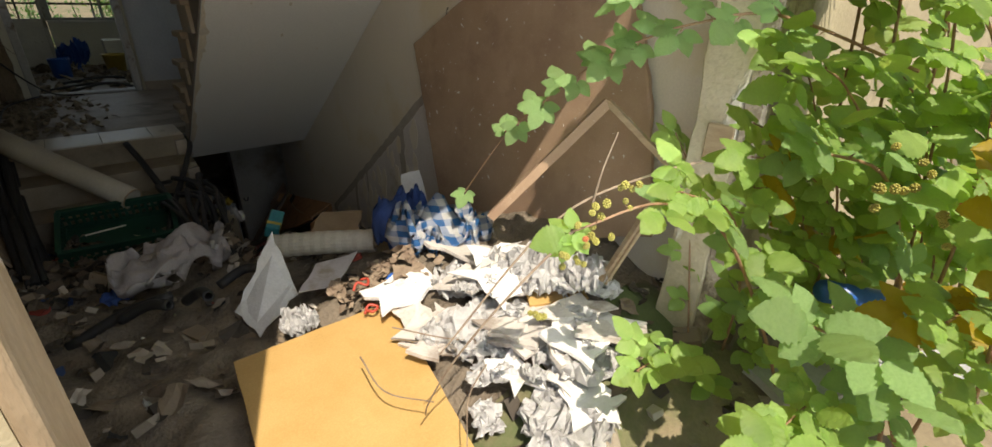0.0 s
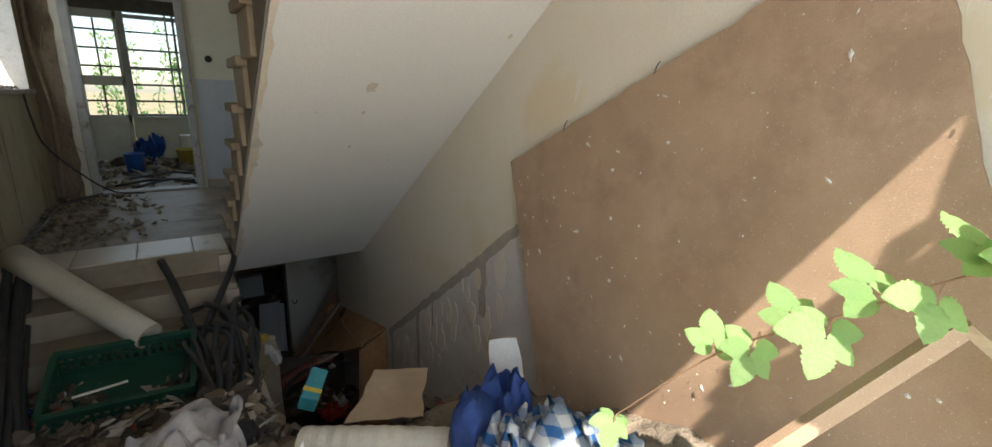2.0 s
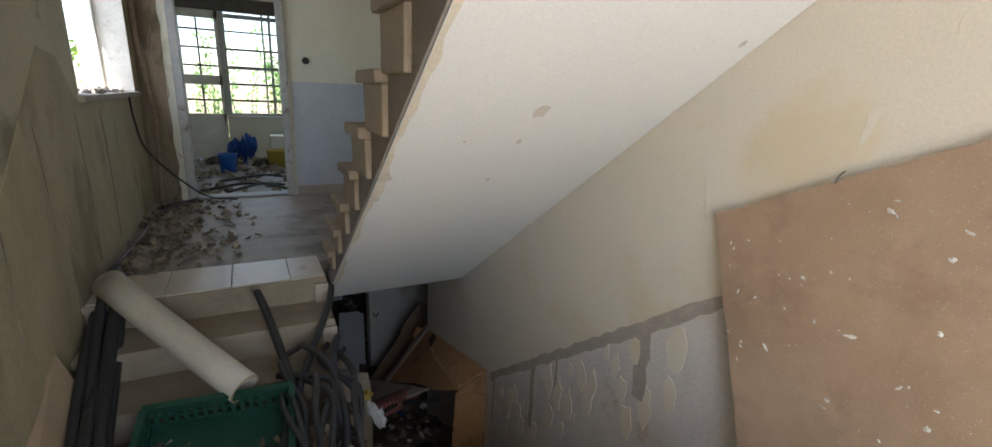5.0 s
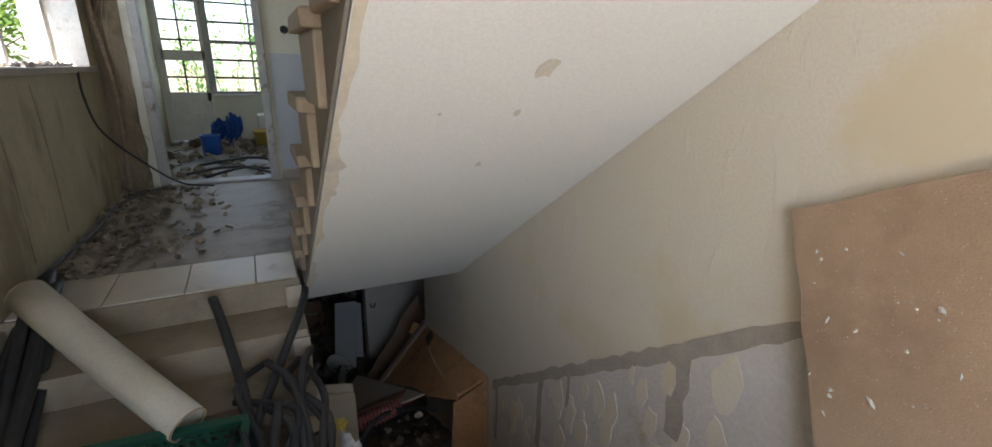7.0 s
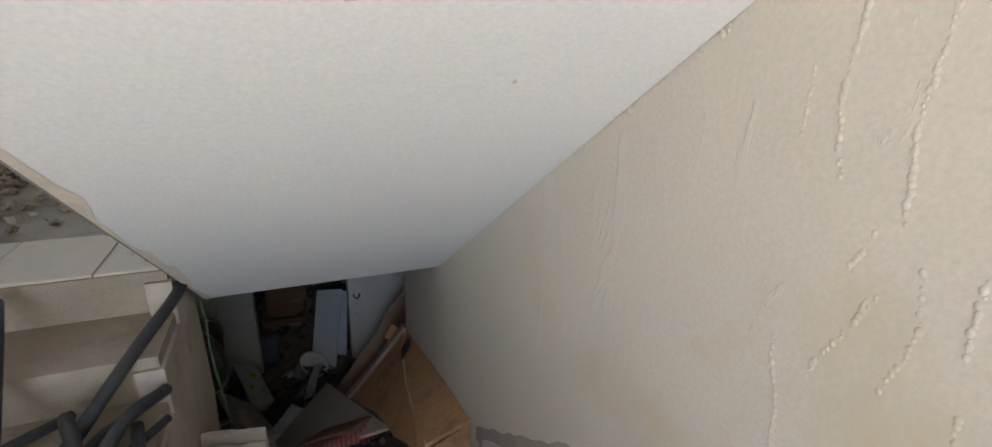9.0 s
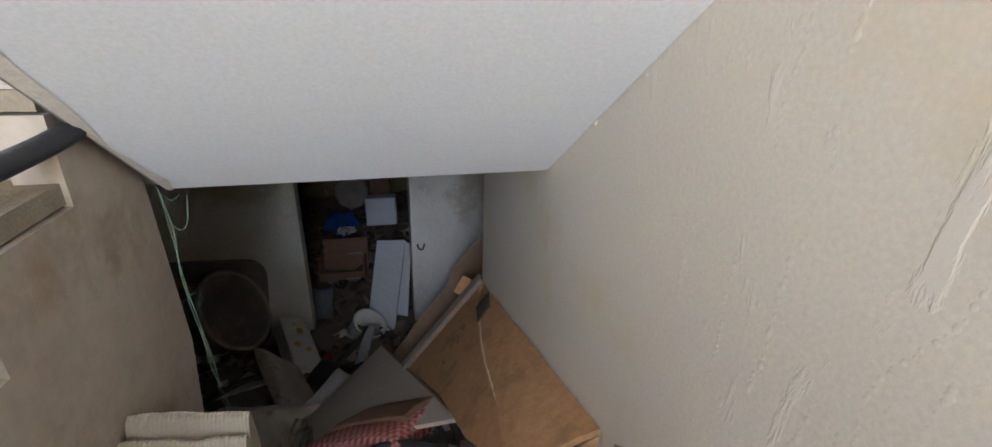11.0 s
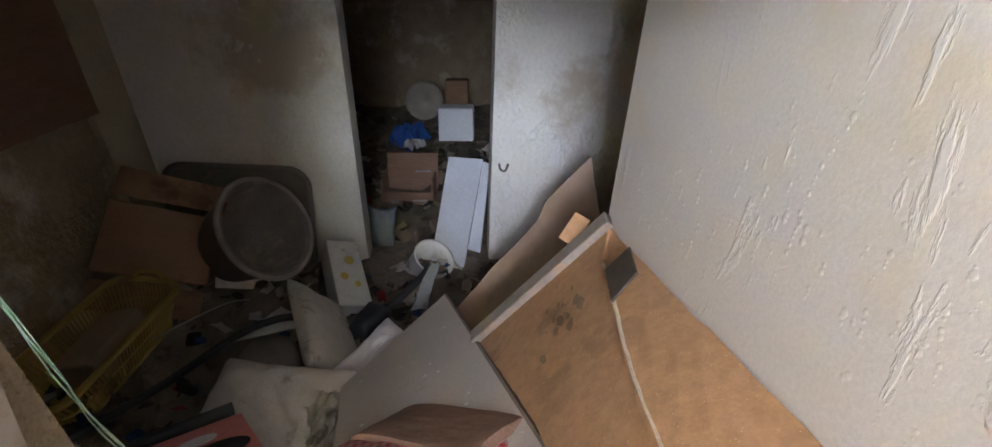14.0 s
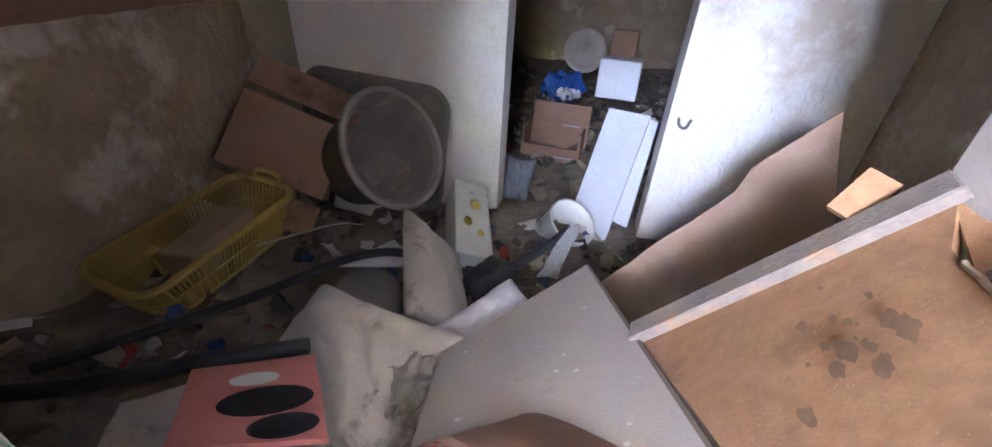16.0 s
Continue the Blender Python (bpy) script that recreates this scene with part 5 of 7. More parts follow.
def cane(points, r, rnd, leaf=0.08, every=0.07, start=0.2, count=5, yellow=False):
    leaf, every = leaf * 0.84, every * 0.72
    bm = bmesh.new()
    tube(bm, points, r, 7, taper=0.45, steps=6)
    line = smooth_path(points, 8)
    for p in line[::3]:
        d = Vector((rnd.uniform(-1, 1), rnd.uniform(-1, 1), rnd.uniform(-0.5, 1))).normalized()
        a = [bm.verts.new(p + r * 0.8 * Vector((math.cos(t), math.sin(t), 0))) for t in (0, 2.1, 4.2)]
        tip = bm.verts.new(p + d * r * 3.0)
        for i in range(3):
            bm.faces.new((a[i], a[(i + 1) % 3], tip))
    part("cane", bm, M_STEM, BRAMBLE, smooth=False)
    run, last = 0.0, -1.0
    total = sum((b - a).length for a, b in zip(line, line[1:]))
    flip = 1
    for a, b in zip(line, line[1:]):
        run += (b - a).length
        if run > total * start and run - last > every:
            last, flip = run, -flip
            d = (b - a).normalized()
            jit = Vector((rnd.uniform(-1, 1), rnd.uniform(-1, 1), rnd.uniform(-1, 1)))
            out = (d * 0.6 + d.cross(Vector((0, 0, 1))).normalized() * flip + Vector((0, -0.15, 0.2)) + 0.7 * jit).normalized()
            spray(b + out * rnd.uniform(0.02, 0.07), out, leaf * rnd.uniform(0.8, 1.2), rnd, count, yellow and rnd.random() < 0.3)
    spray(line[-1], line[-1] - line[-2], leaf, rnd, count)


rnd = random.Random(33)
# the long trailing cane before the board
vine = [(1.42, 1.30, 2.25), (1.27, 1.60, 2.37), (1.16, 1.78, 2.345), (1.09, 1.91, 2.29), (1.075, 2.05, 2.215), (1.035, 2.21, 2.085), (1.025, 2.40, 1.925), (1.014, 2.63, 1.64)]
bm = bmesh.new()
tube(bm, vine, 0.0045, 7, taper=0.4, steps=6)
part("cane", bm, M_STEM, BRAMBLE)
line = smooth_path(vine, 8)
for k, (i, size, count) in enumerate(((5, 0.10, 3), (8, 0.09, 5), (11, 0.10, 5), (14, 0.085, 3), (17, 0.09, 5), (20, 0.08, 3), (23, 0.085, 5), (25, 0.07, 5), (28, 0.085, 5), (31, 0.08, 5), (34, 0.075, 3), (37, 0.085, 5), (40, 0.085, 5), (42, 0.07, 5), (45, 0.078, 5), (48, 0.068, 5), (56, 0.066, 5))):
    p, d = line[i], (line[min(i + 1, 56)] - line[i - 1]).normalized()
    flip = 1 if k % 2 else -1
    out = (d * 0.7 + flip * Vector((0.35, 0.25, 0.65)) + 0.25 * Vector((rnd.uniform(-1, 1), rnd.uniform(-1, 1), rnd.uniform(-1, 1)))).normalized()
    face = (Vector((-0.45, -0.75, 0.75)) + 0.22 * Vector((rnd.uniform(-1, 1), rnd.uniform(-1, 1), rnd.uniform(-1, 1)))).normalized()
    tip = p + out * 0.022
    bm = bmesh.new()
    tube(bm, [p, (p + tip) / 2 + Vector((0, 0, 0.004)), tip], 0.0016, 5, steps=2)
    part("leaf_stalk", bm, M_STEM, BRAMBLE)
    spray(tip, out, size, rnd, count, face=face)
cane([(1.50, 1.18, 2.5), (1.30, 1.50, 2.62), (1.12, 1.72, 2.55), (1.0, 1.9, 2.42)], 0.005, rnd, 0.09, 0.08, 0.1)
cane([(1.55, 1.05, 1.0), (1.45, 1.15, 1.6), (1.25, 1.25, 2.0), (0.95, 1.35, 2.12)], 0.007, rnd, 0.10, 0.08, 0.2)
cane([(1.5, 0.95, 0.9), (1.25, 1.05, 1.35), (1.0, 1.15, 1.68), (0.78, 1.22, 1.82)], 0.007, rnd, 0.13, 0.10, 0.3)
cane([(1.45, 1.30, 0.95), (1.2, 1.38, 1.45), (0.95, 1.48, 1.86), (0.75, 1.56, 1.98), (0.56, 1.66, 1.93)], 0.006, rnd, 0.09, 0.16, 0.35)
cane([(1.6, 1.1, 1.1), (1.5, 1.1, 1.8), (1.35, 1.15, 2.3), (1.1, 1.2, 2.55)], 0.006, rnd, 0.10, 0.07, 0.25)
cane([(1.4, 0.8, 0.9), (1.2, 0.85, 1.4), (1.0, 0.95, 1.9), (0.85, 1.05, 2.15)], 0.006, rnd, 0.10, 0.08, 0.3, 5, True)
cane([(1.65, 1.3, 1.2), (1.55, 1.35, 1.9), (1.4, 1.4, 2.5), (1.2, 1.5, 2.8)], 0.006, rnd, 0.10, 0.07, 0.25)
cane([(1.7, 1.45, 1.4), (1.55, 1.48, 2.2), (1.35, 1.5, 2.75), (1.1, 1.55, 3.0)], 0.006, rnd, 0.10, 0.06, 0.3)
cane([(1.3, 1.5, 1.0), (1.15, 1.52, 1.25), (0.95, 1.55, 1.45), (0.75, 1.55, 1.5)], 0.005, rnd, 0.09, 0.07, 0.1)
cane([(1.4, 1.25, 1.0), (1.2, 1.2, 1.3), (1.0, 1.2, 1.5), (0.85, 1.22, 1.5)], 0.005, rnd, 0.10, 0.08, 0.1)
cane([(1.8, 1.2, 1.1), (1.7, 1.2, 1.7), (1.5, 1.25, 2.1), (1.25, 1.3, 2.25)], 0.006, rnd, 0.10, 0.07, 0.2)
cane([(1.6, 1.0, 1.1), (1.45, 1.0, 1.5), (1.25, 1.02, 1.75), (1.05, 1.05, 1.8)], 0.006, rnd, 0.11, 0.08, 0.15, 5, True)
cane([(1.25, 1.62, 1.2), (1.3, 1.72, 1.6), (1.33, 1.78, 1.85), (1.30, 1.85, 2.0)], 0.004, rnd, 0.08, 0.08, 0.2)

cane([(1.75, 1.5, 2.2), (1.5, 1.5, 2.75), (1.25, 1.5, 2.95), (0.95, 1.5, 2.9)], 0.006, rnd, 0.11, 0.055, 0.1)
cane([(1.8, 1.3, 1.9), (1.55, 1.3, 2.35), (1.25, 1.32, 2.55), (0.95, 1.38, 2.5)], 0.006, rnd, 0.11, 0.055, 0.1)
cane([(1.7, 1.05, 1.6), (1.4, 1.1, 2.0), (1.15, 1.15, 2.3), (0.9, 1.2, 2.42)], 0.006, rnd, 0.11, 0.06, 0.1)
cane([(1.6, 0.9, 1.2), (1.35, 0.95, 1.6), (1.1, 1.0, 1.95), (0.9, 1.0, 2.2)], 0.006, rnd, 0.12, 0.06, 0.2, 5, True)
cane([(1.35, 1.55, 1.2), (1.2, 1.5, 1.6), (1.0, 1.5, 1.9), (0.8, 1.55, 2.0)], 0.005, rnd, 0.09, 0.07, 0.1)
cane([(1.5, 1.4, 1.2), (1.4, 1.35, 1.7), (1.2, 1.35, 2.0), (1.0, 1.4, 2.15)], 0.005, rnd, 0.10, 0.06, 0.1)
cane([(1.2, 1.0, 1.0), (1.05, 1.05, 1.3), (0.85, 1.12, 1.5), (0.7, 1.2, 1.55)], 0.005, rnd, 0.13, 0.09, 0.2)

rnd2 = random.Random(77)
for k in range(7):
    x, y, z0 = rnd2.uniform(1.35, 1.85), rnd2.uniform(1.1, 1.5), rnd2.uniform(1.0, 1.5)
    lift = rnd2.uniform(0.5, 1.1)
    cane([(x + 0.25, y - 0.05, z0), (x + 0.12, y, z0 + 0.5 * lift), (x - 0.1, y + 0.05, z0 + 0.9 * lift), (x - 0.3, y + 0.1, z0 + lift)], 0.004, rnd2, 0.10, 0.11, 0.2, 5, k % 5 == 0)

for k in range(8):
    x, y, z0 = rnd2.uniform(1.05, 1.7), rnd2.uniform(1.0, 1.45), rnd2.uniform(1.1, 1.9)
    lift = rnd2.uniform(0.35, 0.8)
    cane([(x + 0.3, y - 0.05, z0), (x + 0.15, y, z0 + 0.6 * lift), (x - 0.05, y + 0.05, z0 + 0.9 * lift), (x - 0.22, y + 0.08, z0 + lift)], 0.004, rnd2, 0.095, 0.10, 0.1, 5, k % 6 == 0)
for k in range(5):
    x, z0 = rnd2.uniform(1.2, 1.45), rnd2.uniform(2.55, 2.95)
    cane([(1.75, 1.3, z0 - 0.3), (x + 0.12, 1.38, z0), (x, 1.44, z0 + 0.1), (x - 0.22, 1.5, z0 + 0.05)], 0.004, rnd2, 0.095, 0.10, 0.2, 5)

for k in range(11):
    x, z0 = rnd2.uniform(1.12, 1.3), 2.7 + 0.06 * k
    cane([(1.7, 1.35, z0 - 0.25), (x + 0.2, 1.44, z0 - 0.02), (x, 1.48, z0), (x - 0.16, 1.5, z0 - 0.05)], 0.004, rnd2, 0.10, 0.09, 0.35, 5)

# the leaves deeper in the bush
verts, faces, tints = [], [], []
for mesh, m in LEAF_REST:
    base = len(verts)
    verts.extend(m @ v.co for v in mesh.vertices)
    faces.extend([base + i for i in p.vertices] for p in mesh.polygons)
    tints.extend([1 if mesh is LEAVES_Y else 0] * len(mesh.polygons))
mass = bpy.data.meshes.new("leaf_mass")
mass.from_pydata(verts, [], faces)
mass.materials.append(M_LEAFMASS)
mass.materials.append(M_LEAFYELLOW)
mass.polygons.foreach_set("material_index", tints)
mass.shade_smooth()
leaf_mass = tagged(new("leaf_mass", mass), kind="stuff")
leaf_mass.parent = BRAMBLE

# berries
def berry_mesh(name, material):
    bm = bmesh.new()
    for k in range(26):
        z = 1 - 2 * (k + 0.5) / 26
        a = k * 2.39996
        r = math.sqrt(1 - z * z)
        bmesh.ops.create_icosphere(bm, subdivisions=1, radius=0.30, matrix=Matrix.Translation((0.72 * r * math.cos(a), 0.72 * r * math.sin(a), 0.9 * z)))
    return mesh_of(name, bm, material, True)


BERRIES = [berry_mesh("berry", M_BERRY), berry_mesh("berry", M_BERRYRED)]
def berries(at, n, spread, red=0.0):
    for k in range(n):
        ob = new("berry", BERRIES[1] if rnd.random() < red else BERRIES[0])
        ob.parent = BRAMBLE
        s = 0.0085 * rnd.uniform(0.85, 1.25)
        p = Vector(at) + spread * Vector((rnd.uniform(-1, 1), rnd.uniform(-0.5, 0.5), rnd.uniform(-1, 1)))
        ob.matrix_basis = Matrix.Translation(p) @ Euler((rnd.uniform(-1, 1), rnd.uniform(-1, 1), 0)).to_matrix().to_4x4() @ Matrix.Diagonal((s, s, s, 1))
berries((0.60, 1.63, 1.95), 11, 0.045, 0.1)
berries((0.56, 1.66, 1.87), 8, 0.04)
berries((0.68, 1.61, 2.0), 6, 0.03)
berries((0.50, 1.70, 1.72), 5, 0.03)
berries((0.88, 1.18, 2.13), 9, 0.07, 0.2)
berries((0.95, 1.10, 2.02), 6, 0.05, 0.2)

# dead canes over the papers
for pts, r in (([(0.56, 1.66, 1.93), (0.42, 1.72, 1.78), (0.33, 1.80, 1.60), (0.30, 1.88, 1.42), (0.33, 1.95, 1.30)], 0.0035), ([(1.15, 1.58, 2.02), (0.85, 1.66, 2.0), (0.56, 1.72, 1.93), (0.30, 1.82, 1.62)], 0.004), ([(0.66, 1.69, 1.955), (0.67, 1.68, 2.04), (0.70, 1.67, 2.13)], 0.003), ([(0.30, 2.30, 1.30), (0.28, 2.10, 1.31), (0.36, 1.95, 1.33)], 0.003), ([(0.45, 2.35, 1.32), (0.62, 2.15, 1.30), (0.80, 2.05, 1.32)], 0.003), ([(0.6, 2.0, 1.3), (0.45, 1.9, 1.33), (0.35, 1.78, 1.31)], 0.003)):
    bm = bmesh.new()
    tube(bm, pts, r, 6, taper=0.6, steps=5)
    tagged(part("dead_cane", bm, M_TWIG), "dry leafless bramble cane over the rubbish", "twig", "dead canes")
scatter("straw", 160, lambda r: (lambda x, y: (x, y, heap(x, y) + 0.05))(r.uniform(0.45, 0.85), r.uniform(2.6, 3.0)), 0.05, "dry straw and twigs on the heap", 61, M_TWIG, 0.06)
blue_pipe = bmesh.new()
tube(blue_pipe, [(1.35, 1.32, 1.62), (1.75, 1.1, 1.50), (2.3, 0.8, 1.4)], 0.035, 14, steps=2)
tagged(part("blue_pipe", blue_pipe, M_BLUEPLASTIC, smooth=True), "bright blue plastic pipe behind the brambles", "pipe")
rough_sheet("grey_plank", [(1.25, 1.30, 1.25), (2.2, 0.75, 1.20), (2.25, 0.9, 1.22), (1.3, 1.45, 1.27)], 0.03, M_GREYPAINT, "weathered grey plank under the brambles", "plank", seed=22)

# ---- greenery beyond the windows ----
def foliage(name, centre, radius, count, size, label, category, seed, material=None):
    rnd = random.Random(seed)
    bm = bmesh.new()
    for _ in range(count):
        d = Vector((rnd.gauss(0, 1), rnd.gauss(0, 1), rnd.gauss(0, 1))).normalized()
        k = rnd.random() ** 0.45
        p = Vector(centre) + Vector((d.x * radius[0], d.y * radius[1], d.z * radius[2])) * k * (0.8 + 0.5 * noise.noise(d * 2.2 + Vector((seed, 0, 0))))
        m = Matrix.Translation(p) @ Euler((rnd.uniform(-1, 1), rnd.uniform(-1, 1), rnd.uniform(0, 6.3))).to_matrix().to_4x4()
        s = size * rnd.uniform(0.6, 1.3)
        v = [bm.verts.new(m @ Vector(q)) for q in ((0, -s, 0), (s * 0.5, 0, s * 0.15), (0, s, 0), (-s * 0.5, 0, s * 0.15))]
        bm.faces.new((v[0], v[1], v[2]))
        bm.faces.new((v[0], v[2], v[3]))
    return part(name, bm, material or M_LEAFFAR)


def tree(at, height, spread, seed, label="slender young tree in full leaf", count=2600):
    t = tagged(new("tree"), label, "tree", "trees outside")
    rnd = random.Random(seed)
    x, y, z = at
    bm = bmesh.new()
    tube(bm, [(x, y, z), (x + 0.05, y, z + height * 0.4), (x - 0.05, y, z + height * 0.8)], 0.06 * height / 4, 8, taper=0.4)
    for k in range(7):
        a, h0 = rnd.uniform(0, 6.3), height * rnd.uniform(0.3, 0.75)
        tube(bm, [(x, y, z + h0), (x + 0.5 * spread * math.cos(a), y + 0.5 * spread * math.sin(a), z + h0 + 0.12 * height), (x + spread * 0.8 * math.cos(a), y + 0.8 * spread * math.sin(a), z + h0 + 0.2 * height)], 0.02 * height / 4, 6, taper=0.3)
    part("trunk", bm, M_TWIG, t)
    c = foliage("crown", (x, y, z + height * 0.62), (spread, spread, height * 0.42), count, 0.09 * height / 4, "", "", seed)
    c.parent = t


for k, (x, y, h, s) in enumerate(((-2.6, 19, 3.9, 1.3), (1.9, 20, 3.6, 1.3), (4.4, 18, 4.2, 1.7), (5.6, 17, 4.5, 1.6), (-5.5, 19, 5, 2.0), (-4.5, 9.5, 5, 1.6), (-5.0, 6.0, 4.5, 1.6))):
    tree((x, y, 0.5), h, s, 70 + k)
for k, (x, y) in enumerate(((-2.5, 14.5), (-0.6, 14.2), (1.0, 14.6), (2.8, 14.3), (4.5, 15))):
    t = tagged(foliage("shrub", (x, y, 1.05), (1.0, 0.6, 0.85), 2200, 0.06, "", "", 90 + k), "bright green shrub outside the window", "shrub", "shrubs outside")
rnd = random.Random(77)
for k in range(9):
    x = rnd.uniform(-0.1, 0.75) if k < 6 else rnd.uniform(-0.7, -0.3)
    z1 = rnd.uniform(2.6, 3.5)
    v = tagged(new("climbing_vine"), "thin green vine climbing the window bars", "vine", "vines on the window")
    bm = bmesh.new()
    pts = [(x, WY + 0.16, 1.9), (x + rnd.uniform(-0.1, 0.1), WY + 0.14, 2.3), (x + rnd.uniform(-0.15, 0.15), WY + 0.16, (2.3 + z1) / 2), (x + rnd.uniform(-0.2, 0.2), WY + 0.15, z1)]
    tube(bm, pts, 0.006, 5, taper=0.4)
    part("vine_stem", bm, M_TWIG, v)
    bm = bmesh.new()
    for p in smooth_path(pts, 16):
        for _ in range(2):
            c = p + Vector((rnd.uniform(-0.08, 0.08), rnd.uniform(-0.05, 0.05), rnd.uniform(-0.05, 0.05)))
            m = Matrix.Translation(c) @ Euler((rnd.uniform(0.5, 2), rnd.uniform(-1, 1), rnd.uniform(0, 6.3))).to_matrix().to_4x4()
            s = rnd.uniform(0.02, 0.04)
            q = [bm.verts.new(m @ Vector(w)) for w in ((0, -s, 0), (s * 0.7, 0, s * 0.2), (0, s, 0), (-s * 0.7, 0, s * 0.2))]
            bm.faces.new((q[0], q[1], q[2]))
            bm.faces.new((q[0], q[2], q[3]))
    part("vine_leaves", bm, M_LEAF, v)
BEFORE = set(bpy.data.objects)
# the cellar lies deeper and a little towards the stair wall than its first plan
SINK = Matrix(((1.0285, 0.0867, -0.0034, -0.5692), (-0.1037, 1.0125, 0.1885, -0.1105), (0.0251, -0.1651, 1.0109, 0.9391), (0, 0, 0, 1)))
SUNK = SINK.inverted()


def deep(*points):
    """Points of the finished cellar, in the plan that is lowered at the end."""
    return [tuple(SUNK @ Vector(p)) for p in points]


# ---- cellar: sheets on the stair foot ----
M_SACK = surface("dirty_sackcloth", (0.48, 0.435, 0.365), (0.58, 0.53, 0.455), 7, 0.9, 0.5, 140, stain=(0.27, 0.22, 0.17), stain_scale=5, stain_at=0.56)
M_DARKPLASTIC = surface("dusty_black_plastic", (0.13, 0.115, 0.10), (0.19, 0.17, 0.145), 7, 0.6, 0.3, 80, stain=(0.27, 0.23, 0.175), stain_scale=5, stain_at=0.56)
M_BASKET = surface("yellow_brown_plastic", (0.36, 0.24, 0.05), (0.44, 0.31, 0.08), 8, 0.5, 0.2, 80, stain=(0.2, 0.14, 0.05), stain_scale=5, stain_at=0.6)
M_ENAMEL = surface("white_enamel", (0.72, 0.70, 0.66), (0.80, 0.79, 0.76), 9, 0.3, 0.1, 80, stain=(0.5, 0.42, 0.32), stain_scale=6, stain_at=0.66)
M_LAMINATE = surface("white_laminate", (0.66, 0.68, 0.72), (0.72, 0.74, 0.78), 4, 0.4, 0.1, 60, stain=(0.5, 0.47, 0.44), stain_scale=3, stain_at=0.64)
M_BOXWOOD = surface("brown_box_wood", (0.22, 0.12, 0.075), (0.30, 0.17, 0.11), 8, 0.7, 0.4, 90, stretch=(1, 1, 5))
M_PINK = surface("pink_card", (0.62, 0.20, 0.17), (0.68, 0.25, 0.21), 6, 0.7, 0.2, 90)
M_RUG = surface("beige_ribbed_mat", (0.56, 0.49, 0.38), (0.66, 0.59, 0.47), 6, 0.9, 0.3, 150, stain=(0.46, 0.34, 0.19), stain_scale=2.5, stain_at=0.55)

chip = rough_sheet("chipboard_sheet", [(1.02, 6.96, -0.09), (1.16, 6.36, 0.125), (1.22, 5.95, 0.23), (1.31, 5.60, 0.36), (1.335, 5.66, 0.363), (1.325, 6.19, 0.325), (1.375, 6.75, 0.355), (1.41, 6.85, 0.40)], 0.018, M_CHIP, "brown chipboard sheet with a wooden batten, over the cellar stair", seed=31, wear=0.003)
bm = bmesh.new()
a, b = Vector((1.01, 6.965, -0.095)), Vector((1.425, 6.86, 0.415))
d = b - a
slab(bm, (-0.035, 0, 0.002), (0.025, d.length, 0.03))
bevelled(bm, 0.004, 1)
bmesh.ops.transform(bm, matrix=Matrix.Translation(a) @ Matrix((d.cross(Vector((-0.75, -0.1, 0.65))).normalized(), d.normalized(), d.cross(Vector((-0.75, -0.1, 0.65))).cross(d).normalized())).transposed().to_4x4(), verts=bm.verts)
part("batten", bm, surface("grey_batten_wood", (0.20, 0.16, 0.125), (0.28, 0.225, 0.18), 14, 0.8, 0.5, 80, stain=(0.34, 0.19, 0.10), stain_scale=8, stain_at=0.58), chip, "worn wooden batten along the edge")
seam = smooth_path([Vector(p) for p in deep((1.290, 5.52, 0.418), (1.314, 5.868, 0.335), (1.347, 6.184, 0.273), (1.401, 6.493, 0.240), (1.417, 6.60, 0.226))], 10)
bm = bmesh.new()
pts = [p + 0.002 * noise.noise_vector(Vector((k * 0.9, 2, 0))) for k, p in enumerate(seam)]
tube(bm, pts, 0.005, 6, steps=1)
part("board_seam", bm, surface("pale_broken_edge", (0.50, 0.38, 0.27), (0.60, 0.48, 0.36), 40, 0.9, 0.5, 120), chip, "pale broken edge across the sheet")
# the darkness of a notch in the sheet, laid on as a thin square
rough_sheet("dark_offcut", deep((1.400, 6.545, 0.250), (1.372, 6.400, 0.262), (1.434, 6.430, 0.326), (1.462, 6.560, 0.312)), 0.006, surface("dark_notch_brown", (0.065, 0.046, 0.03), (0.10, 0.072, 0.047), 9, 0.8, 0.4, 120), "thin dark brown square standing in for a notch in the chipboard", seed=38, wear=0.001)
rnd = random.Random(8)
M_SPILL = surface("dark_spill", (0.19, 0.11, 0.06), (0.28, 0.165, 0.085), 14, 0.7, 0.2, 90)
def on_chip(x, y):
    return (x - 0.004, y, 0.217 + (x - 1.25) * 1.236 - (y - 6.64) * 0.07 + 0.008)
for k in range(22):
    cx, cy = 1.25 + rnd.gauss(0, 0.03), 6.64 + rnd.gauss(0, 0.06)
    s = rnd.uniform(0.004, 0.017)
    bm = bmesh.new()
    bm.faces.new([bm.verts.new(on_chip(cx + s * 0.5 * f * math.cos(t), cy + s * 1.5 * f * math.sin(t))) for t, f in ((2 * math.pi * i / 11, rnd.uniform(0.6, 1.25)) for i in range(11))])
    part("dark_stain", bm, M_SPILL, chip, "dark dried spill")
rough_sheet("chipboard_strip", [(1.345, 6.56, 0.338), (1.318, 6.19, 0.33), (1.325, 5.64, 0.37), *deep((1.494, 5.50, 0.52), (1.494, 5.98, 0.41), (1.494, 6.46, 0.30), (1.494, 6.62, 0.265))], 0.018, M_CHIP, "orange chipboard strip against the stair wall", seed=32, wear=0.006)
rough_sheet("chipboard_offcut", deep((1.27, 5.56, 0.33), (1.22, 5.53, -0.50), (1.492, 5.47, -0.50), (1.492, 5.495, 0.50)), 0.018, M_CHIP, "brown chipboard offcut standing on the cellar stair", seed=37, wear=0.004)
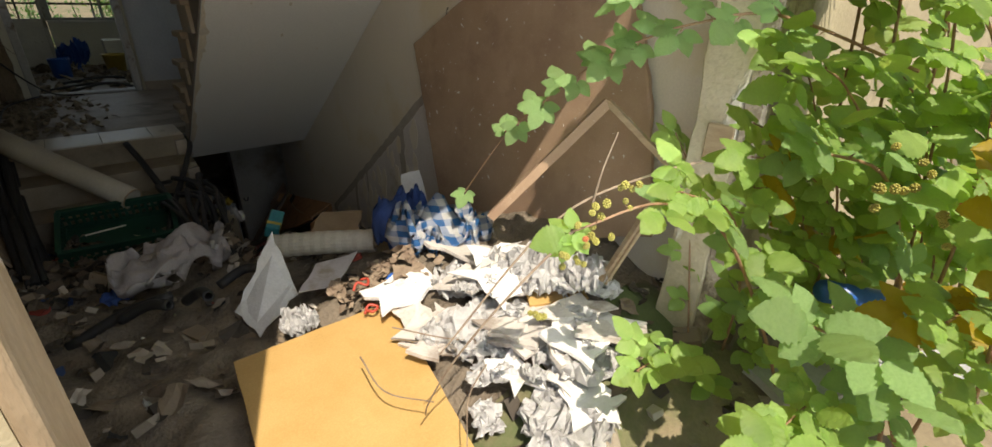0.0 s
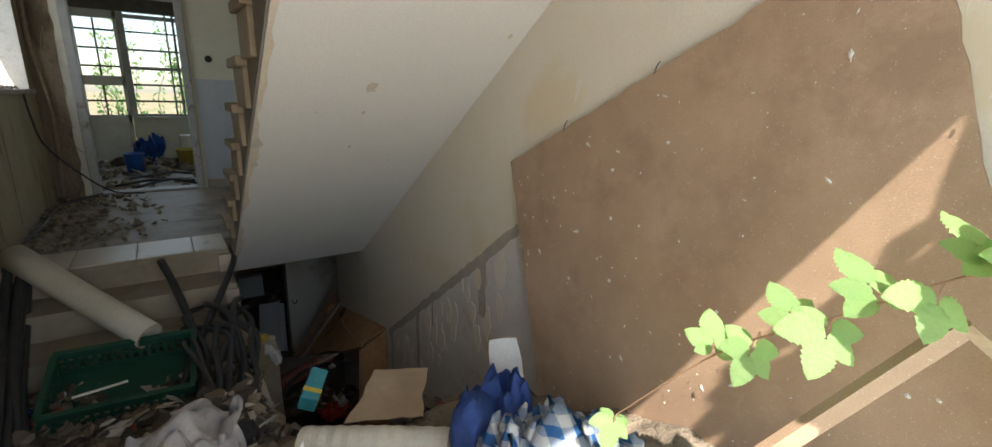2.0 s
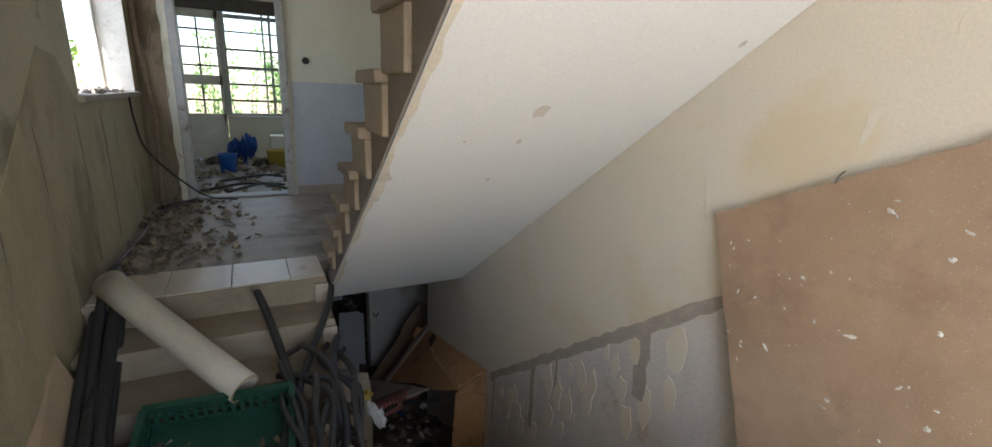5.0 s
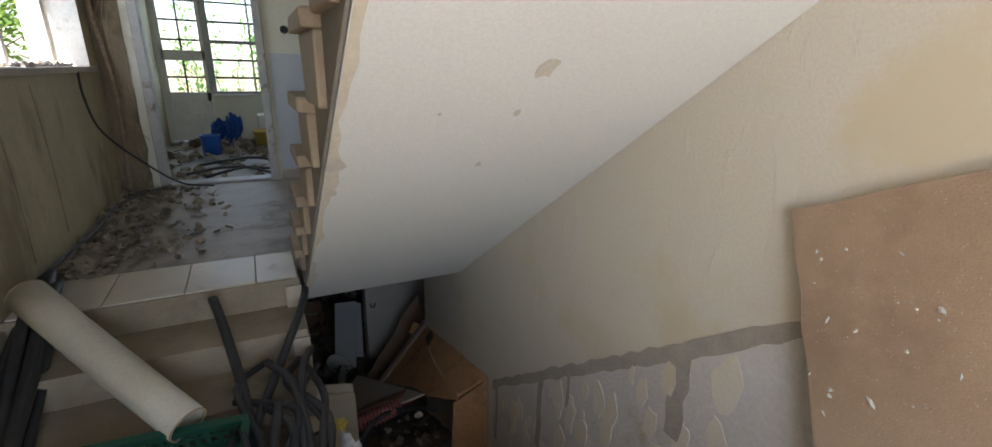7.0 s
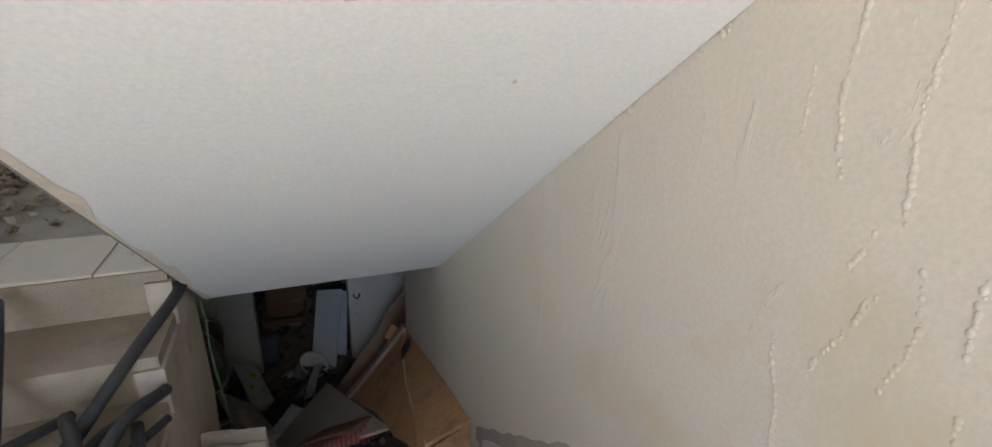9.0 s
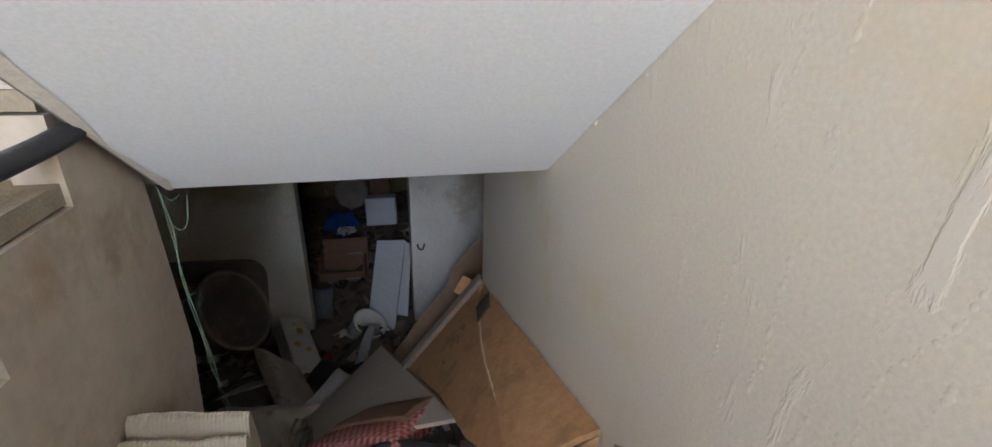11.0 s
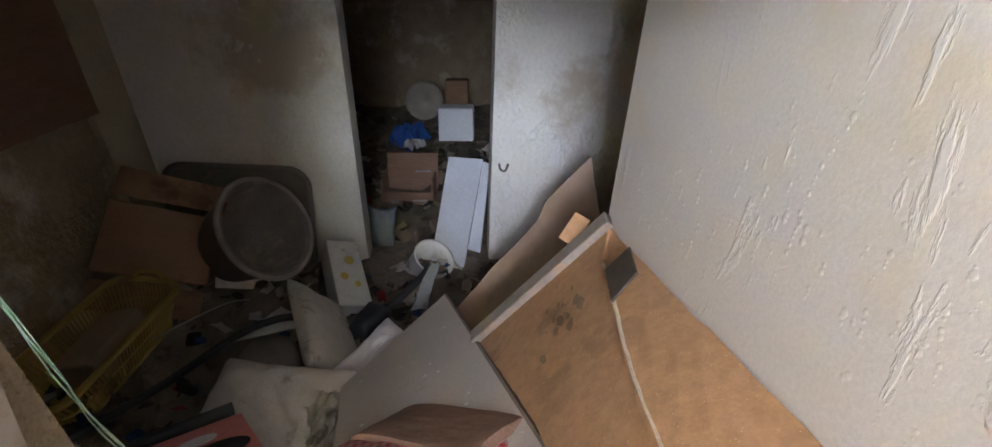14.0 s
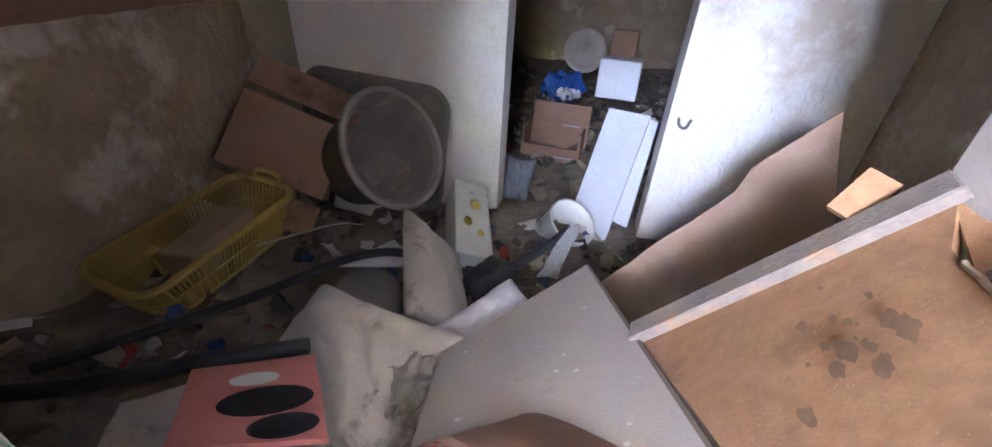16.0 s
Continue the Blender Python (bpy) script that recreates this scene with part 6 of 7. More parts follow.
rough_sheet("chipboard_scrap", [(1.36, 6.64, 0.345), *deep((1.494, 6.64, 0.255), (1.494, 6.80, 0.235)), (1.41, 6.84, 0.385)], 0.018, M_CHIP, "small orange chipboard scrap in the wall corner", seed=36, wear=0.004)
rough_sheet("laminate_panel", [(0.84, 7.57, -0.255), (0.50, 6.97, -0.31), (0.62, 6.52, -0.155), (1.22, 6.16, 0.15)], 0.016, M_PANEL, "greyish laminate panel with white flecks lying on rubbish", seed=33, wear=0.002)
panel = bpy.data.objects["laminate_panel"]
bm = bmesh.new()
pa, pb = Vector((0.84, 7.57, -0.255)), Vector((1.22, 6.16, 0.15))
tube(bm, [pa.lerp(pb, k / 12) + Vector((0.002, 0.002, -0.007)) for k in range(13)], 0.009, 6, steps=1)
part("edge_band", bm, surface("dark_edge_band", (0.16, 0.115, 0.08), (0.24, 0.18, 0.13), 12, 0.8, 0.4, 90), panel, "dark worn edge band")
rough_sheet("broken_board", [(0.85, 7.70, -0.46), (0.99, 7.66, -0.60), (1.62, 7.70, -0.02), (1.545, 7.80, 0.38), (1.44, 7.79, 0.27), (1.33, 7.78, 0.15), (1.30, 7.77, 0.06), (1.10, 7.74, -0.16)], 0.02, M_BOARD, "broken brown panel leaning in the cellar corner", seed=34, wear=0.006)
bm = bmesh.new()
slab(bm, (-0.05, -0.03, 0), (0.05, 0.03, 0.02), pose(1.335, 6.955, 0.345, 20, -50, 30))
tagged(part("wood_block", bm, M_CHIP), "orange chipboard offcut behind the batten", "offcut")

# folded ribbed mat
bm = bmesh.new()
cols = 56
pts2 = smooth_path([(0, y, z) for y, z in ((5.50, -0.10), (5.515, 0.35), (5.53, 0.60), (5.545, 0.668), (5.56, 0.675), (5.572, 0.652), (5.58, 0.66), (5.592, 0.692), (5.603, 0.70), (5.615, 0.69), (5.635, 0.55), (5.65, 0.10))], 4)
grid = [[bm.verts.new(SUNK @ Vector((0.43 + 0.215 * i / cols, p.y + 0.05 * i / cols, p.z - 0.085 * i / cols + (0.0022 if i % 2 else 0) + 0.012 * noise.noise(Vector((i * 0.08, p.y * 9, 0)))))) for i in range(cols + 1)] for p in pts2]
fs = [bm.faces.new((grid[k][i], grid[k + 1][i], grid[k + 1][i + 1], grid[k][i + 1])) for k in range(len(grid) - 1) for i in range(cols)]
bmesh.ops.solidify(bm, geom=fs, thickness=0.007)
tagged(part("folded_mat", bm, M_RUG), "folded beige ribbed mat beside the partition", "mat")

# gingham bundle
bundle = tagged(new("gingham_bundle"), "red gingham cloth bundle with a brown lid", "bundle")
bm = bmesh.new()
pillow(bm, (0.64, 0.34, 0.12), 0.45, 5, 18)
bmesh.ops.transform(bm, matrix=pose(0.885, 6.43, -0.074, -8, -25, -38), verts=bm.verts)
flat_uv(part("gingham_cloth", bm, M_REDCHECK, bundle, "faded red and white gingham"), 0, 1)
bm = bmesh.new()
pillow(bm, (0.52, 0.24, 0.05), 0.4, 6, 18)
bmesh.ops.transform(bm, matrix=pose(0.925, 6.49, -0.028, -8, -25, -38), verts=bm.verts)
part("brown_cover", bm, M_BOXWOOD, bundle, "brown worn cover")
hose([(0.70, 6.14, -0.14), (0.86, 6.20, 0.01), (1.05, 6.14, 0.08), (1.27, 5.94, 0.13)], 0.016, "black hose lying across the bundle", group="cellar hoses")
rag("white_wrapper", (1.12, 5.92, 0.12), (0.10, 0.08, 0.07), (0, 0, 20), 71, M_PAPER, "small white wrapper by the bundle", "wrapper", 0.8)

# cushions, sacks
def cushion(name, at, turn, size, seed, material, label, category):
    bm = bmesh.new()
    pillow(bm, size, 0.42, seed, 46)
    ob = tagged(part(name, bm, material, smooth=True), label, category)
    ob.matrix_world = pose(*at, *turn)
    return ob


sack = cushion("stuffed_sack", (0.235, 6.93, -0.455), (20, -4, -14), (0.60, 0.48, 0.32), 11, M_SACK, "dirty beige stuffed sack on the cellar floor", "sack")
for v in sack.data.vertices:
    d = v.co - Vector((0.27, -0.14, 0.0))
    ang = math.atan2(d.y, d.x)
    v.co.z += (0.018 * noise.noise(Vector((ang * 9, d.length * 1.5, 1))) + 0.012 * noise.noise(Vector((ang * 21, d.length * 2, 6)))) * min(1, 4 * max(0, 0.30 - abs(v.co.x))) * min(1, 4 * max(0, 0.24 - abs(v.co.y)))
bm = bmesh.new()
crumpled(bm, (0.45, 6.84, -0.32), (0.16, 0.26, 0.10), 0.5, 44, 24, (20, 25, -20), 1.0)
part("sack_mouth", bm, M_SACK, bpy.data.objects["stuffed_sack"], "pale gathered mouth", True).matrix_parent_inverse = bpy.data.objects["stuffed_sack"].matrix_basis.inverted()
cushion("mattress_piece", (0.26, 7.48, -0.42), (50, 0, 112), (0.66, 0.36, 0.12), 12, M_SACK, "worn grey mattress piece standing on edge", "mattress")
cushion("white_sack", (0.56, 7.28, -0.46), (10, -12, 50), (0.44, 0.28, 0.20), 13, M_CLOTH, "crinkled white plastic sack under the panel", "sack")
pink = rough_sheet("pink_card", [(0.0, 6.60, -0.24), (0.18, 6.38, -0.18), (0.46, 6.50, -0.16), (0.25, 6.74, -0.22)], 0.012, M_PINK, "pink printed card with plain black shapes", "card", seed=41, wear=0.002)
def disc_on(parent, name, c, r1, r2, lift, mat):
    """A flat oval on the pink card."""
    o, u, v = Vector((0.0, 6.60, -0.24)), Vector((0.18, -0.22, 0.06)), Vector((0.25, 0.14, 0.02))
    n = u.cross(v).normalized()
    p = o + u * c[0] + v * c[1] + n * lift
    bm = bmesh.new()
    bm.faces.new([bm.verts.new(p + u.normalized() * r1 * math.cos(t) + v.normalized() * r2 * math.sin(t)) for t in (2 * math.pi * k / 20 for k in range(20))])
    part(name, bm, mat, parent)


disc_on(pink, "print_shape", (0.62, 0.62), 0.055, 0.10, 0.004, M_RUBBER)
disc_on(pink, "print_shape", (0.30, 0.52), 0.028, 0.055, 0.004, M_WHITEPAINT)
disc_on(pink, "print_shape", (0.95, 0.75), 0.04, 0.07, 0.004, M_RUBBER)
rough_sheet("grey_card", [(-0.12, 6.50, -0.30), (0.06, 6.30, -0.22), (0.20, 6.36, -0.22), (0.0, 6.60, -0.28)], 0.01, M_SACK, "grey-brown card under the pink card", "card", seed=42)

# yellow basket
basket = tagged(new("laundry_basket"), "yellow-brown slatted plastic basket holding brown card", "basket")
BL, BW, BH = 0.76, 0.33, 0.21
def basket_ring(z, grow):
    w, l, r = BW / 2 - 0.05 + grow, BL / 2 - 0.06 + grow, 0.09
    out = []
    for cx, cy, a0 in ((w - r, l - r, 0), (-(w - r), l - r, 90), (-(w - r), -(l - r), 180), (w - r, -(l - r), 270)):
        out += [Vector((cx + r * math.cos(radians(a0 + 15 * k)), cy + r * math.sin(radians(a0 + 15 * k)), z)) for k in range(7)]
    return out
bm = bmesh.new()
bm.faces.new([bm.verts.new(v) for v in basket_ring(0.0, 0)])
bm.faces.new([bm.verts.new(v) for v in reversed(basket_ring(0.012, 0))])
part("basket_base", bm, M_BASKET, basket)
for name, z, grow, r in (("basket_rim", BH, 0.055, 0.016), ("basket_hoop", BH * 0.52, 0.028, 0.006), ("basket_hoop", 0.012, 0.002, 0.010)):
    bm = bmesh.new()
    ring = basket_ring(z, grow)
    tube(bm, [*ring, ring[0]], r, 8, steps=1)
    part(name, bm, M_BASKET, basket)
bm = bmesh.new()
tube(bm, [(-0.07, BL / 2 - 0.005, BH), (-0.05, BL / 2 - 0.002, BH + 0.045), (0.05, BL / 2 - 0.002, BH + 0.045), (0.07, BL / 2 - 0.005, BH)], 0.012, 8, steps=5)
part("basket_handle", bm, M_BASKET, basket, smooth=True)
lo_ring, hi_ring = basket_ring(0.01, 0.0), basket_ring(BH, 0.052)
def along(ring, t):
    n = len(ring)
    per = [0.0]
    for k in range(n):
        per.append(per[-1] + (ring[(k + 1) % n] - ring[k]).length)
    s = t * per[-1]
    for k in range(n):
        if per[k + 1] >= s:
            return ring[k].lerp(ring[(k + 1) % n], (s - per[k]) / max(1e-6, per[k + 1] - per[k]))
    return ring[0]
slat_n = 96
for k in range(slat_n):
    a, b = along(lo_ring, k / slat_n), along(hi_ring, k / slat_n)
    bm = bmesh.new()
    t = (along(lo_ring, ((k + 0.30) / slat_n) % 1) - along(lo_ring, ((k - 0.30) / slat_n) % 1)) * 0.5
    nrm = Vector((a.x, a.y, 0)).normalized() * 0.003
    vs = [bm.verts.new(p) for p in (a - t - nrm, a + t - nrm, b + t - nrm, b - t - nrm, a - t + nrm, a + t + nrm, b + t + nrm, b - t + nrm)]
    for q in ((0, 1, 2, 3), (7, 6, 5, 4), (0, 4, 5, 1), (1, 5, 6, 2), (2, 6, 7, 3), (3, 7, 4, 0)):
        bm.faces.new([vs[i] for i in q])
    part("slat", bm, M_BASKET, basket)
basket.matrix_world = pose(*deep((-0.575, 7.20, -0.735))[0], 2, 2, -9)
bm = bmesh.new()
slab(bm, (-0.09, -0.17, 0), (0.09, 0.17, 0.13))
bevelled(bm, 0.012, 2)
for v in bm.verts:
    v.co += 0.012 * noise.noise_vector(v.co * 6)
tagged(part("brown_carton", bm, M_CARD), "crushed brown card carton lying in the basket", "carton").matrix_world = pose(*deep((-0.57, 7.24, -0.70))[0], 4, -10, -4)

# tub, tray, carton box
bm = bmesh.new()
prof = [(0.0, 0.0), (0.19, 0.0), (0.20, 0.01), (0.245, 0.29), (0.27, 0.295), (0.272, 0.31), (0.262, 0.318), (0.238, 0.312), (0.232, 0.29), (0.188, 0.02), (0.0, 0.018)]
lathe(bm, [(1.08 * r, 1.08 * z) for r, z in prof], 40)
tub_ob = tagged(new("plastic_tub"), "dusty black plastic tub tipped towards the stair", "tub")
part("tub_body", bm, M_DARKPLASTIC, tub_ob, smooth=True)
# rolled rim; its paler grey paints in the highlight along the edge
bm = bmesh.new()
ring = [(0.285 * math.cos(2 * math.pi * k / 40), 0.285 * math.sin(2 * math.pi * k / 40), 0.338) for k in range(41)]
tube(bm, ring, 0.014, 8, steps=1)
part("tub_rim", bm, surface("highlight_grey_rim", (0.24, 0.215, 0.185), (0.33, 0.30, 0.26), 9, 0.7, 0.3, 80), tub_ob, "rolled rim, its highlight painted in paler grey", True)
axis = Vector((1.15, -0.40, 0.75)).normalized()
tub_ob.matrix_world = Matrix.Translation(Vector((-0.14, 7.86, -0.03)) - axis * 0.31) @ axis.to_track_quat("Z", "Y").to_matrix().to_4x4()
tray = tagged(new("dark_tray"), "dark rounded plastic tray against the cellar wall", "tray")
def rounded(w, h, r, n=7):
    return [(sx * (w / 2 - r) + r * math.cos(radians(a0 + 90 * k / (n - 1))), sz * (h / 2 - r) + r * math.sin(radians(a0 + 90 * k / (n - 1)))) for sx, sz, a0 in ((1, 1, 0), (-1, 1, 90), (-1, -1, 180), (1, -1, 270)) for k in range(n)]
bm = bmesh.new()
prism(bm, rounded(0.84, 0.72, 0.12), -0.02, 0.02, "y")
part("tray_base", bm, M_DARKPLASTIC, tray)
bm = bmesh.new()
tube(bm, [*((x, -0.03, z) for x, z in rounded(0.84, 0.72, 0.12)), (0.42, -0.03, 0.24)], 0.022, 8, steps=1)
part("tray_rim", bm, M_DARKPLASTIC, tray)
tray.matrix_world = pose(-0.47, 8.29, -0.17, -8, 3, 0)
box_ob = tagged(new("cardboard_box"), "damp brown cardboard box lying in the cellar corner", "box")
bm = bmesh.new()
slab(bm, (-0.25, -0.18, -0.17), (0.25, 0.18, 0.17))
bevelled(bm, 0.008, 1)
M_DAMP = surface("damp_red_brown_card", (0.24, 0.13, 0.075), (0.32, 0.19, 0.115), 5, 0.85, 0.4, 90, stain=(0.15, 0.085, 0.05), stain_scale=3, stain_at=0.56)
part("box_body", bm, M_DAMP, box_ob)
bm = bmesh.new()
slab(bm, (-0.25, -0.34, 0.165), (0.25, -0.18, 0.172), pose(0, -0.0, 0, 16, 0, 0))
part("box_flap", bm, M_DAMP, box_ob)
bm = bmesh.new()
slab(bm, (-0.25, 0.18, 0.165), (0.25, 0.33, 0.172), pose(0, 0, 0.02, -12, 0, 0))
part("box_flap", bm, M_DAMP, box_ob)
bm = bmesh.new()
slab(bm, (-0.03, -0.183, -0.17), (0.03, -0.1805, 0.17))
part("box_tape", bm, M_CARD, box_ob, "paler strip of tape")
box_ob.matrix_world = pose(-0.66, 7.80, -0.12, 55, 24, 14)
white_carton = tagged(new("white_carton"), "stained white carton lying by the cellar door", "carton")
bm = bmesh.new()
slab(bm, (-0.10, -0.30, -0.09), (0.10, 0.30, 0.09))
bevelled(bm, 0.006, 1)
part("carton_body", bm, M_WHITEPAINT, white_carton)
for x, y, s in ((0.02, 0.1, 0.03), (-0.03, -0.05, 0.025), (0.04, -0.12, 0.02)):
    bm = bmesh.new()
    bm.faces.new([bm.verts.new((x + s * math.cos(t), y + 1.4 * s * math.sin(t), 0.0912)) for t in (2 * math.pi * k / 9 for k in range(9))])
    part("print_mark", bm, M_YELLOW, white_carton)
bm = bmesh.new()
slab(bm, (-0.06, -0.302, -0.05), (0.04, -0.3005, -0.038))
slab(bm, (-0.02, -0.302, 0.0), (0.05, -0.3005, 0.02))
part("print_mark", bm, M_RUBBER, white_carton)
white_carton.matrix_world = pose(0.17, 8.12, -0.50, 8, 18, 20)
bm = bmesh.new()
slab(bm, (-0.10, -0.06, 0), (0.10, 0.06, 0.12), pose(-0.42, 7.98, -0.45, 0, 10, 15))
bevelled(bm, 0.005, 1)
tagged(part("pale_block", bm, M_SACK), "pale broken block by the tub", "block")
rough_sheet("white_board_piece", [(-0.15, 7.42, -0.43), (0.14, 7.50, -0.40), (0.13, 7.57, -0.40), (-0.04, 7.70, -0.42)], 0.012, M_WHITEPAINT, "white triangular board scrap on the cellar floor", "board", seed=51, wear=0.004)
bm = bmesh.new()
lathe(bm, [(0.0, 0.0), (0.10, 0.0), (0.135, 0.06), (0.12, 0.12), (0.05, 0.15), (0.0, 0.155)], 24, pose(0.08, 7.27, -0.50, 12, 10, 0))
tagged(part("dark_pot", bm, M_DARKPLASTIC, smooth=True), "round dark pot lid on the cellar floor", "pot")
hose([(-0.55, 6.55, -0.40), (-0.30, 7.05, -0.42), (-0.13, 7.40, -0.40), (0.02, 7.50, -0.37), (0.15, 7.52, -0.36)], 0.018, "black hose across the cellar floor", group="cellar hoses")
hose([(-0.62, 6.35, -0.34), (-0.30, 6.50, -0.32), (0.0, 6.66, -0.26), (0.20, 6.78, -0.24)], 0.022, "black hose across the cellar floor", group="cellar hoses")
hose([(0.42, 7.60, -0.48), (0.55, 7.85, -0.46), (0.66, 8.0, -0.40), (0.70, 8.08, -0.36)], 0.022, "black hose by the enamel pot", group="cellar hoses")
bm = bmesh.new()
pillow(bm, (0.14, 0.22, 0.14), 0.5, 31, 12)
bmesh.ops.transform(bm, matrix=pose(0.44, 7.64, -0.47, 20, 0, -30), verts=bm.verts)
tagged(part("rubber_boot", bm, M_RUBBER, smooth=True), "crumpled black rubber boot by the carton", "boot")
rough_sheet("tin_scrap", [(0.62, 7.80, -0.50), (0.72, 7.76, -0.46), (0.76, 8.05, -0.34), (0.70, 8.08, -0.34)], 0.004, M_GREYPAINT, "bent grey sheet metal by the enamel pot", "scrap", seed=52)

# enamel pot
pot = tagged(new("enamel_pot"), "white enamel pot lying tipped by the doorway", "pot")
bm = bmesh.new()
lathe(bm, [(0.0, 0.0), (0.105, 0.0), (0.112, 0.01), (0.116, 0.22), (0.124, 0.225), (0.122, 0.232), (0.110, 0.228), (0.106, 0.02), (0.0, 0.014)], 32)
part("pot_body", bm, M_ENAMEL, pot, smooth=True)
bm = bmesh.new()
tube(bm, [(0.114, 0, 0.17), (0.16, 0, 0.16), (0.165, 0, 0.09), (0.115, 0, 0.07)], 0.007, 8)
part("pot_handle", bm, M_RUBBER, pot, smooth=True)
axis = Vector((0.45, -0.28, 0.85)).normalized()
pot.matrix_world = Matrix.Translation((0.56, 8.50, -0.68)) @ axis.to_track_quat("Z", "Y").to_matrix().to_4x4() @ Matrix.Scale(1.22, 4)

# white laminate shelves in the doorway
rough_sheet("shelf_board", [(0.64, 8.52, -0.60), (0.87, 8.44, -0.62), (1.00, 9.12, 0.02), (0.735, 9.14, 0.03)], 0.018, M_LAMINATE, "white laminate shelf board leaning in the cellar doorway", "shelf", seed=61, wear=0.001)["group"] = "laminate shelves"
rough_sheet("shelf_board", [(0.86, 8.72, -0.60), (0.98, 8.66, -0.62), (1.05, 9.10, -0.01), (0.98, 9.14, 0.0)], 0.018, M_LAMINATE, "white laminate shelf board leaning in the cellar doorway", "shelf", seed=62, wear=0.001)["group"] = "laminate shelves"

# door latch
latch = tagged(new("door_latch"), "rusty iron hasp on the cellar wall", "latch")
bm = bmesh.new()
slab(bm, (1.07, 8.508, 0.16), (1.20, 8.519, 0.195))
part("latch_plate", bm, M_IRON, latch)
bm = bmesh.new()
tube(bm, [(1.11, 8.50, 0.16), (1.12, 8.48, 0.12), (1.15, 8.48, 0.11), (1.17, 8.50, 0.15)], 0.008, 8)
part("latch_loop", bm, M_IRON, latch)

# far cellar room
def cellar_heap(x, y):
    p = Vector((x, y, 3))
    return -1.16 + 0.06 * noise.noise(p * 2.5) + 0.04 * noise.noise(p * 7)


height_field("cellar_rubbish", -0.85, 2.18, 8.61, 12.38, 50, 60, cellar_heap, M_DIRT, "heaped dark rubbish in the far cellar room")
scatter("far_scraps", 330, lambda r: (lambda x, y: (x, y, cellar_heap(x, y) + 0.02))(r.uniform(-0.3, 1.8), r.uniform(8.7, 12.0)), 0.12, "mixed scraps in the far cellar room", 81)
def floor_heap(x, y):
    p = Vector((x, y, 5))
    return CELLAR + 0.015 + 0.06 * abs(noise.noise(p * 3)) + 0.02 * noise.noise(p * 9) + 0.16 * max(0, 8.3 - y) + 0.25 * max(0, min(1, (6.9 - y) / 0.9)) + 0.10 * max(0, min(1, (-0.2 - x) / 0.5))


height_field("cellar_dirt", -0.85, 2.18, 6.02, 8.39, 60, 50, floor_heap, M_DIRT, "dark trampled dirt on the cellar floor")
scatter("cellar_scraps", 420, lambda r: (lambda x, y: (x, y, floor_heap(x, y) + 0.02))(r.uniform(-0.8, 1.45), r.uniform(6.1, 8.3)), 0.09, "scraps of paper, wood and plastic on the cellar floor", 82)
for pts in ([(-0.30, 7.95, -0.42), (-0.22, 8.0, -0.40), (-0.12, 8.02, -0.41)], [(-0.02, 7.85, -0.44), (0.03, 7.95, -0.42)], [(-0.5, 7.3, -0.38), (-0.3, 7.6, -0.36), (-0.2, 7.7, -0.38)]):
    bm = bmesh.new()
    tube(bm, pts, 0.006, 6, taper=0.5)
    tagged(part("pale_stick", bm, M_TUBE), "thin pale stick on the cellar floor", "stick", "pale sticks")

wood_box = tagged(new("wooden_box"), "open brown wooden box with drawers, on rubbish", "box")
for lo, hi in (((0.08, 9.60, -0.66), (0.53, 9.62, -0.42)), ((0.10, 9.86, -0.62), (0.57, 9.88, -0.12)), ((0.08, 9.60, -0.66), (0.10, 9.88, -0.30)), ((0.53, 9.60, -0.66), (0.55, 9.88, -0.30)), ((0.08, 9.60, -0.68), (0.55, 9.88, -0.66))):
    bm = bmesh.new()
    slab(bm, lo, hi)
    bevelled(bm, 0.003, 1)
    part("box_panel", bm, M_BOXWOOD, wood_box)
for z in (-0.50, -0.30):
    bm = bmesh.new()
    slab(bm, (0.36, 9.592 if z < -0.4 else 9.852, z), (0.50, 9.598 if z < -0.4 else 9.858, z + 0.012))
    part("box_handle", bm, M_GREYPAINT, wood_box)
cushion("grey_bag", (0.20, 8.98, -0.60), (60, 10, 10), (0.24, 0.56, 0.20), 21, surface("grey_blue_cloth", (0.16, 0.18, 0.21), (0.22, 0.24, 0.27), 8, 0.9, 0.4, 90), "grey-blue cloth bag beyond the doorway", "bag")
rag("blue_bag", (0.25, 10.3, -0.16), (0.62, 0.42, 0.40), (0, 0, 10), 83, M_BLUEPLASTIC, "shiny blue plastic bag in the far cellar", "bag", 0.9, 1.4, 20)
bm = bmesh.new()
slab(bm, (0.52, 10.45, -0.14), (0.88, 10.75, 0.20))
bevelled(bm, 0.015, 2)
tagged(part("foam_block", bm, M_LAMINATE), "pale blue-white foam block in the far cellar", "block")
bm = bmesh.new()
lathe(bm, [(0.0, 0.0), (0.19, 0.0), (0.21, 0.015), (0.21, 0.035), (0.17, 0.03), (0.15, 0.02), (0.06, 0.025), (0.04, 0.045), (0.0, 0.045)], 32, pose(0.31, 11.0, 0.19, 75, 0, 10))
tagged(part("round_lid", bm, M_GREYPLASTER, smooth=True), "dusty round metal lid leaning in the far cellar", "lid")
bm = bmesh.new()
slab(bm, (0.55, 11.0, 0.05), (0.80, 11.25, 0.42))
bevelled(bm, 0.01, 1)
tagged(part("dark_box", bm, M_BOXWOOD), "dark wooden box in the far cellar", "box")
rag("white_plastic", (0.35, 9.98, -0.10), (0.30, 0.22, 0.16), (0, 0, 30), 84, M_PAPER, "white crumpled plastic on the blue bag", "plastic", 0.8, 1.5)
rag("red_scrap", (0.02, 9.3, -0.42), (0.16, 0.2, 0.14), (0, 0, 30), 85, M_RED, "red plastic scrap by the wooden box", "plastic", 0.8, 1.5)
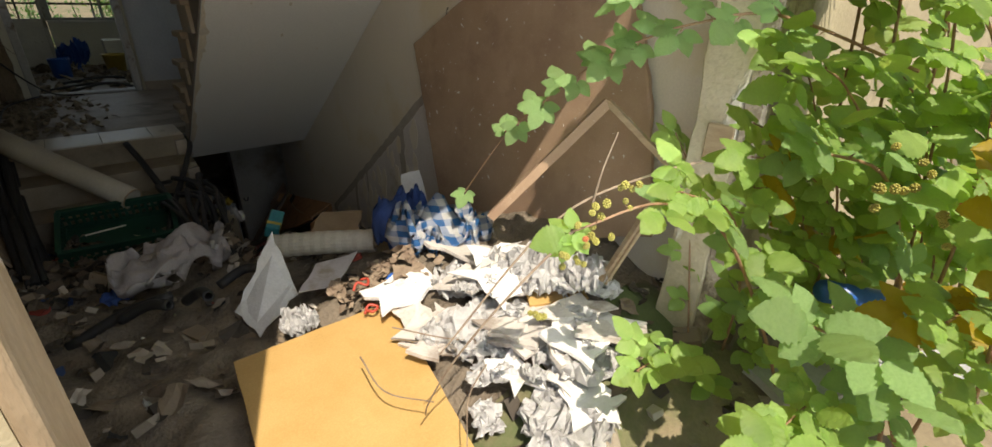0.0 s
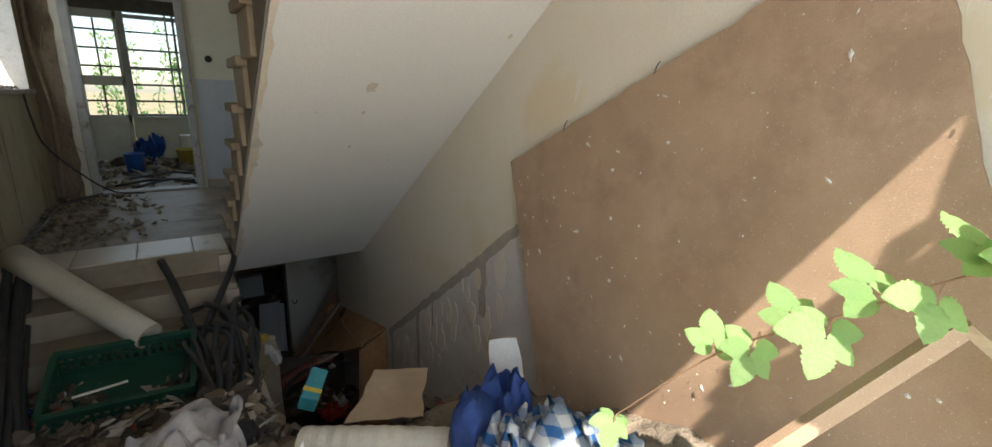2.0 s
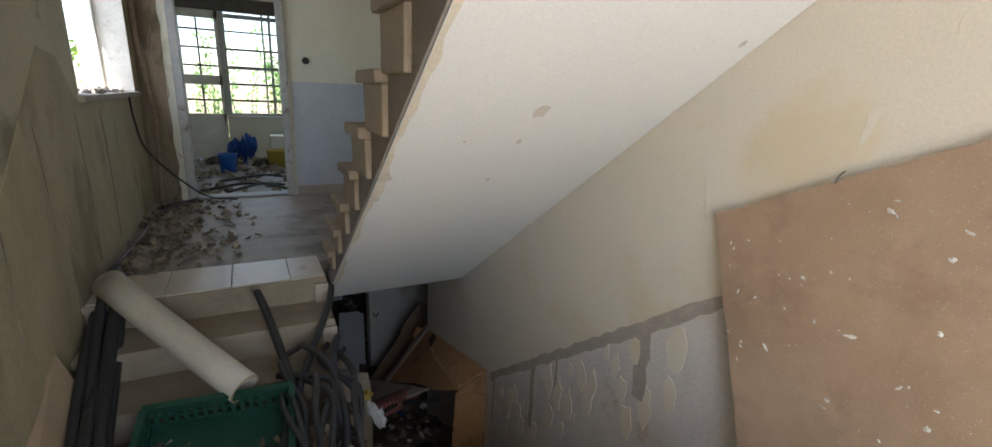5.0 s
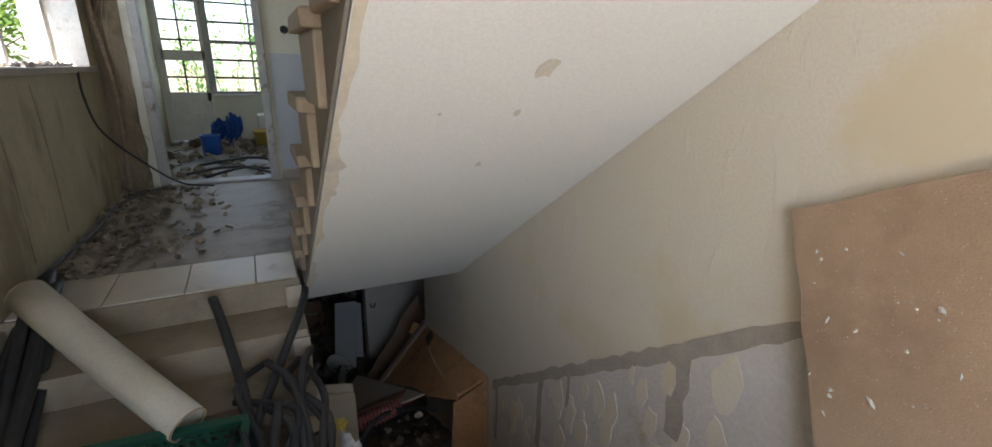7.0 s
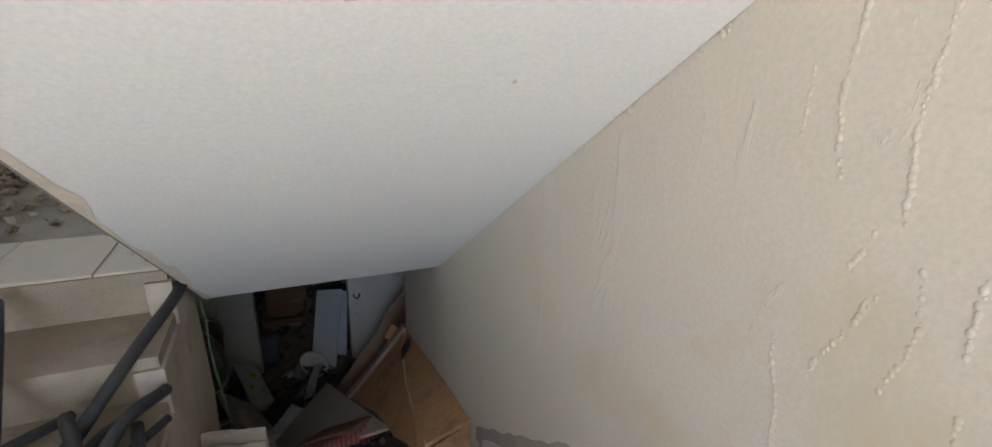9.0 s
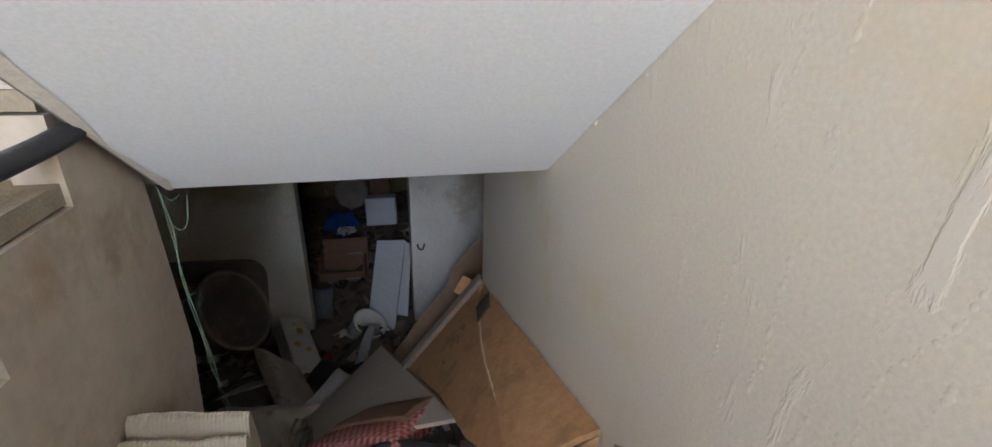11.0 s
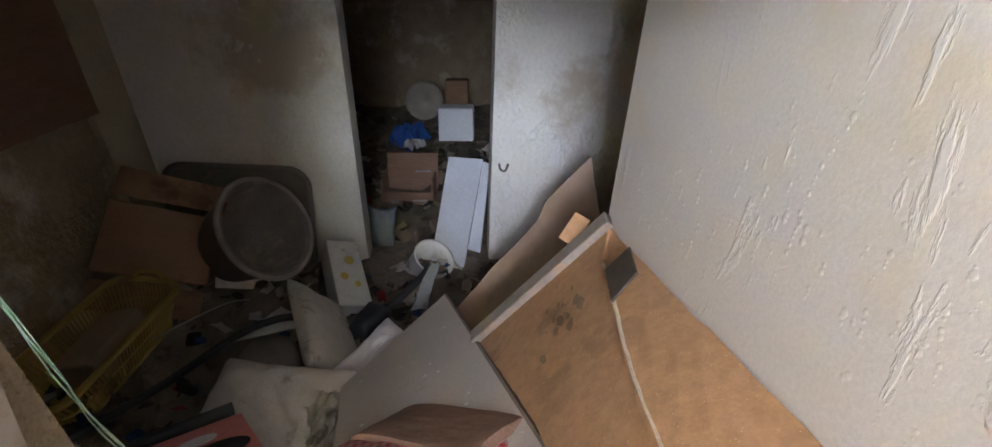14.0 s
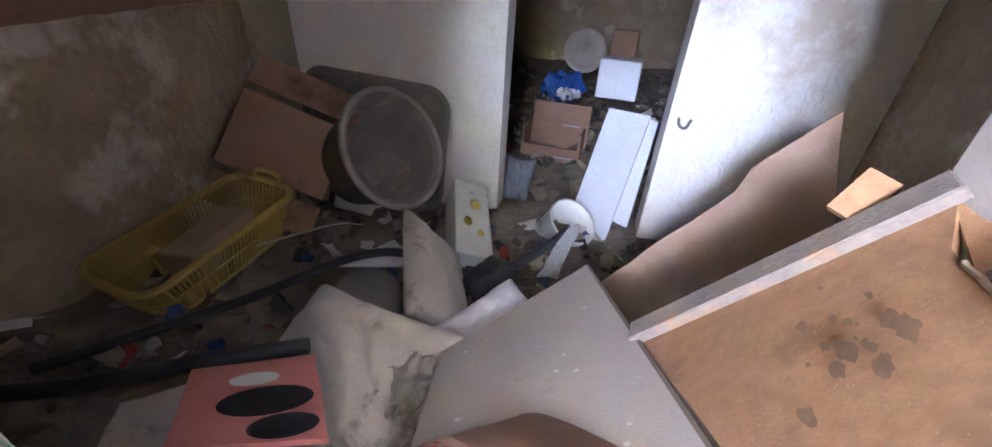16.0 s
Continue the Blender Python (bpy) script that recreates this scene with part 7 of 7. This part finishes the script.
rag("hanging_rag", (0.93, 9.6, 1.62), (0.10, 0.06, 0.5), (0, 80, 0), 86, M_CLOTH, "pale rag hanging in the far cellar", "rag", 0.7, 1.2)

# shelf board and wire on the cellar side wall
rough_sheet("wall_shelf", deep((-0.815, 6.15, 0.30), (-0.815, 8.12, 0.15), (-0.815, 8.12, 1.20), (-0.815, 6.15, 1.20)), 0.03, M_BOXWOOD, "dark brown boards over the cellar side wall", "boarding", seed=71, wear=0.01)
twine = tagged(new("green_twine"), "tangled green and white twine hanging by the partition", "twine")
rnd = random.Random(14)
M_TWINE = surface("green_twine_fibre", (0.14, 0.24, 0.15), (0.30, 0.38, 0.28), 30, 0.8, 0.2, 150)
def strand(points, thick):
    bm = bmesh.new()
    tube(bm, deep(*points), thick, 5, steps=8)
    part("strand", bm, M_TWINE, twine)


for k in range(3):
    j = lambda s: rnd.uniform(-s, s)
    strand([(0.428, 6.03, 1.065), (0.434 + j(0.005), 6.035, 0.94), (0.430 + j(0.006), 6.035, 0.80), (0.437 + j(0.008), 6.04, 0.66), (0.446 + j(0.01), 6.04, 0.48), (0.455 + j(0.012), 6.05, 0.33), (0.50 + j(0.03), 6.10, 0.02), (0.56 + j(0.05), 6.2, -0.35)], 0.0011)
strand([(0.43, 6.03, 1.05), (0.452, 6.03, 1.03), (0.475, 6.03, 1.045)], 0.0008)
strand([(0.433, 6.035, 0.965), (0.455, 6.03, 0.945), (0.475, 6.03, 0.96), (0.485, 6.03, 1.0), (0.49, 6.03, 1.04)], 0.0011)
strand([(0.432, 6.035, 0.74), (0.46, 6.03, 0.745), (0.47, 6.03, 0.72), (0.45, 6.03, 0.70)], 0.0008)


# lowering to the deeper cellar
done = set()
for ob in [o for o in bpy.data.objects if o not in BEFORE and not o.parent]:
    if ob.get("kind") in ("stuff", "structure"):
        continue
    if ob.matrix_basis != Matrix.Identity(4):
        ob.matrix_basis = Matrix.Translation(SINK @ ob.matrix_basis.translation - ob.matrix_basis.translation) @ ob.matrix_basis
        continue
    for o in (ob, *ob.children):
        if o.type == "MESH" and o.data.name not in done:
            done.add(o.data.name)
            o.data.transform(SINK)
            for v in o.data.vertices:
                v.co.x = min(v.co.x, RX - 0.004) if v.co.y < 6.84 else v.co.x
                v.co.x = max(v.co.x, -0.855)
        elif o.type == "CURVE" and o.data.name not in done:
            done.add(o.data.name)
            o.data.transform(SINK)
